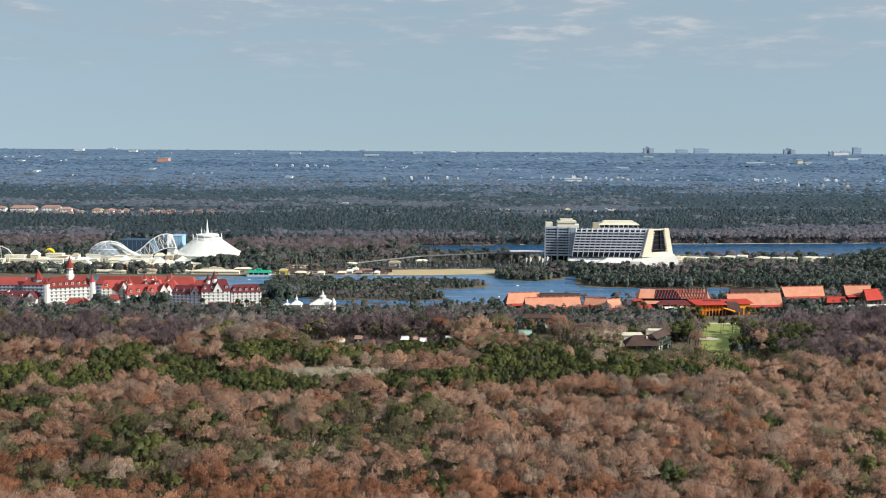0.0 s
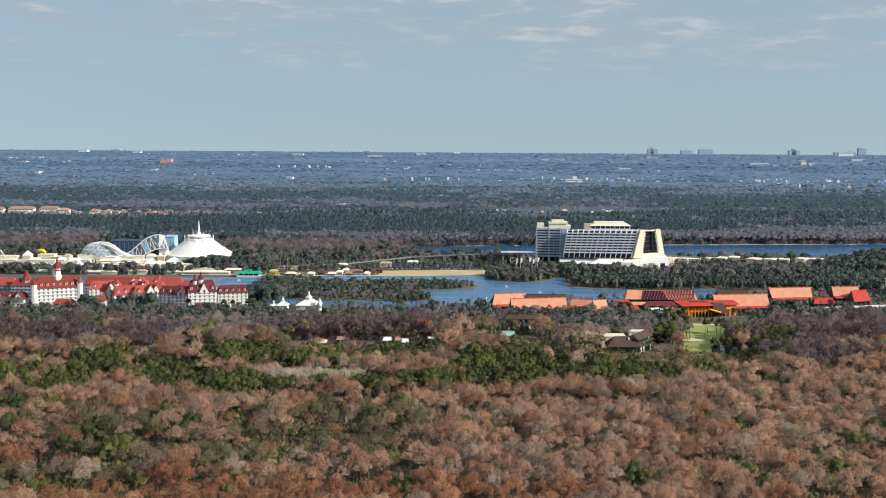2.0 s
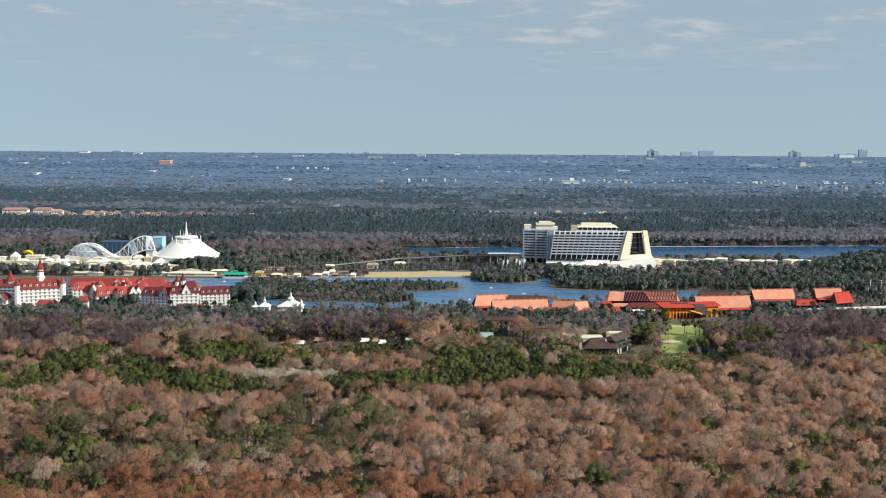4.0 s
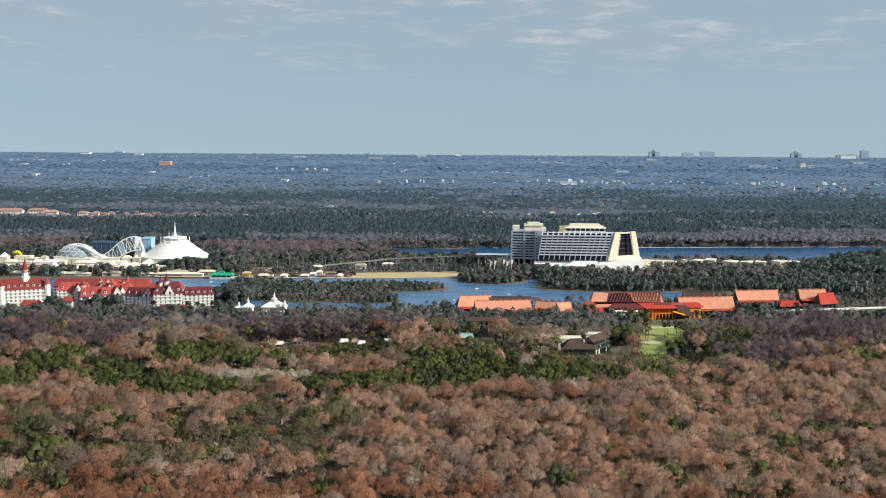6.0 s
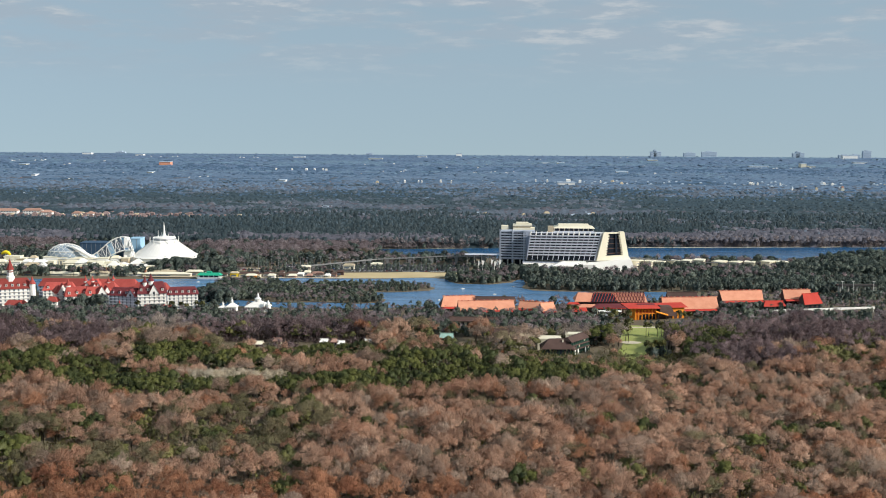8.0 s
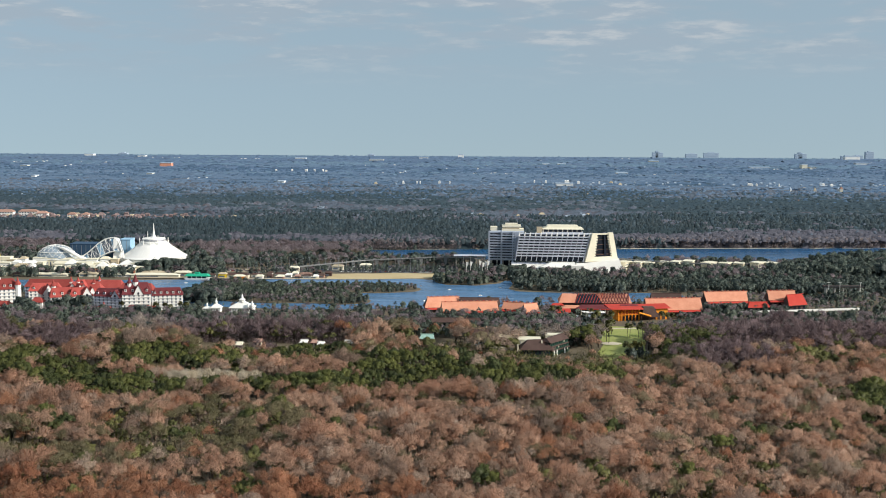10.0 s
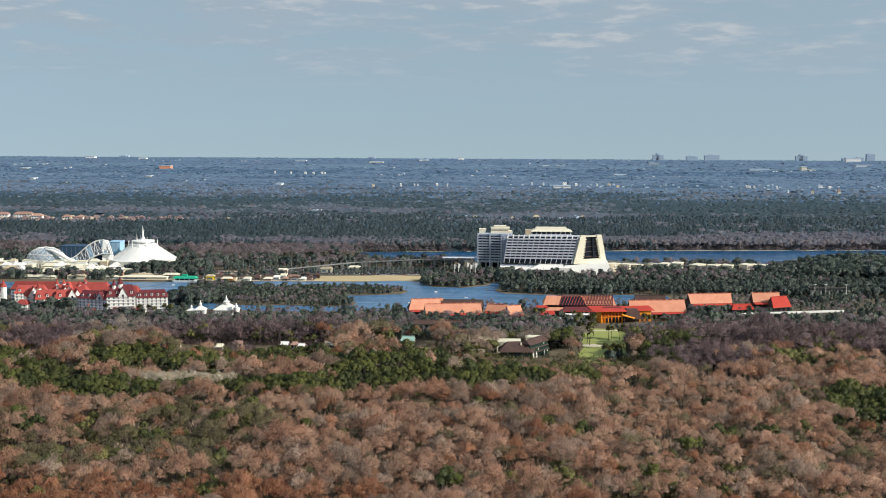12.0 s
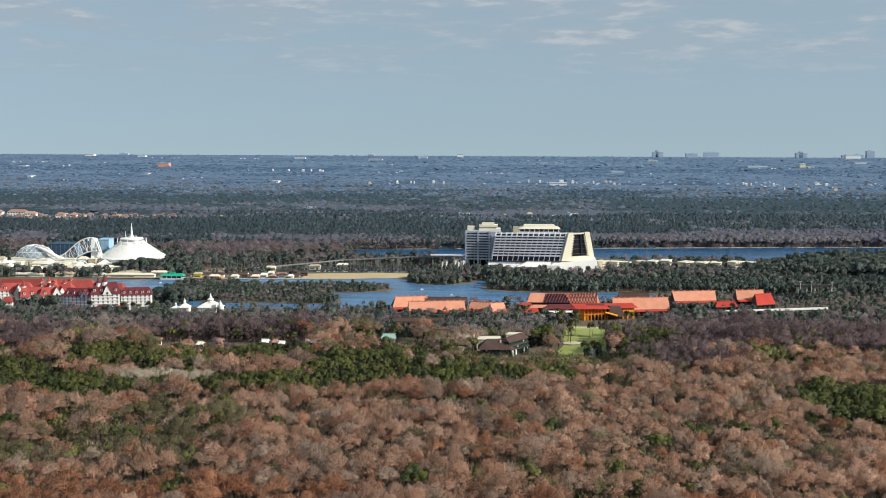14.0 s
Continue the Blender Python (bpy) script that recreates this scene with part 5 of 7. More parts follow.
def wave_canopy():
    """Two curved ribs climb to a crest, laced together with trusses over dark glazing; a white end wall closes the high side."""
    ride = thing("coaster_canopy", "white wave-shaped canopy with a lattice of ribs", "ride canopy", pose(-362, 1425, 0))
    line = [(-34, 13), (-29, 14.5), (-24, 17.5), (-18, 22.5), (-12, 28), (-6, 32.5), (0, 35.8), (6, 37.6), (12, 38), (17, 37.2)]
    upper = [(x, 4.0, z) for x, z in line]
    lower = [(x + 10, -10.0, 4 + (z - 12) * 0.72) for x, z in line]
    for name, points, r in (("crest_beam", upper, 0.85), ("edge_beam", lower, 0.65)):
        part(name, tube(bmesh.new(), points, r, 6), WHITE, ride)
    for i in range(len(line) - 1):
        p, q = [Vector(c) for c in (upper[i], lower[i])]
        p2, q2 = [Vector(c) for c in (upper[i + 1], lower[i + 1])]
        sunk = Vector((0.4, 1.2, -1.2))
        part("truss", tube(bmesh.new(), [p, q], 0.36, 5), WHITE, ride)
        part("truss", tube(bmesh.new(), [q, p2], 0.24, 4), WHITE, ride)
        part("truss", tube(bmesh.new(), [p, q2], 0.24, 4), WHITE, ride)
        down = Vector((0, 0.4, -0.4))
        part("glazing", hull(bmesh.new(), [p + sunk, p2 + sunk, q2 + sunk, q + sunk], [p + sunk + down, p2 + sunk + down, q2 + sunk + down, q + sunk + down]), SKY_BLUE if i % 3 == 1 else PALE_GLASS, ride)
    part("end_wall", hull(bmesh.new(), [(14, -11, -0.3), (30, -9, -0.3), (28, 10, -0.3), (12, 10, -0.3)], [(13, -3, 37.4), (17, -3, 37.2), (17, 8, 37.2), (13, 8, 37.4)]), WHITE, ride, "white solid end wall")
    part("leg", tube(bmesh.new(), [(17, 0, 37), (24, -8, 26), (31, -12, 4)], 0.9, 5), WHITE, ride)
    part("inner_hall", hull(bmesh.new(), [(-16, -6, -0.3), (14, -8, -0.3), (14, 12, -0.3), (-20, 12, -0.3)], [(-10, 4, 16), (10, 2, 26), (10, 10, 26), (-10, 10, 16)]), BLUE_WALL, ride, "dark blue hall under the canopy")
    for ax, ar in ((5, 9.0), (17, 6.0)):
        part("arch", tube(bmesh.new(), [(ax + ar * math.cos(t), -19, 2 + ar * math.sin(t)) for t in np.linspace(0, math.pi, 11)], 0.8, 6), WHITE, ride)
        part("arch_fill", lathe(bmesh.new(), [(ar - 1.5, -16.5), (ar - 1.5, -16)], 20), GLASS, ride).matrix_basis = pose(ax, 0, 2, 90, 0, 0)


wave_canopy()


def glass_shell():
    """A long, low glazed dome under crossing white ribs, running out into a white tail."""
    hall = thing("shell_hall", "rounded glass hall under white ribs", "ride building", pose(-424, 1425, 0))
    prof = [(25.5, 11), (25, 15), (22.5, 19.5), (17.5, 24), (10, 27.6), (1, 29)]
    part("base", lathe(bmesh.new(), [(23, -0.3), (24, 7), (25.6, 11)], 28, squash=0.6), WHITE, hall)
    part("dome", lathe(bmesh.new(), prof, 28, squash=0.6), SHELL_GLASS, hall, "grey-blue glazed dome", smooth=True)
    for k in range(18):
        a = math.pi * 2 * k / 18
        for s in (-1, 1):
            part("rib", tube(bmesh.new(), [((r + 0.3) * math.cos(a + s * 0.20 * i), 0.6 * (r + 0.3) * math.sin(a + s * 0.20 * i), z + 0.3) for i, (r, z) in enumerate(prof)], 0.22, 4), WHITE, hall)
    for r, z in ((25.9, 11.4), (22.8, 19.9)):
        part("ring_rib", tube(bmesh.new(), [(r * math.cos(t), 0.6 * r * math.sin(t), z) for t in np.linspace(-math.pi, math.pi, 25)], 0.5, 5), WHITE, hall)
    part("tail", tube(bmesh.new(), [(4, -9, 27.5), (14, -11, 25), (24, -12, 20), (34, -12, 14.5), (46, -11, 11)], [0.6, 1.8, 2.6, 2.4, 1.2], 8), WHITE, hall, "white swooping tail")
    part("skirt", hull(bmesh.new(), [(8, -16, -0.3), (50, -16, -0.3), (50, 4, -0.3), (8, 6, -0.3)], [(12, -11, 15), (46, -12, 9), (46, 2, 9), (12, 4, 15)]), WHITE, hall)


glass_shell()


def show_building(name, x0, x1, y, d, h, mat, label):
    b = thing(name, label, "building", pose(x0, y, 0))
    w = x1 - x0
    part("wall", box(bmesh.new(), 0, w, 0, d, -0.3, h), mat, b)
    part("parapet", box(bmesh.new(), -0.4, w + 0.4, -0.4, d + 0.4, h, h + 0.9), mat, b)
    for k in range(int(w / 6)):
        part("panel_joint", box(bmesh.new(), 6 * k + 2.8, 6 * k + 3.2, -0.15, -0.01, 0.5, h - 0.3), STEEL, b)


show_building("blue_hall", -420, -378, 1462, 24, 25.0, BLUE_WALL, "plain dark blue hall behind the rides")
show_building("pale_blue_hall", -352, -338, 1456, 20, 32.0, SKY_BLUE, "plain light blue hall behind the rides")


def park_house(x, y, w, d, h, kind, mat):
    """A low building of the park: parapet or pitched roof, door and windows."""
    b = thing("park_building", "low cream or white park building", "building", pose(x, y, 0), group="low buildings of the park")
    part("wall", box(bmesh.new(), 0, w, 0, d, -0.3, h), mat, b)
    if kind == 0:
        part("roof", box(bmesh.new(), -0.4, w + 0.4, -0.4, d + 0.4, h, h + 0.8), CREAM, b)
    elif kind == 1:
        part("roof", hull(bmesh.new(), [(-0.6, -0.6, h), (w + 0.6, -0.6, h), (w + 0.6, d + 0.6, h), (-0.6, d + 0.6, h)], [(w * 0.25, d * 0.48, h + 3), (w * 0.75, d * 0.48, h + 3), (w * 0.75, d * 0.52, h + 3), (w * 0.25, d * 0.52, h + 3)]), (CREAM, TAN_ROOF, WHITE)[int(x) % 3], b)
    else:
        part("roof", hull(bmesh.new(), [(-0.6, -0.6, h), (w + 0.6, -0.6, h), (w + 0.6, d + 0.6, h), (-0.6, d + 0.6, h)], [(w * 0.48, d * 0.48, h + 6), (w * 0.52, d * 0.48, h + 6), (w * 0.52, d * 0.52, h + 6), (w * 0.48, d * 0.52, h + 6)]), WHITE, b, "white tented roof")
    for k in range(max(1, int(w / 4))):
        part("window", box(bmesh.new(), 4 * k + 1.2, 4 * k + 2.8, -0.12, -0.01, h * 0.3, h * 0.7), PALE_GLASS, b)


for i in range(46):
    x = -560 + 262 * (i + 0.6 * rng.random()) / 46
    row = i % 3
    park_house(x, (1396, 1408, 1376)[row] + 4 * rng.random(), 7 + 14 * rng.random(), 8 + 4 * rng.random(), (6.0, 10.0, 4.4)[row] + 3.5 * rng.random(), int(rng.choice([0, 0, 0, 0, 0, 1, 1, 2])), (CREAM, WHITE, TAN_ROOF, WHITE)[int(rng.integers(0, 4))])
for i in range(26):
    x = -412 + 100 * rng.random()
    park_house(x, 1366 + 26 * rng.random(), 4 + 9 * rng.random(), 6 + 4 * rng.random(), 3.5 + 7 * rng.random() * (0.4 + 0.6 * (-392 < x < -335)), int(rng.choice([0, 0, 1])), (CREAM, TAN_ROOF, CREAM, CORAL, WHITE)[int(rng.integers(0, 5))])
for x0, x1, y, h in ((-372, -318, 1374, 5.5), (-318, -262, 1372, 4.0), (-470, -400, 1372, 5.0), (-545, -480, 1380, 5.5)):
    park_house(x0, y, x1 - x0, 9, h, 0, CREAM)

arc = thing("yellow_swing_canopy", "bright yellow curved canopy above the park trees", "canopy", pose(-483, 1376, 0))
part("shade", tube(bmesh.new(), [(5.4 * math.cos(t), 0, 19.5 + 4.4 * math.sin(t)) for t in np.linspace(0.1, 2.7, 9)], [1.2, 1.7, 2.0, 2.1, 2.1, 2.0, 1.8, 1.5, 1.0], 8), YELLOW, arc)
part("mast", lathe(bmesh.new(), [(0.5, -0.3), (0.3, 22)], 8), WHITE, arc)
loop = thing("white_coaster_track", "white curved coaster rail above trees", "ride track", pose(-548, 1395, 0))
part("rail", tube(bmesh.new(), [(-16, 0, 20), (-8, 0, 25.5), (0, 0, 25), (8, 0, 21), (14, 0, 12)], 0.7, 5), WHITE, loop)
for x, z in ((-12, 22.5), (-2, 25), (8, 20.5)):
    part("support", lathe(bmesh.new(), [(0.4, -0.3), (0.3, z)], 6, x, 0), WHITE, loop)

# ---- ferry landing and car park ----


def ferry():
    boat = thing("ferry_boat", "green-canopied ferry boat moored at the landing", "boat", pose(-218, 1328, 0.12))
    part("hull", hull(bmesh.new(), [(-13, -4, -0.3), (13, -4, -0.3), (13, 4, -0.3), (-13, 4, -0.3)], [(-15, -4.6, 2.2), (15, -4.6, 2.2), (15, 4.6, 2.2), (-15, 4.6, 2.2)]), WHITE, boat)
    part("deck", box(bmesh.new(), -11, 11, -3.6, 3.6, 2.2, 4.4), GLASS, boat)
    part("canopy", hull(bmesh.new(), [(-15, -5, 4.6), (15, -5, 4.6), (15, 5, 4.6), (-15, 5, 4.6)], [(-12, -3, 7.0), (12, -3, 7.0), (12, 3, 7.0), (-12, 3, 7.0)]), FERRY, boat, "bright green canopy")
    part("wheelhouse", box(bmesh.new(), -3, 3, -2, 2, 7.0, 9.0), FERRY, boat)
    for x in (-12, -6, 0, 6, 12):
        part("post", box(bmesh.new(), x - 0.2, x + 0.2, -4.4, -4.0, 2.2, 4.6), WHITE, boat)


ferry()


def landing_house(x, y, w, d, h, wall, roof, words):
    b = thing("landing_building", words, "building", pose(x, y, 0), group="low buildings on the lagoon shore")
    part("wall", box(bmesh.new(), 0, w, 0, d, -0.3, h), wall, b)
    part("roof", hull(bmesh.new(), [(-1, -1, h), (w + 1, -1, h), (w + 1, d + 1, h), (-1, d + 1, h)], [(w * 0.15, d * 0.45, h + 2), (w * 0.85, d * 0.45, h + 2), (w * 0.85, d * 0.55, h + 2), (w * 0.15, d * 0.55, h + 2)]), roof, b)
    # grey panel on the solid wall stands in for a shaded open front
    part("opening", box(bmesh.new(), w * 0.08, w * (0.5 + 0.4 * rng.random()), -0.12, -0.01, h * 0.2, h * 0.6), PALE_GLASS, b, "flat panel standing for the shaded open front")


plank_dock = thing("landing_dock", "long pale wooden dock on piles along the shore", "dock", pose(-300, 1332, 0))
part("deck", box(bmesh.new(), 0, 118, 0, 5, 0.9, 1.5), TAN_ROOF, plank_dock)
for k in range(20):
    part("pile", lathe(bmesh.new(), [(0.25, -0.4), (0.25, 0.9)], 6, 3 + 6 * k, 0.6), UMBER, plank_dock)
LANDING = ((-302, 1340, 58, 3.6, CREAM, CREAM), (-294, 1351, 30, 4.6, CREAM, TAN_ROOF), (-252, 1352, 20, 5, TAN_ROOF, CREAM), (-196, 1342, 9, 5, YELLOW, TAN_ROOF), (-186, 1344, 26, 4, CREAM, UMBER),
           (-176, 1336, 12, 3.2, ORANGE, CREAM), (-158, 1352, 12, 3, WHITE, UMBER), (-140, 1364, 5, 3.4, WHITE, UMBER), (-131, 1360, 15, 2.6, WHITE, UMBER), (-110, 1363, 7, 3.8, WHITE, CREAM), (-100, 1360, 13, 3, CREAM, TERRACOTTA),
           (-168, 1378, 16, 4, WHITE, UMBER), (-120, 1402, 12, 5, CREAM, CREAM), (-68, 1418, 14, 5, CREAM, TAN_ROOF), (-86, 1374, 10, 4, UMBER, UMBER), (-70, 1366, 8, 4, UMBER, UMBER), (-34, 1432, 14, 5, CREAM, CREAM))
LANDING += ((-228, 1344, 7, 3.2, UMBER, CREAM), (-208, 1348, 6, 2.6, WHITE, UMBER), (-150, 1340, 8, 2.8, WHITE, CREAM), (-138, 1346, 6, 3.2, UMBER, UMBER), (-126, 1343, 9, 2.4, TERRACOTTA, CREAM), (-116, 1350, 7, 3.4, WHITE, WHITE), (-104, 1345, 6, 2.6, UMBER, TERRACOTTA), (-94, 1349, 9, 3.0, WHITE, UMBER), (-82, 1346, 6, 2.6, CREAM, WHITE), (-76, 1352, 7, 3.2, TERRACOTTA, UMBER))
LANDING += ((-486, 1340, 30, 3.4, CREAM, CREAM), (-448, 1342, 17, 2.8, TAN_ROOF, UMBER), (-424, 1340, 44, 3.0, CREAM, CREAM), (-366, 1341, 22, 4.2, CREAM, TAN_ROOF), (-340, 1344, 36, 3.0, WHITE, CREAM))
for x, y, w, h, wall, roof in LANDING:
    landing_house(x, y, w, 7, h, wall, roof, "low landing building with a shallow pitched roof")
sheet("road_parking", [(-148, 1396), (92, 1402), (92, 1468), (-148, 1462)], 0.08, ASPHALT, "grey asphalt car park behind the shore", "car park")
sheet("road_lot", [(-215, 1396), (-150, 1398), (-150, 1425), (-215, 1420)], 0.08, TAN_ROOF, "pale sandy car park by the park", "car park")
sheet("path_shore", [(-235, 1336), (-60, 1344), (-60, 1348), (-235, 1340)], 0.08, SAND, "pale shore path along the lagoon", "path")


def car_model():
    car = thing("parked_car", "parked car in a row on the asphalt", "car", pose(-1000, -1000, 0), group="cars on the car park")
    part("body", hull(bmesh.new(), [(-2.2, -0.88, 0.3), (2.2, -0.88, 0.3), (2.2, 0.88, 0.3), (-2.2, 0.88, 0.3)], [(-2.2, -0.85, 0.95), (2.1, -0.85, 0.88), (2.1, 0.85, 0.88), (-2.2, 0.85, 0.95)]), CAR_PAINT[0], car)
    part("cabin", hull(bmesh.new(), [(-1.9, -0.82, 0.95), (1.0, -0.82, 0.92), (1.0, 0.82, 0.92), (-1.9, 0.82, 0.95)], [(-1.4, -0.65, 1.5), (0.3, -0.65, 1.5), (0.3, 0.65, 1.5), (-1.4, 0.65, 1.5)]), GLASS, car)
    for x in (-1.35, 1.35):
        for y in (-0.8, 0.8):
            part("wheel", lathe(bmesh.new(), [(0.32, -0.1), (0.32, 0.1)], 10), ASPHALT, car).matrix_basis = pose(x, y, 0.32, 90, 0, 0)
    return car


first_car = car_model()
spots = [(-55 + 3.1 * k, 1402 + 5.5 * r + 0.05 * k) for r in range(2) for k in range(46) if rng.random() < 0.66] + [(-140 + 3.3 * k, 1420 + 15 * r + 0.05 * k) for r in range(3) for k in range(68) if rng.random() < 0.50] + [(-208 + 3.2 * k, 1400 + 6 * r) for r in range(3) for k in range(17) if rng.random() < 0.5]
for i, (x, y) in enumerate(spots):
    m = pose(x, y, 0.09, 0, 0, 90 + rng.normal(0, 2))
    if i:
        car = copy_thing(first_car, m)
    else:
        car = first_car
        car.matrix_basis = m
    shade = CAR_PAINT[int(rng.choice(5, p=[0.5, 0.2, 0.12, 0.08, 0.10]))]
    body = [o for o in car.children if o.name.startswith("body")][0]
    body.data = body.data.copy() if i else body.data
    body.data.materials[0] = shade


# rows of small dark trees between the rows of cars
for r in range(4):
    x = np.arange(-146.0, 92.0, 6.4) + rng.uniform(-1.6, 1.6, 38)
    x = x[rng.random(len(x)) < 0.82]
    middle_wood("car_park", x, 1413.0 + 15 * r + 0.02 * x + rng.uniform(-1.5, 1.5, len(x)), rng.uniform(4.5, 8.0, len(x)), 0.8, "row of small dark trees in the car park")


def flag_pole(x, y, h, cloth):
    pole = thing("flag_pole", "tall white flag pole with a hanging pale flag", "flag pole", pose(x, y, 0), group="flag poles before the tower hotel")
    part("pole", lathe(bmesh.new(), [(0.25, -0.2), (0.12, h)], 6), WHITE, pole)
    part("flag", hull(bmesh.new(), [(0.1, 0, h - 6), (1.2, 0.3, h - 6.4), (1.25, 0.2, h - 6.4), (0.15, -0.1, h - 6)], [(0.1, 0, h - 0.5), (2.8, 0.4, h - 1.6), (2.8, 0.3, h - 1.6), (0.1, -0.1, h - 0.5)]), cloth, pole)


for k, (x, y) in enumerate(((103, 1386), (108, 1385), (119, 1387), (123, 1385), (126, 1387), (129, 1386))):
    flag_pole(x, y, 17 + k % 3, WHITE)


def lamp_post(x, y, h):
    lamp = thing("lamp_post", "tall thin grey lamp post in a car park", "lamp post", pose(x, y, 0), group="lamp posts of the car park")
    part("pole", lathe(bmesh.new(), [(0.22, -0.2), (0.12, h)], 6), STEEL, lamp)
    part("head", box(bmesh.new(), -1.4, 1.4, -0.35, 0.35, h, h + 0.4), STEEL, lamp)


for k in range(30):
    lamp_post(-214 + 9.0 * k + 3 * rng.random(), 1412 + 10 * rng.random(), 13 + 3 * rng.random())

# ---- the white hotel with red roofs ----
WINDOW_MESH = part("window_master", box(bmesh.new(), -0.75, 0.75, -0.14, 0.0, -0.95, 0.95), PALE_GLASS)
DATA_WINDOW = WINDOW_MESH.data
bpy.data.objects.remove(WINDOW_MESH)


def turret(parent, x, y, r, base, eave, tip, wall, roof):
    t = part("turret", lathe(bmesh.new(), [(r, base), (r, eave)], 8, x, y), wall, parent, "round white turret")
    part("turret_roof", lathe(bmesh.new(), [(r + 0.7, eave), (r * 0.55, eave + (tip - eave) * 0.42), (0.12, tip)], 8, x, y), roof, t)


def red_hotel(label, x0, x1, y, d, eave, ridge, floors, dormers=0, gables=(), turrets=(), roof=None, hip=5.0, wall=None, yaw=0.0):
    roof, wall = roof or RED_ROOF, wall or WHITE
    b = thing("resort_building", label, "hotel building", pose(x0, y, 0, 0, 0, yaw), group="buildings of the red-roofed hotel")
    w = x1 - x0
    part("wall", box(bmesh.new(), 0, w, 0, d, -0.4, eave), wall, b)
    part("roof", hull(bmesh.new(), [(-0.8, -0.9, eave), (w + 0.8, -0.9, eave), (w + 0.8, d + 0.9, eave), (-0.8, d + 0.9, eave)],
                      [(hip, d * 0.42, ridge), (w - hip, d * 0.42, ridge), (w - hip, d * 0.58, ridge), (hip, d * 0.58, ridge)]), roof, b)
    step = eave / floors
    n = max(2, int(w / 4.2))
    for f in range(floors):
        part("balcony_rail", box(bmesh.new(), 0.2, w - 0.2, -0.8, -0.02, f * step + 0.2, f * step + 0.95), wall, b)
        for k in range(n):
            piece("window", DATA_WINDOW, b, pose(w * (k + 0.5) / n, -0.01, f * step + 0.58 * step + 0.2))
    slope = (ridge - eave) / (d * 0.42 + 0.9)
    for k in range(dormers):
        x = w * (k + 0.5) / dormers
        yd = d * 0.10
        z = eave + slope * (yd + 0.9)
        dm = part("dormer", box(bmesh.new(), x - 1.1, x + 1.1, yd - 0.6, yd + 3.0, z - 1.0, z + 1.7), wall, b, "white dormer")
        part("dormer_roof", hull(bmesh.new(), [(x - 1.4, yd - 0.8, z + 1.7), (x + 1.4, yd - 0.8, z + 1.7), (x + 1.4, yd + 3.4, z + 1.7), (x - 1.4, yd + 3.4, z + 1.7)],
                                 [(x - 0.1, yd - 0.8, z + 3.0), (x + 0.1, yd - 0.8, z + 3.0), (x + 0.1, yd + 3.4, z + 3.0), (x - 0.1, yd + 3.4, z + 3.0)]), roof, dm)
        part("dormer_window", box(bmesh.new(), x - 0.6, x + 0.6, yd - 0.72, yd - 0.61, z - 0.3, z + 1.2), GLASS, dm)
    for gx, gw, gz in gables:
        g = part("gable", hull(bmesh.new(), [(gx - gw / 2, -1.2, eave - 0.6), (gx + gw / 2, -1.2, eave - 0.6), (gx + gw / 2, d * 0.4, eave - 0.6), (gx - gw / 2, d * 0.4, eave - 0.6)],
                               [(gx - 0.15, -1.2, gz), (gx + 0.15, -1.2, gz), (gx + 0.15, d * 0.4, gz), (gx - 0.15, d * 0.4, gz)]), wall, b, "white pointed gable")
        for s in (-1, 1):
            part("gable_roof", hull(bmesh.new(), [(gx + s * (gw / 2 + 0.8), -1.7, eave - 0.9), (gx, -1.7, gz + 0.1), (gx, d * 0.42, gz + 0.1), (gx + s * (gw / 2 + 0.8), d * 0.42, eave - 0.9)],
                                    [(gx + s * (gw / 2 + 0.8), -1.7, eave - 0.3), (gx, -1.7, gz + 0.7), (gx, d * 0.42, gz + 0.7), (gx + s * (gw / 2 + 0.8), d * 0.42, eave - 0.3)]), roof, g)
        part("gable_window", box(bmesh.new(), gx - 0.9, gx + 0.9, -1.32, -1.21, eave, eave + 2.2), GLASS, g)
    for tx, ty, r, base, te, tip in turrets:
        turret(b, tx, ty, r, base, te, tip, wall, roof)
    return b


red_hotel("tall white hotel block with dark red roof and turrets", -240, -212.2, 1111, 16, 17.0, 28.0, 5, 4, ((16, 10, 26.5),), ((7, 6, 2.2, 20, 28, 34.5), (13, 7, 2.8, 20, 29, 37.0)), DARK_RED, 3.0, None, 14)
red_hotel("long white hotel wing with dark red roof and dormers", -212, -182, 1119, 14, 15.0, 22.0, 5, 5, (), (), DARK_RED, 2.5, None, 14)
# blued wall tone puts shade on this block's turned front
red_hotel("white hotel block with dark red hipped roof", -271, -241, 1117, 14, 14.5, 22.0, 5, 4, ((24, 9, 21),), (), DARK_RED, 2.0, BALCONY, -10)
red_hotel("white hotel range with scarlet roof in half shade", -354, -322, 1158, 13, 12, 19.5, 4, 3, ((26, 9, 20),), (), None, 3.0, None, 12)
red_hotel("white gabled hotel block facing the lagoon", -332, -316, 1134, 16, 13.0, 19.5, 4, 0, ((8, 12, 22),), (), None, 3.0, None, 30)
red_hotel("white hotel block with sunlit red roof", -317, -294, 1122, 13, 11.5, 20.5, 3, 3, (), ((4, 9, 2.4, 16, 22, 29),), None, 2.0, None, 26)
red_hotel("white hotel range with red roof and small turrets", -314, -274, 1150, 14, 14, 21.5, 4, 0, ((10, 11, 22.5), (22, 10, 22)), ((6, 7, 2.0, 16, 23, 28.5), (13, 8, 1.8, 16, 23, 28), (30, 7, 2.0, 16, 22, 27)), None, 4.0)
red_hotel("white hotel block with sunlit roof and pointed gable", -298, -276, 1124, 14, 12.5, 20.5, 4, 2, ((17, 10, 21.5),), (), None, 3.0, None, 22)
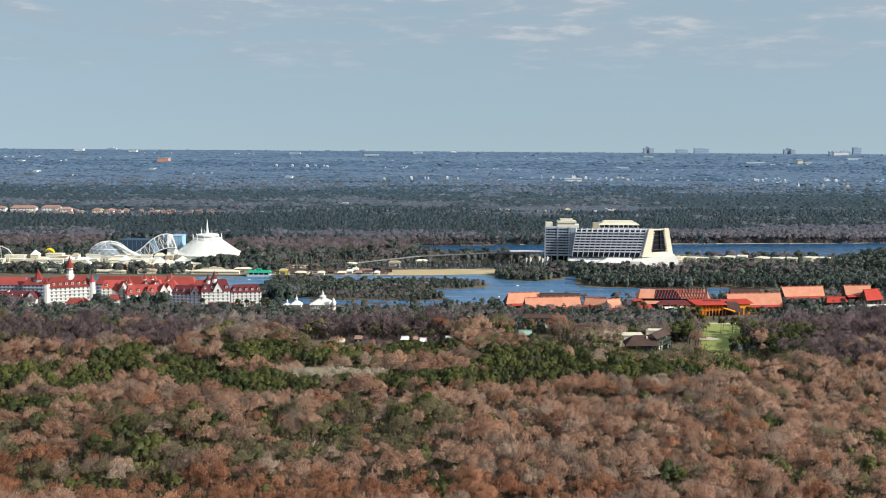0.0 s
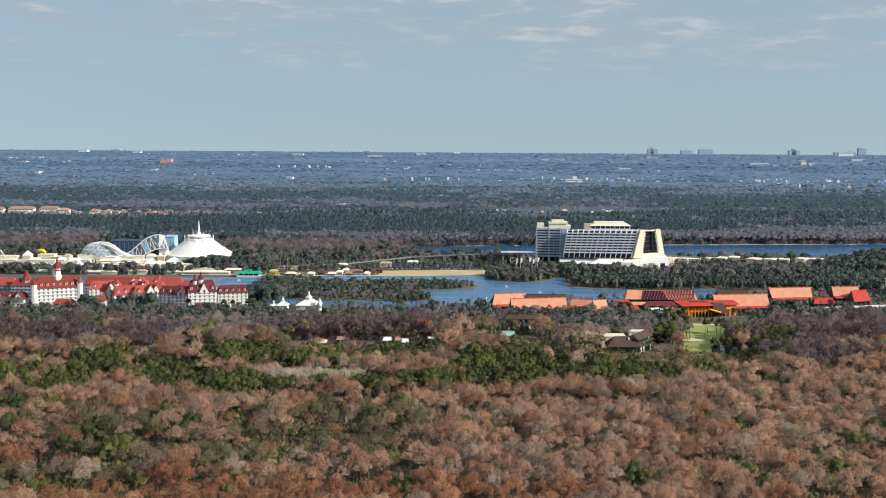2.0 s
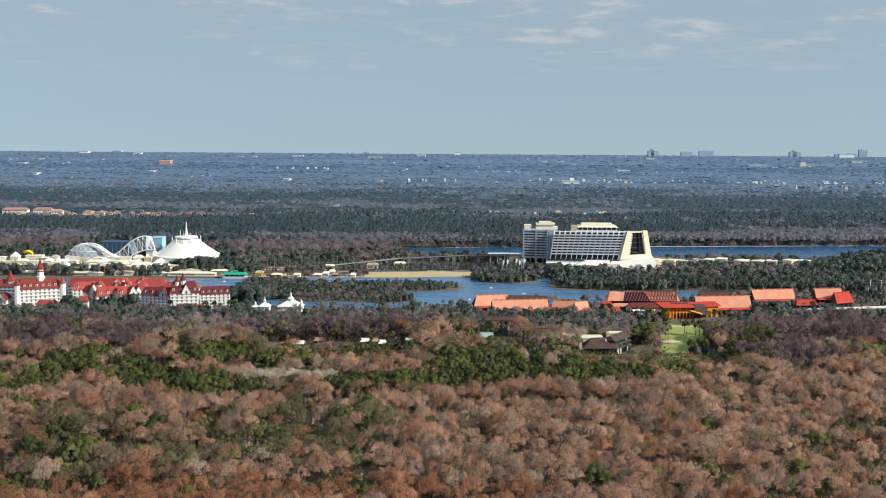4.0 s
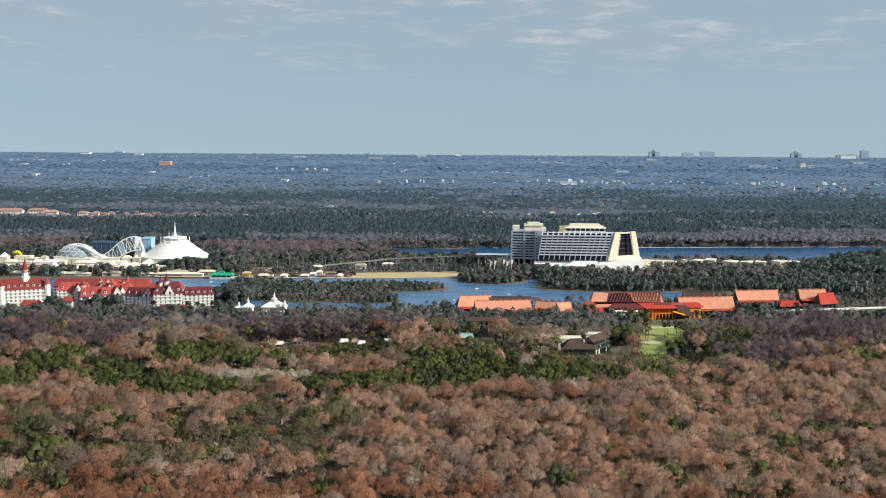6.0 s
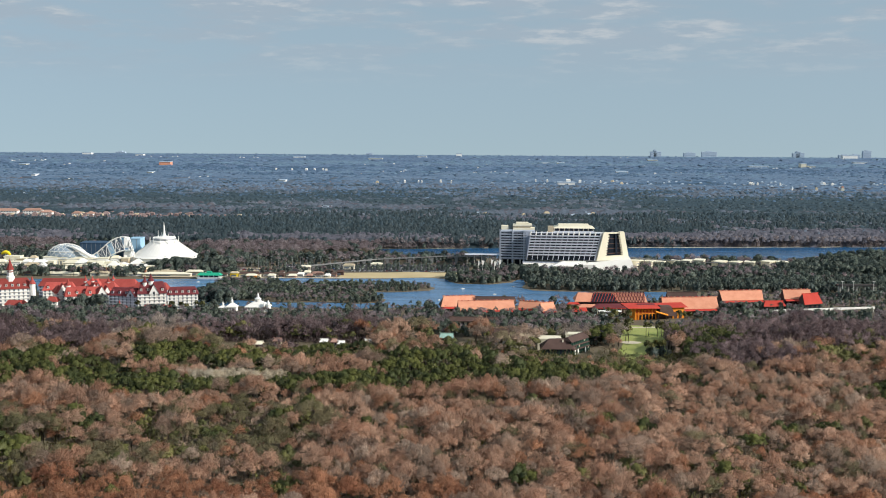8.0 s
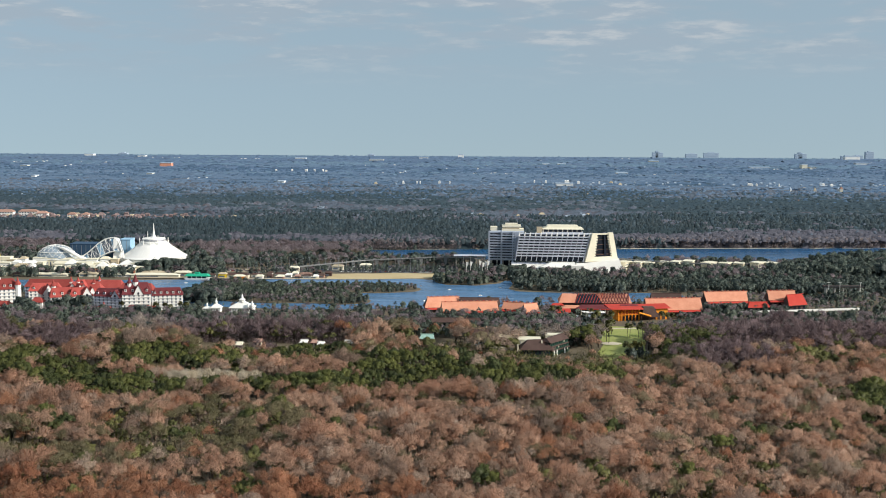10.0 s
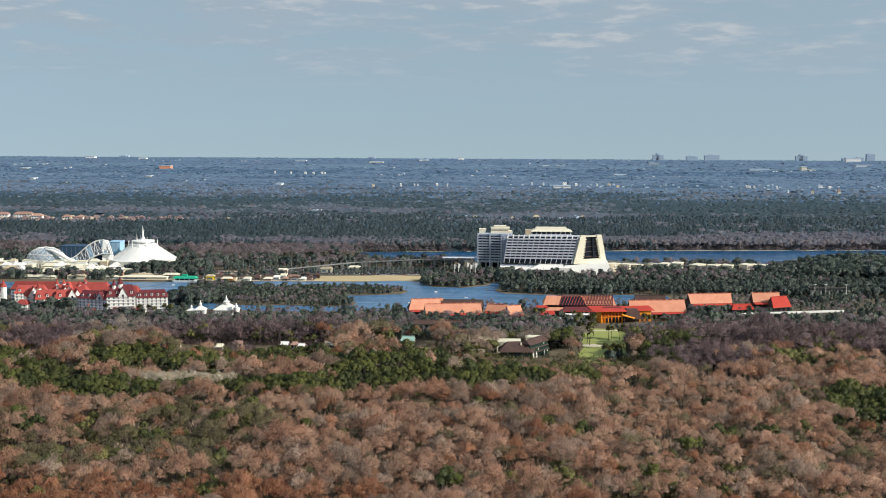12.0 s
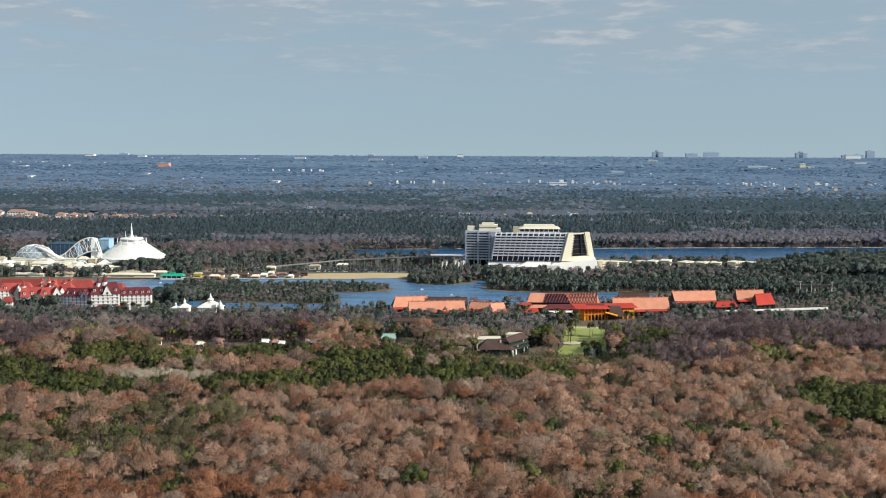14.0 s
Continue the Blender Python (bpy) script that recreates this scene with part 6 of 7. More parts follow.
red_hotel("white main hotel building with scarlet roof and tall lantern turret", -400, -352, 1122, 18, 17.5, 27.5, 5, 8, (), ((2, 1, 3.0, -0.4, 22, 28), (46, 1, 3.0, -0.4, 22, 30)), None, 7.0, None, 22)
tower = thing("lantern_turret", "white octagonal lantern turret with scarlet pointed roof", "turret", pose(-380, 1140, 24))
part("drum", lathe(bmesh.new(), [(4.6, 0), (4.4, 5), (3.4, 6), (3.0, 12.5)], 8), WHITE, tower)
part("louvres", lathe(bmesh.new(), [(3.2, 7.5), (3.15, 11.0)], 8), RED_ROOF, tower)
part("cap", lathe(bmesh.new(), [(4.2, 12.5), (2.2, 17.0), (0.15, 24)], 8), RED_ROOF, tower)
# SHADE_WALL puts shade into the white walls of these back ranges
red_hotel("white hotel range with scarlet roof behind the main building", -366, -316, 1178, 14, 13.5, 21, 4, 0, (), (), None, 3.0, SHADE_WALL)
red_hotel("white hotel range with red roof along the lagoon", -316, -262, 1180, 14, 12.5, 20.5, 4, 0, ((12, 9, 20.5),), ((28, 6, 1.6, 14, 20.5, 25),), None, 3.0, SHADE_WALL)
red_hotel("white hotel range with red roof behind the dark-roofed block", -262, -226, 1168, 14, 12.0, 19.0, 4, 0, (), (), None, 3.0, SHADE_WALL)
red_hotel("white cross wing with a sunlit pointed gable", -300, -285, 1138, 18, 13.0, 19.0, 4, 0, ((7.5, 11, 22.0),), (), None, 2.0, None, 38)
red_hotel("white cross wing with red roof facing the lawn", -284, -270, 1130, 16, 12.0, 18.0, 4, 0, ((7, 10, 20.5),), (), None, 2.0, None, 34)
# shade is put into the wall colour of these two left ranges
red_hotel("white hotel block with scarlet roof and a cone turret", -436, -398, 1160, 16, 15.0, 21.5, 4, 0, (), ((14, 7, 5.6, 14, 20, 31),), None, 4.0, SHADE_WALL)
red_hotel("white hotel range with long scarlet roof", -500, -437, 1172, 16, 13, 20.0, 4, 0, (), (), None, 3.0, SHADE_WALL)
red_hotel("low white hotel range with brown-red roof and white gable", -500, -408, 1120, 14, 8.0, 14.0, 3, 9, ((87, 10, 15),), ((30, 6, 1.4, 10, 15, 18.5), (62, 6, 1.4, 10, 15, 18.5)), DARK_RED, 2.0)
red_hotel("low red-roofed porch building before the main hotel", -374, -354, 1108, 9, 5.0, 9.5, 1, 0, ((16, 6, 8.5),), (), None, 2.0)
red_hotel("small red-roofed pavilion among trees", -338, -326, 1122, 9, 6.5, 11, 2, 0, (), (), None, 3.0)
red_hotel("small red-roofed boathouse below the hotel", -262, -246, 1094, 8, 3.6, 7.5, 1, 0, (), ((8, 3, 1.6, 4, 8, 13),), None, 2.0)
red_hotel("small red-roofed pavilion on the hotel lawn", -232, -222, 1098, 7, 4.6, 8.0, 1, 0, ((5, 5, 8),), (), None, 2.0)
red_hotel("small red-roofed pavilion beside the hotel", -214, -202, 1098, 7, 4.6, 8.0, 1, 0, ((4, 5, 8),), (), None, 2.0)

# ---- white pavilions at the water ----


def white_pavilion(label, x, y, w, d, eave, shoulder, tip, small):
    b = thing("lakeside_pavilion", label, "pavilion", pose(x, y, 0), group="white pavilions at the water")
    part("wall", box(bmesh.new(), 0, w, 0, d, -0.3, eave), WHITE, b)
    part("roof", hull(bmesh.new(), [(-1, -1, eave), (w + 1, -1, eave), (w + 1, d + 1, eave), (-1, d + 1, eave)], [(w * 0.38, d * 0.4, shoulder), (w * 0.62, d * 0.4, shoulder), (w * 0.62, d * 0.6, shoulder), (w * 0.38, d * 0.6, shoulder)]), WHITE, b)
    part("lantern", lathe(bmesh.new(), [(w * 0.12, shoulder - 0.6), (w * 0.12, shoulder + 1.6), (w * 0.16, shoulder + 1.7), (w * 0.06, shoulder + 3.4), (0.1, tip)], 8, w / 2, d / 2), WHITE, b)
    for k in range(int(w / 2.6)):
        part("window", box(bmesh.new(), 2.6 * k + 0.7, 2.6 * k + 1.9, -0.12, -0.01, eave * 0.2, eave * 0.8), STEEL, b)
    for sx, sr, se, st in small:
        part("corner_turret", lathe(bmesh.new(), [(sr, -0.3), (sr, se), (sr + 0.5, se + 0.05), (0.1, st)], 8, sx, -1), WHITE, b)


white_pavilion("white wedding pavilion with a pointed lantern roof", -132, 1112, 24, 12, 4.6, 10.5, 19.0, ((23.5, 2.0, 7.0, 12.5), (19.5, 1.4, 6.0, 10)))
white_pavilion("small white pavilion with a pointed lantern", -151, 1112, 10, 8, 4.4, 8.2, 14.0, ())
white_pavilion("low white annex pavilion", -159, 1114, 7, 6, 3.6, 5.4, 6.2, ())

# ---- the coral-roofed longhouses ----


def longhouse(label, x0, x1, y, eave, ridge, d=13.0, roof=None, flare=None, yaw=0.0, wall=None):
    roof = roof or CORAL
    flare = flare if flare is not None else 0.6 if roof is CORAL else 1.0
    b = thing("longhouse", label, "lodge", pose(x0, y, 0, 0, 0, yaw), group="longhouses of the shore resort")
    w = x1 - x0
    part("wall", box(bmesh.new(), 1.5, w - 1.5, 1.2, d - 1.2, -0.4, eave + 0.4), wall or UMBER, b)
    part("roof", hull(bmesh.new(), [(0, -0.8, eave), (w, -0.8, eave), (w, d + 0.8, eave), (0, d + 0.8, eave)], [(flare, d * 0.47, ridge), (w - flare, d * 0.47, ridge), (w - flare, d * 0.53, ridge), (flare, d * 0.53, ridge)]), roof, b)
    for end, out in ((0.0, -1), (w, 1)):
        top = flare if out < 0 else w - flare
        part("gable", hull(bmesh.new(), [(end + out * 0.05, 0.2, eave + 0.1), (end + out * 0.25, 0.2, eave + 0.1), (end + out * 0.25, d - 0.2, eave + 0.1), (end + out * 0.05, d - 0.2, eave + 0.1)],
                           [(top + out * 0.05, d * 0.48, ridge - 0.7), (top + out * 0.25, d * 0.48, ridge - 0.7), (top + out * 0.25, d * 0.52, ridge - 0.7), (top + out * 0.05, d * 0.52, ridge - 0.7)]), UMBER, b, "dark timber gable" if out < 0 else "")
    part("ridge_cap", box(bmesh.new(), flare - 1.2, w - flare + 1.2, d * 0.46, d * 0.54, ridge + 0.004, ridge + 0.5), roof, b)
    if roof is CORAL:
        part("porch_roof", hull(bmesh.new(), [(0.8, -3.2, eave - 1.7), (w - 0.8, -3.2, eave - 1.7), (w - 0.8, -0.5, eave - 0.6), (0.8, -0.5, eave - 0.6)], [(0.8, -3.2, eave - 1.5), (w - 0.8, -3.2, eave - 1.5), (w - 0.8, -0.9, eave - 0.1), (0.8, -0.9, eave - 0.1)]), CORAL_RED, b)
        for k in range(int((w - 2 * flare) / 3.2)):
            part("ridge_knob", box(bmesh.new(), flare + 3.2 * k, flare + 3.2 * k + 1.1, d * 0.44, d * 0.56, ridge + 0.5, ridge + 1.15), CORAL_RED if k % 2 else CORAL, b)
    part("eave_board", box(bmesh.new(), 0.2, w - 0.2, -0.95, -0.82, eave - 0.5, eave + 0.1), UMBER, b)
    n = max(2, int(w / 5))
    for k in range(n):
        part("balcony_opening", box(bmesh.new(), w * (k + 0.25) / n, w * (k + 0.75) / n, 1.0, 1.18, eave * 0.35, eave * 0.85), GLASS, b)
    return b


longhouse("coral-shingled longhouse beside the lagoon", 64, 104, 1122, 5.0, 14.6, flare=4.0, yaw=12)
longhouse("long coral-shingled longhouse near the water", 82, 139, 1098, 5.6, 14.0, yaw=9)
longhouse("dark ridge roof behind the longhouses", 98, 140, 1128, 8.0, 14.0, 10, UMBER)
longhouse("coral-shingled longhouse end block", 141, 163, 1112, 6.4, 12.6, yaw=-16)
longhouse("small coral-shingled lodge beside bare trees", 164, 180, 1098, 5.6, 13.2, 10, yaw=24)
longhouse("coral-shingled lodge at the lagoon's end", 284, 342, 1108, 7.0, 17.6, yaw=9)
longhouse("dark-shingled lodge behind a coral roof", 292, 324, 1132, 12.0, 19.6, 12, UMBER)
longhouse("coral-shingled lodge among tall trees", 349, 393, 1138, 11.4, 20.2, flare=-0.8, yaw=10)
longhouse("dark lean-to roof beside a lodge", 334, 352, 1140, 10.0, 14.8, 10, UMBER)
longhouse("coral-shingled lodge with a low wing", 412, 442, 1140, 13.2, 21.6, yaw=8)
longhouse("scarlet-roofed lodge wing among trees", 430, 453, 1132, 9.0, 19.0, 12, CORAL_RED, 2.0, 24)
longhouse("low scarlet-roofed lodge behind trees", 388, 412, 1127, 7.6, 12.4, 10, CORAL_RED, 3.0, 6)


def great_house():
    b = thing("great_house", "ceremonial lodge with coral roof, dark glazing and crossed rafters", "lodge", pose(200, 1140, 0))
    part("wall", box(bmesh.new(), 2, 72, 2, 22, -0.4, 8.8), UMBER, b)
    part("roof", hull(bmesh.new(), [(0, -1, 8.6), (74, -1, 8.8), (74, 23, 8.8), (0, 23, 8.6)], [(4, 10.5, 16.2), (71.5, 10.5, 16.9), (71.5, 12.5, 16.9), (4, 12.5, 16.2)]), CORAL, b)
    part("roof_glazing", hull(bmesh.new(), [(16, -1.3, 8.7), (44, -1.3, 8.7), (44, -0.4, 8.7), (16, -0.4, 8.7)], [(19.5, 9.6, 16.0), (39, 9.6, 16.2), (39, 10.6, 16.2), (19.5, 10.6, 16.0)]), GLASS, b, "dark glazed roof panel")
    for k in range(19):
        x = 16 + 3.0 * k
        left = x < 42
        for lean in (5.0,) if left else (4.2, -3.4):
            top = min(max(x + lean, 18), 71.4)
            wide = 0.4 if left else 0.55
            part("rafter", hull(bmesh.new(), [(x, -1.9, 8.5), (x + wide, -1.9, 8.5), (x + wide, -1.35, 8.5), (x, -1.35, 8.5)], [(top, 9.0, 16.9), (top + wide, 9.0, 16.9), (top + wide, 9.7, 16.9), (top, 9.7, 16.9)]), CORAL_RED if left else DARK_RED, b)
        part("rafter_tip", box(bmesh.new(), x + 0.6, x + 1.9, 9.72, 12.0, 16.94, 17.9), UMBER, b)
    for x0, x1 in ((-8, 5), (66, 79)):
        part("skirt_roof", hull(bmesh.new(), [(x0, -5, 6.6), (x1, -5, 6.6), (x1, -0.6, 6.6), (x0, -0.6, 6.6)], [(x0 + 2, -2.6, 8.5), (x1 - 2, -2.6, 8.5), (x1 - 2, -1.95, 8.5), (x0 + 2, -1.95, 8.5)]), CORAL_RED, b, "low scarlet skirt roof")
    part("porch_roof", hull(bmesh.new(), [(2, -14, 5.2), (26, -14, 5.2), (26, -5.2, 5.8), (2, -5.2, 5.8)], [(6, -11, 7.2), (20, -11, 7.2), (20, -6, 7.2), (6, -6, 7.2)]), CORAL, b, "pale coral porch roof")
    part("entrance_roof", hull(bmesh.new(), [(16, -20, 5.6), (50, -20, 5.6), (50, -5.2, 5.8), (16, -5.2, 5.8)], [(22, -15, 7.9), (46, -15, 8.2), (46, -6, 8.2), (22, -6, 7.9)]), DARK_RED, b, "long dark red entrance roof")
    part("side_roof", hull(bmesh.new(), [(-5, -24, 2.4), (11, -24, 2.4), (11, -14.2, 4.0), (-5, -14.2, 4.0)], [(-4, -18, 5.2), (10, -18, 5.2), (10, -15, 5.4), (-4, -15, 5.4)]), CORAL_RED, b, "low scarlet side roof")
    part("porch", box(bmesh.new(), -3, 48, -13.5, -2, -0.4, 5.1), UMBER, b)
    part("side_porch", box(bmesh.new(), -3, 10, -22, -14, -0.4, 2.3), UMBER, b)
    part("fascia", box(bmesh.new(), 16.5, 49.5, -20.3, -20.02, 5.2, 5.9), CORAL_RED, b)
    for k in range(9):
        part("post", box(bmesh.new(), 17 + 4.0 * k, 17.5 + 4.0 * k, -19.6, -19.1, -0.4, 5.55), CREAM if k % 2 else UMBER, b)

great_house()


for x0, x1, y, top in ((221, 244, 1106, 5.0), (226, 240, 1097, 3.2), (206, 216, 1090, 3.6)):
    longhouse("low white service shed before the ceremonial lodge", x0, x1, y, top - 1.0, top, 7, WHITE, 0.6, 4, WHITE)


def gate_pavilion():
    b = thing("gate_pavilion", "orange latticed pavilion with flat scarlet roof and dark gable", "pavilion", pose(247, 1084, 0, 0, 0, 14))
    part("wall", box(bmesh.new(), 7, 30, 2, 16, -0.4, 11.2), ORANGE, b)
    part("dark_wall", box(bmesh.new(), 30, 47, 3, 16, -0.4, 11.0), UMBER, b)
    part("end_wall", box(bmesh.new(), 47, 59, 2, 16, -0.4, 11.0), ORANGE, b)
    part("roof", hull(bmesh.new(), [(-1, -2.5, 12.2), (32, -2.5, 11.2), (32, 18, 11.2), (-1, 18, 12.2)], [(-3, -1.5, 13.4), (32, -1.5, 12.4), (32, 14, 14.0), (-3, 14, 15.2)]), CORAL_RED, b)
    part("end_roof", hull(bmesh.new(), [(32.02, 0, 11.2), (62, 0, 11.0), (62, 18, 11.0), (32.02, 18, 11.2)], [(32.02, 1, 12.2), (61, 1, 12.0), (61, 14, 13.8), (32.02, 14, 14.0)]), CORAL_RED, b)
    part("roof_vent", hull(bmesh.new(), [(12, 6, 13.0), (30, 6, 12.6), (30, 10, 13.2), (12, 10, 13.6)], [(12, 8, 15.0), (30, 8, 14.6), (30, 9, 14.6), (12, 9, 15.0)]), DARK_RED, b)
    for k in range(7):
        x = 7.2 + 3.5 * k
        part("post", box(bmesh.new(), x, x + 0.8, 1.0, 1.96, -0.4, 11.1), ORANGE, b)
        if k < 6:
            for low, high in ((6.4, 10.8), (10.8, 6.4)):
                part("lattice_brace", hull(bmesh.new(), [(x + 0.8, 1.2, low - 0.3), (x + 3.5, 1.2, high - 0.3), (x + 3.5, 1.8, high - 0.3), (x + 0.8, 1.8, low - 0.3)], [(x + 0.8, 1.2, low + 0.3), (x + 3.5, 1.2, high + 0.3), (x + 3.5, 1.8, high + 0.3), (x + 0.8, 1.8, low + 0.3)]), CORAL_RED, b)
    part("lattice_rail", box(bmesh.new(), 7.0, 30, 0.7, 0.98, 5.6, 6.3), ORANGE, b)
    # dark panels on the solid walls stand in for the shade in openings
    for x, w, top in ((12.2, 2.0, 4.4), (15.4, 3.0, 5.5), (19.2, 2.8, 5.5), (22.8, 2.8, 5.5), (26.2, 2.8, 5.5)):
        part("opening", box(bmesh.new(), x, x + w, 1.5, 1.98, 0.2, top), GLASS, b)
    for x in (48.5, 53.5):
        part("opening", box(bmesh.new(), x, x + 3.0, 1.7, 1.98, 0.2, 6.5), UMBER, b)
    part("porch_gable", hull(bmesh.new(), [(31, -3, 3.4), (48, -3, 3.4), (48, 4, 3.4), (31, 4, 3.4)], [(32.5, -1.0, 13.2), (44, -1.0, 12.6), (44, 4, 13.2), (32.5, 4, 13.8)]), UMBER, b, "dark pointed porch roof")
    part("canopy", hull(bmesh.new(), [(26, -5.5, 8.2), (38, -7.5, 4.6), (40, -3.2, 4.6), (28, -3.2, 8.2)], [(26, -5.5, 8.8), (38, -7.5, 5.2), (40, -3.2, 5.4), (28, -3.2, 9.0)]), ORANGE, b, "tilted orange canopy")
    for x in (28.5, 37):
        part("canopy_post", box(bmesh.new(), x, x + 0.5, -5.2, -4.7, -0.4, 4.7 if x > 30 else 7.6), UMBER, b)

gate_pavilion()

# ---- the golf clubhouse and small roofs in the woods ----


def clubhouse():
    b = thing("clubhouse", "dark brown shingled lodge with dark green galleries", "lodge", pose(156, 920, 0))
    part("wall", box(bmesh.new(), -2, 22, 2, 16, -0.4, 6.2), GREEN_WOOD, b)
    part("roof", hull(bmesh.new(), [(-4, 0, 5.8), (24.5, 1, 5.8), (29, 17, 6.4), (-4, 17, 6.4)], [(3.5, 8.5, 12.9), (18, 10, 13.2), (18, 12, 13.2), (3.5, 10.5, 12.9)]), UMBER, b, "dark brown hipped shingle roof")
    for k in range(7):
        part("window", box(bmesh.new(), -1 + 3.3 * k, 1.2 + 3.3 * k, 1.8, 1.98, 1.6, 5.0), GLASS, b)
    part("roof_vent", box(bmesh.new(), 14.4, 15.6, 6.6, 7.8, 10.6, 12.6), CREAM, b)
    # the gallery wing runs back at a slant, each storey under its own shingled skirt
    ca, sa = math.cos(math.radians(54)), math.sin(math.radians(54))

    def slant(u, v, z):
        return (23 + ca * u - sa * v, 4 + sa * u + ca * v, z)

    def block(u0, u1, v0, v1, z0, z1, inset=0.0):
        low = [slant(u0, v0, z0), slant(u1, v0, z0), slant(u1, v1, z0), slant(u0, v1, z0)]
        return hull(bmesh.new(), low, [slant(u0 + inset, v0 + inset, z1), slant(u1 - inset, v0 + inset, z1), slant(u1 - inset, v1, z1), slant(u0 + inset, v1, z1)])

    for f in range(3):
        z = 1.6 + 3.3 * f
        part("storey", block(0.5, 27, 0.8 * f, 11.5, z - 2.0 if f == 0 else z, z + 2.7), GREEN_WOOD, b)
        part("skirt_roof", block(-0.4, 27.8, 0.8 * f - 1.3, 11.5, z + 2.71, z + 3.29, 0.6), UMBER, b)
        part("gallery_rail", block(0.5, 27, 0.8 * f - 1.0, 0.8 * f - 0.85, z + 0.1, z + 0.9), GREEN_WOOD, b)
        for k in range(9):
            part("gallery_post", block(0.6 + 3.2 * k, 0.9 + 3.2 * k, 0.8 * f - 1.0, 0.8 * f - 0.7, z - 2.0 if f == 0 else z, z + 2.72), GREEN_WOOD, b)
        for k in range(8):
            part("window", block(1.6 + 3.2 * k, 3.0 + 3.2 * k, 0.8 * f - 0.12, 0.8 * f - 0.01, z + 0.3, z + 2.3), CREAM if (f + 2 * k) % 7 == 0 else GLASS, b)
    part("wing_roof", hull(bmesh.new(), [slant(-1, 0.6, 11.5), slant(28, 0.6, 11.5), slant(28, 12.5, 11.5), slant(-1, 12.5, 11.5)], [slant(1, 5.5, 14.2), slant(26, 5.5, 14.9), slant(26, 7.5, 14.9), slant(1, 7.5, 14.2)]), UMBER, b)
    for u in (1.5, 6.0, 18.0):
        part("arch", block(u, u + 1.8, -1.5, -1.02, -0.4, 4.6, 0.3), WHITE, b, "white arched entrance")

clubhouse()
show_building("lodge_block", 151, 171, 944, 13, 9.2, CREAM, "low lodge block with pale flat roof")
show_building("lodge_block", 176, 190, 957, 8, 11.0, CREAM, "low cream lodge block behind the clubhouse")
longhouse("lodge with pale tan roof in the woods", 126, 150, 946, 9.4, 12.6, 11, TAN_ROOF, 2.0, 0, CREAM)
longhouse("teal-roofed shelter in the woods", 66, 80, 974, 3.4, 6.6, 10, TEAL, 2.0, 0, WHITE)
longhouse("small white house with dark brown roof", 113, 128, 956, 9.4, 14.6, 9, UMBER, 2.0, 0, WHITE)
longhouse("small white annex with dark roof", 126, 136, 958, 8.4, 12.0, 7, UMBER, 1.0, 0, WHITE)
longhouse("long dark shelter roof above the shrubs", 74, 120, 1024, 9.4, 12.2, 9, UMBER, 1.0, 0, CREAM)
for x0, x1, y, h, roof in ((-89, -82, 938, 5.6, CREAM), (-76, -68, 950, 6.0, TERRACOTTA), (-36, -28, 950, 5.6, WHITE), (-26, -20, 948, 6.2, TERRACOTTA), (-20, -13, 944, 5.4, WHITE), (-128, -121, 948, 6.4, TERRACOTTA), (2, 10, 952, 5.6, WHITE)):
    longhouse("cabin with a low roof peeping out of the woods", x0, x1, y, h - 2.0, h, 8, roof, 1.5, 0, CREAM)

wall_road = thing("causeway_wall", "long pale concrete road wall behind bare trees", "road wall", pose(373, 1111, 0, 0, 0, 12.8))
part("wall", box(bmesh.new(), 0, 134, 0, 1.2, 4.2, 5.8), WHITE, wall_road)
for k in range(12):
    part("pier", box(bmesh.new(), 12 * k + 0.2, 12 * k + 1.2, 0.1, 1.1, -0.3, 4.2), CONCRETE, wall_road)
part("rail", box(bmesh.new(), 0, 134, 0.2, 1.0, 5.8, 6.3), WHITE, wall_road)


def palm_shape():
    """A palm: a thin bent trunk and a round head of drooping fronds."""
    s = Shape()
    s.wood((0, 0, -0.3), (0.3, 0, 5), 0.26, 0.2)
    s.wood((0.3, 0, 5), (0.4, 0.1, 9.6), 0.2, 0.17)
    k = 72
    a, tilt = rng.uniform(0, 2 * np.pi, k), rng.uniform(-0.6, 1.2, k)
    d = np.stack([np.cos(a) * np.cos(tilt), np.sin(a) * np.cos(tilt), np.sin(tilt)], 1)
    s.crown(sprays((0.4, 0.1, 9.9) + d * 1.4, -d + rng.normal(size=(k, 3)) * 0.2, np.full(k, 3.0), np.full(k, 1.1), d + (0, 0, 0.4)))
    return s.done()


PALMS = []
for v, f, m, n in [palm_shape() for _ in range(4)]:
    w, c = f[m == 0], f[m == 1]
    low = c.min()
    PALMS.append((mesh_of("palm_trunk", v[:low], w, np.zeros(len(w)), n[:low], [BARK]), mesh_of("palm_head", v[low:], c - low, np.zeros(len(c)), n[low:], [TWIG_ONE["oak"]])))
palm_spots = [(231, 985), (233, 982), (252, 1006), (255, 1010), (262, 1004), (266, 1006), (269, 1002), (228, 1020), (278, 985)] + [(226 + 5 * k + 3 * rng.random(), 1056 + 6 * rng.random()) for k in range(4)] + [(292 + 5 * k, 1058 + 6 * rng.random()) for k in range(3)] + [(240 + 3.5 * k, 918 + 8 * rng.random()) for k in range(5)] + [(236, 1010), (240, 1022), (-200, 1092), (-192, 1096), (-186, 1090), (-236, 1096), (-276, 1100), (-300, 1112), (-344, 1110), (-178, 1100), (-172, 1098), (196, 1085), (228, 1090), (190, 1092)]
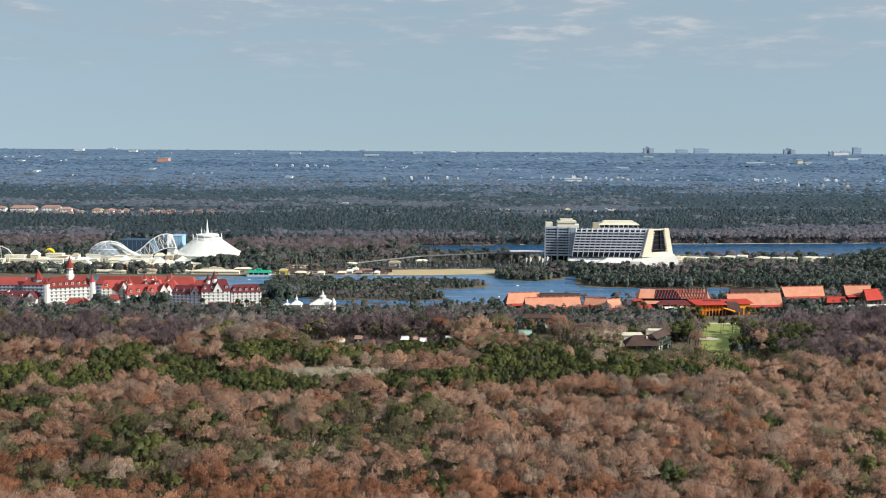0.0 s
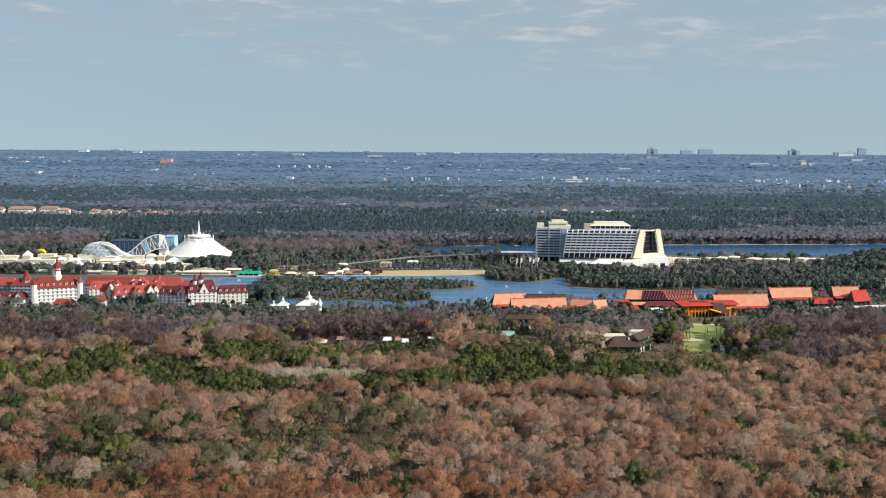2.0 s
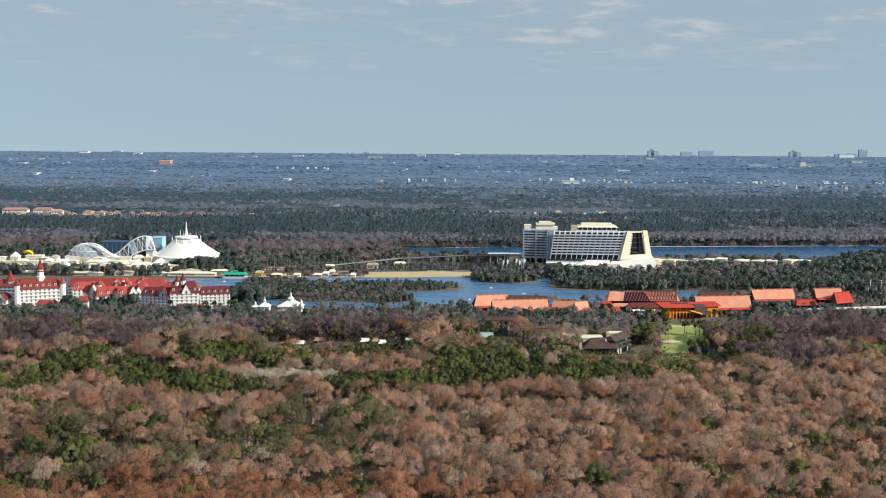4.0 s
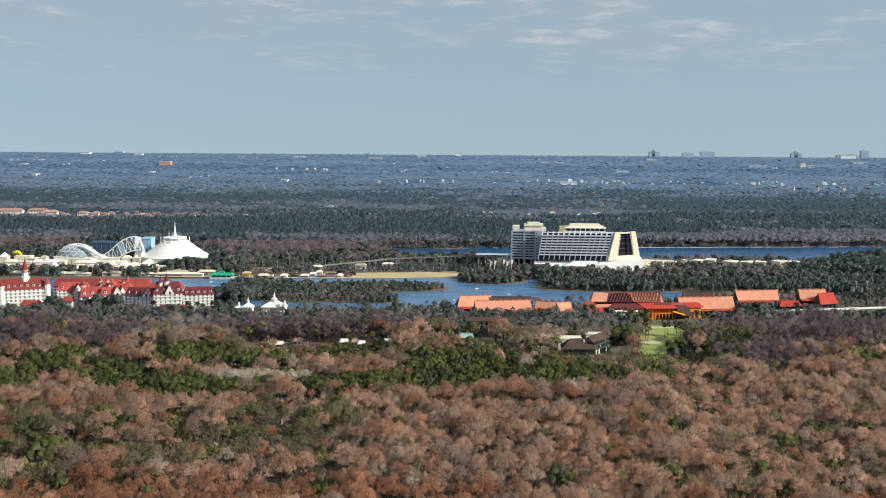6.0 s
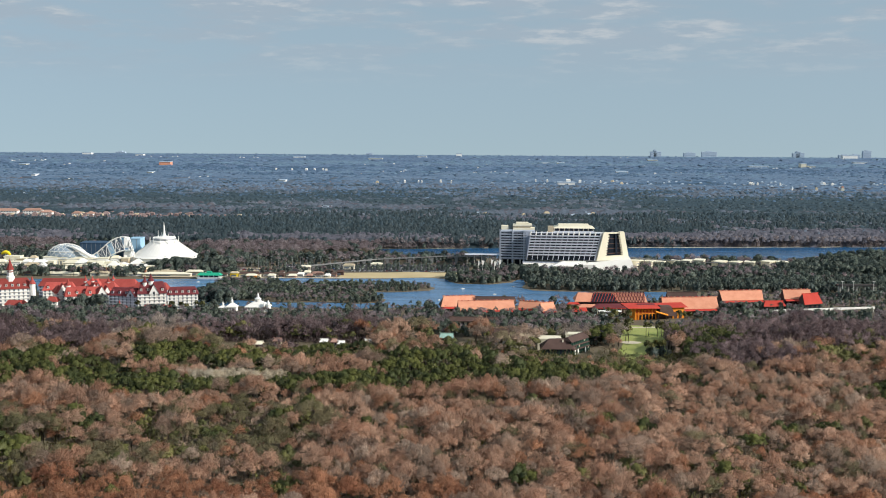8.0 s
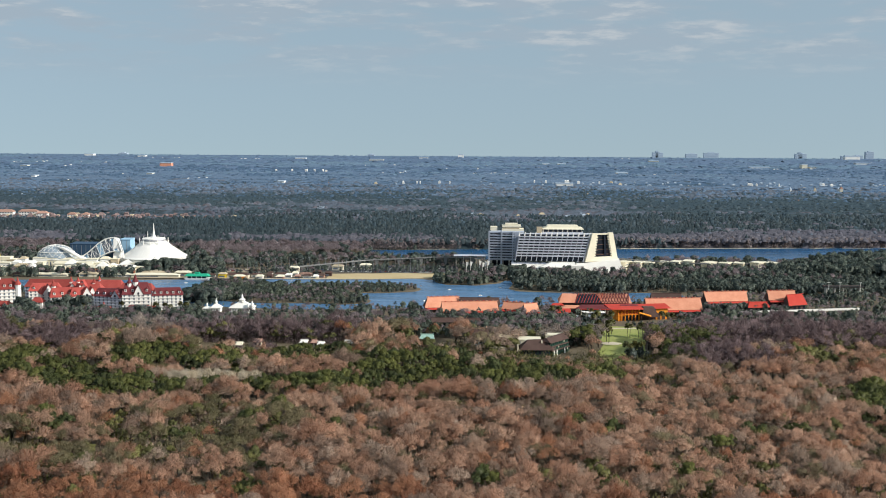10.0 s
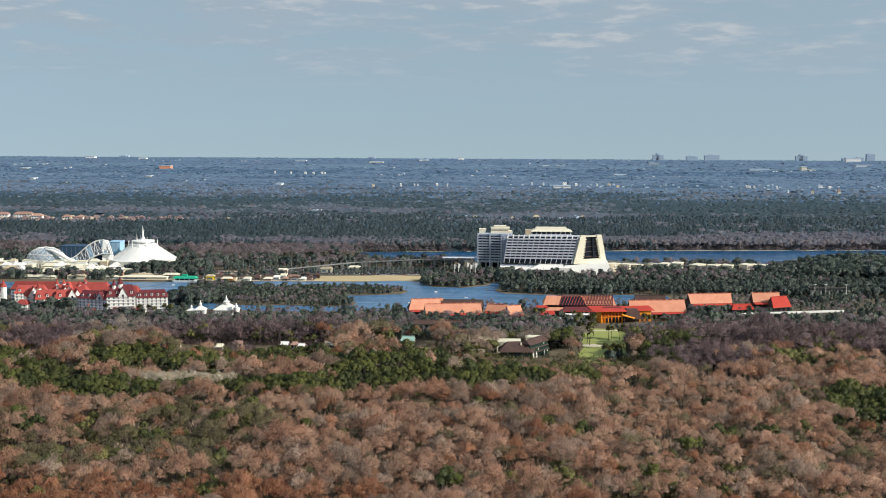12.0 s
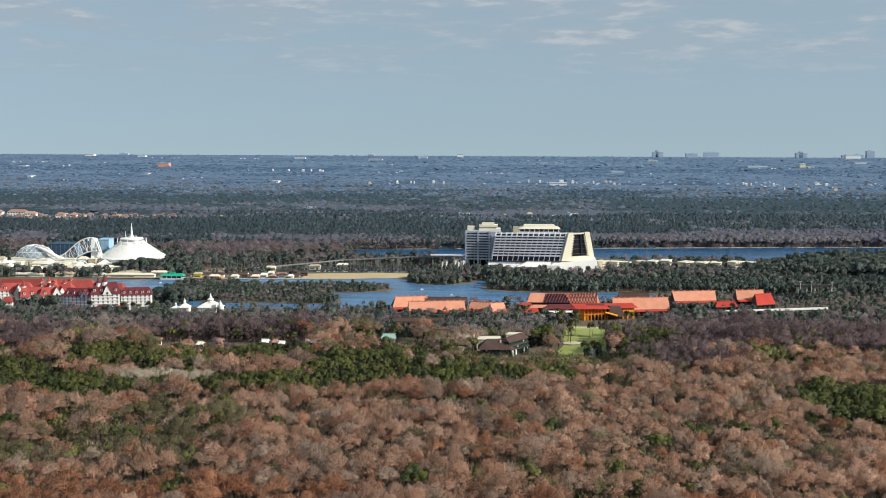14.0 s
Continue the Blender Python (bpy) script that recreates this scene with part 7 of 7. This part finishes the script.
for x, y in palm_spots:
    s = rng.uniform(0.85, 1.25)
    palm = thing("palm_tree", "slender palm tree with a drooping green head", "palm tree", Matrix.LocRotScale((x, y, 0), Euler((0, 0, rng.uniform(0, 6))), (s, s, s)), group="palms of the resort grounds")
    trunk, head = PALMS[int(rng.integers(0, 4))]
    piece("trunk", trunk, palm, Matrix())
    piece("crown", head, palm, Matrix())


def motor_boat(x, y, yaw):
    boat = thing("motor_boat", "small white motor boat on the lagoon", "boat", pose(x, y, 0.1, 0, 0, yaw) @ Matrix.Scale(0.6, 4), group="small boats on the lagoon")
    part("hull", hull(bmesh.new(), [(-2.6, -0.8, -0.2), (2.0, -0.8, -0.2), (3.0, 0, -0.1), (2.0, 0.8, -0.2), (-2.6, 0.8, -0.2)], [(-2.8, -1.1, 0.9), (2.2, -1.1, 1.0), (3.8, 0, 1.2), (2.2, 1.1, 1.0), (-2.8, 1.1, 0.9)]), WHITE, boat)
    part("cabin", hull(bmesh.new(), [(-1.0, -0.8, 0.92), (1.2, -0.8, 0.98), (1.2, 0.8, 0.98), (-1.0, 0.8, 0.92)], [(-0.8, -0.6, 1.9), (0.5, -0.6, 1.9), (0.5, 0.6, 1.9), (-0.8, 0.6, 1.9)]), WHITE, boat)


for x, y, yaw in ((85, 1268, 20), (143, 1286, -30), (60, 1190, 70), (-225, 1300, 10), (120, 1230, 5)):
    motor_boat(x, y, yaw)


def road_bridge():
    b = thing("road_bridge", "dark road bridge with lamp poles above the wood", "bridge", pose(497, 1236, 0))
    part("deck", box(bmesh.new(), 0, 42, 0, 9, 12.0, 13.4), UMBER, b)
    part("parapet", box(bmesh.new(), 0, 42, -0.4, -0.02, 12.4, 14.4), ASPHALT, b)
    for k in range(5):
        part("pier", box(bmesh.new(), 2 + 9 * k, 3.4 + 9 * k, 1, 8, -0.3, 12.0), CONCRETE, b)
    for x in (4, 16, 38):
        pole = part("lamp_pole", lathe(bmesh.new(), [(0.3, -0.3), (0.16, 18)], 6, x, -1.2), WHITE, b, "thin pale lamp pole")
        part("lamp_arm", box(bmesh.new(), x - 1.6, x + 1.6, -1.35, -1.05, 17.6, 18.0), WHITE, pole)


road_bridge()

# ---- far houses, sheds and the skyline ----


def unit_mesh(name, bm, mat):
    ob = part(name, bm, mat)
    mesh = ob.data
    bpy.data.objects.remove(ob)
    return mesh


HOUSE_WALL = {k: unit_mesh("house_wall", box(bmesh.new(), -0.5, 0.5, -0.5, 0.5, -0.05, 0.6), m) for k, m in (("cream", CREAM), ("white", WHITE), ("tan", TAN_ROOF), ("pale", PALE_STUCCO))}
HOUSE_ROOF = {k: unit_mesh("house_roof", hull(bmesh.new(), [(-0.56, -0.56, 0.6), (0.56, -0.56, 0.6), (0.56, 0.56, 0.6), (-0.56, 0.56, 0.6)], [(-0.2, -0.05, 1.0), (0.2, -0.05, 1.0), (0.2, 0.05, 1.0), (-0.2, 0.05, 1.0)]), m)
              for k, m in (("red", TERRACOTTA), ("grey", HAZY), ("brown", TAN_ROOF), ("hazed", HAZED_TILE))}


def far_house(x, y, w, d, h, wall, roof, label, group):
    b = thing("house", label, "house", Matrix.LocRotScale((x, y, 0), Euler((0, 0, rng.uniform(-0.4, 0.4))), (w, d, h)), group=group)
    piece("wall", HOUSE_WALL[wall], b, Matrix())
    piece("roof", HOUSE_ROOF[roof], b, Matrix())


for i in range(150):
    x, y = -900 + 590 * rng.random(), 1962 + 150 * rng.random()
    far_house(x, y, 6 + 7 * rng.random(), 9, 7.6 + 2.2 * rng.random(), "white" if rng.random() < 0.2 else "pale", "hazed" if rng.random() < 0.8 else "brown", "far suburban house with haze put into its tile colour", "red-roofed suburb")
for i in range(55):
    x, y = 60 + 330 * rng.random(), 2020 + 220 * rng.random()
    far_house(x, y, 6 + 6 * rng.random(), 9, 7.0 + 2.0 * rng.random(), "white" if rng.random() < 0.35 else "pale", ("grey", "brown", "hazed", "grey")[int(rng.integers(0, 4))], "far pale house among bare trees", "houses behind the tower hotel")
for i in range(80):
    x, y = 60 + 1540 * rng.random(), 2985 + 120 * rng.random() ** 1.5
    far_house(x, y, 5 + 8 * rng.random() ** 2, 8, 5.6 + 1.6 * rng.random(), ("white", "pale")[int(rng.integers(0, 2))], ("grey", "brown", "grey", "grey", "grey")[int(rng.integers(0, 5))], "far pale lakeside house", "houses on the far lake shore")


def apartment_block(x, y, w, h):
    """A long block of flats with three floors of windows under a hipped tile roof."""
    b = thing("apartment_block", "long white block of flats with an orange tile roof", "apartment block", pose(x, y, 0, 0, 0, 4), group="flats at the edge of the suburb")
    part("wall", box(bmesh.new(), 0, w, 0, 13, -0.3, h), WHITE, b)
    part("roof", hull(bmesh.new(), [(-1, -1, h), (w + 1, -1, h), (w + 1, 14, h), (-1, 14, h)], [(5, 6, h + 4.2), (w - 5, 6, h + 4.2), (w - 5, 7, h + 4.2), (5, 7, h + 4.2)]), TERRACOTTA, b)
    for f in range(3):
        for k in range(int(w / 5)):
            part("window", box(bmesh.new(), 5 * k + 1.4, 5 * k + 3.6, -0.15, -0.01, h * (f + 0.3) / 3, h * (f + 0.75) / 3), PALE_GLASS, b)


for x, y, w, h in ((-850, 2060, 48, 10.5), (-794, 2066, 46, 11.0), (-738, 2070, 34, 11.5), (-700, 2058, 20, 9.5), (-640, 2052, 15, 8.5), (-612, 2050, 12, 8.5)):
    apartment_block(x, y, w, h)
for i in range(60):
    y = 2250 + 2000 * rng.random()
    x = -0.4 * y + rng.random() * (0.78 * y + 160)
    far_house(x, y, 4 + 5 * rng.random(), 8, 11.5 + 3 * rng.random(), ("white", "cream")[int(rng.integers(0, 2))], ("grey", "grey", "brown", "grey", "red")[int(rng.integers(0, 5))], "far scattered house among trees", "scattered far houses")


# the farther rows of the towns, too small to tell apart
row_bm, tile_bm = bmesh.new(), bmesh.new()
for i in range(190):
    if i < 100:
        x, y = -900 + 600 * rng.random(), 1960 + 150 * rng.random()
    else:
        x, y = 100 + 1500 * rng.random(), 3000 + 200 * rng.random()
    w, h = 4 + 5 * rng.random(), 6 + 2.5 * rng.random()
    rows = tile_bm if i < 100 else row_bm
    box(rows, x, x + w, y, y + 7, -0.3, h)
    hull(rows, [(x - 0.4, y - 0.4, h), (x + w + 0.4, y - 0.4, h), (x + w + 0.4, y + 7.4, h), (x - 0.4, y + 7.4, h)], [(x + w * 0.3, y + 3, h + 2), (x + w * 0.7, y + 3, h + 2), (x + w * 0.7, y + 4, h + 2), (x + w * 0.3, y + 4, h + 2)])
speck_bm = bmesh.new()
for cluster in range(24):
    cy = 2960 + 1600 * rng.random() ** 1.3
    cx = -0.38 * cy + rng.random() * (0.72 * cy + 160)
    for i in range(int(rng.integers(2, 8))):
        x, y, w, h = cx + rng.normal(0, 45), cy + rng.normal(0, 22), 3 + 5 * rng.random() ** 2, 10.6 + 1.8 * rng.random()
        box(speck_bm, x, x + w, y, y + 7, -0.3, h)
        hull(speck_bm, [(x - 0.4, y - 0.4, h), (x + w + 0.4, y - 0.4, h), (x + w + 0.4, y + 7.4, h), (x - 0.4, y + 7.4, h)], [(x + w * 0.3, y + 3, h + 1.5), (x + w * 0.7, y + 3, h + 1.5), (x + w * 0.7, y + 4, h + 1.5), (x + w * 0.3, y + 4, h + 1.5)])
tagged(part("plain_houses", speck_bm, WHITE), "small white buildings scattered over the wooded plain", "houses", kind="stuff")
tagged(part("suburb_houses", tile_bm, HAZED_TILE), "rows of small terracotta-roofed houses far off", "houses", kind="stuff")
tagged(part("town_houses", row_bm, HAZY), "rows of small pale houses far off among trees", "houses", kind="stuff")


def long_shed(x, y, w, h, mat, label):
    b = thing("warehouse", label, "warehouse", pose(x, y, 0), group="far sheds among the trees")
    w, h = w * 0.6, h * 0.85
    part("wall", box(bmesh.new(), 0, w, 0, 30, -0.3, h), mat, b)
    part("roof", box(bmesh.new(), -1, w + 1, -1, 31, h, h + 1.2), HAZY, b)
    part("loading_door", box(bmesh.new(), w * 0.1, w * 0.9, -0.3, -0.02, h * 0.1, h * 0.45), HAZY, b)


SHEDS = [(-948, 3750, 62, 26, CORAL), (1214, 3880, 30, 28, CREAM), (1240, 3878, 36, 18, CREAM), (344, 4050, 45, 16, WHITE), (398, 4050, 48, 16, CREAM), (1040, 3880, 110, 16, WHITE), (321, 2977, 74, 14, WHITE), (-1135, 3127, 18, 18, WHITE),
         (-195, 2177, 24, 14, WHITE), (-1500, 4600, 60, 20, WHITE), (-1250, 4500, 50, 19, WHITE), (-600, 4400, 70, 17, WHITE), (-300, 4300, 90, 17, CREAM), (-120, 4480, 60, 19, WHITE), (30, 4700, 40, 22, WHITE), (760, 4300, 60, 17, CREAM),
         (1500, 4200, 80, 18, WHITE), (1620, 4700, 100, 24, WHITE), (1700, 3300, 40, 16, CREAM), (-860, 3300, 26, 16, CREAM), (-420, 3000, 30, 14, WHITE), (540, 3500, 60, 15, WHITE), (-1400, 3700, 40, 17, CREAM)]
for x, y, w, h, mat in SHEDS:
    long_shed(x, y, w, h, mat, "far orange block among trees" if mat is CORAL else "far pale shed among trees")


def skyline_tower(x0, x1, top, base=0.0):
    b = thing("skyline_hotel", "hotel slab on the horizon with blue-grey haze in its colour", "hotel", pose(x0, 4846, base), group="hotels on the skyline")
    w = x1 - x0
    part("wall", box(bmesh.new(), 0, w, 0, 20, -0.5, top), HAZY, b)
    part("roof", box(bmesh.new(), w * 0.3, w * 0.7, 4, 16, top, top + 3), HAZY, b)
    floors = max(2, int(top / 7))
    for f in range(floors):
        part("window_band", box(bmesh.new(), w * 0.06, w * 0.94, -0.3, -0.02, top * (f + 0.35) / floors, top * (f + 0.8) / floors), HAZY_GLASS, b)


for x0, x1, top in ((855, 900, 27), (868, 880, 33), (996, 1045, 22), (1073, 1135, 27), (1457, 1505, 25), (1470, 1486, 30), (1752, 1786, 35), (1651, 1700, 17), (1700, 1740, 19), (-1440, -1400, 12), (-360, -330, 12)):
    skyline_tower(x0, x1, top)
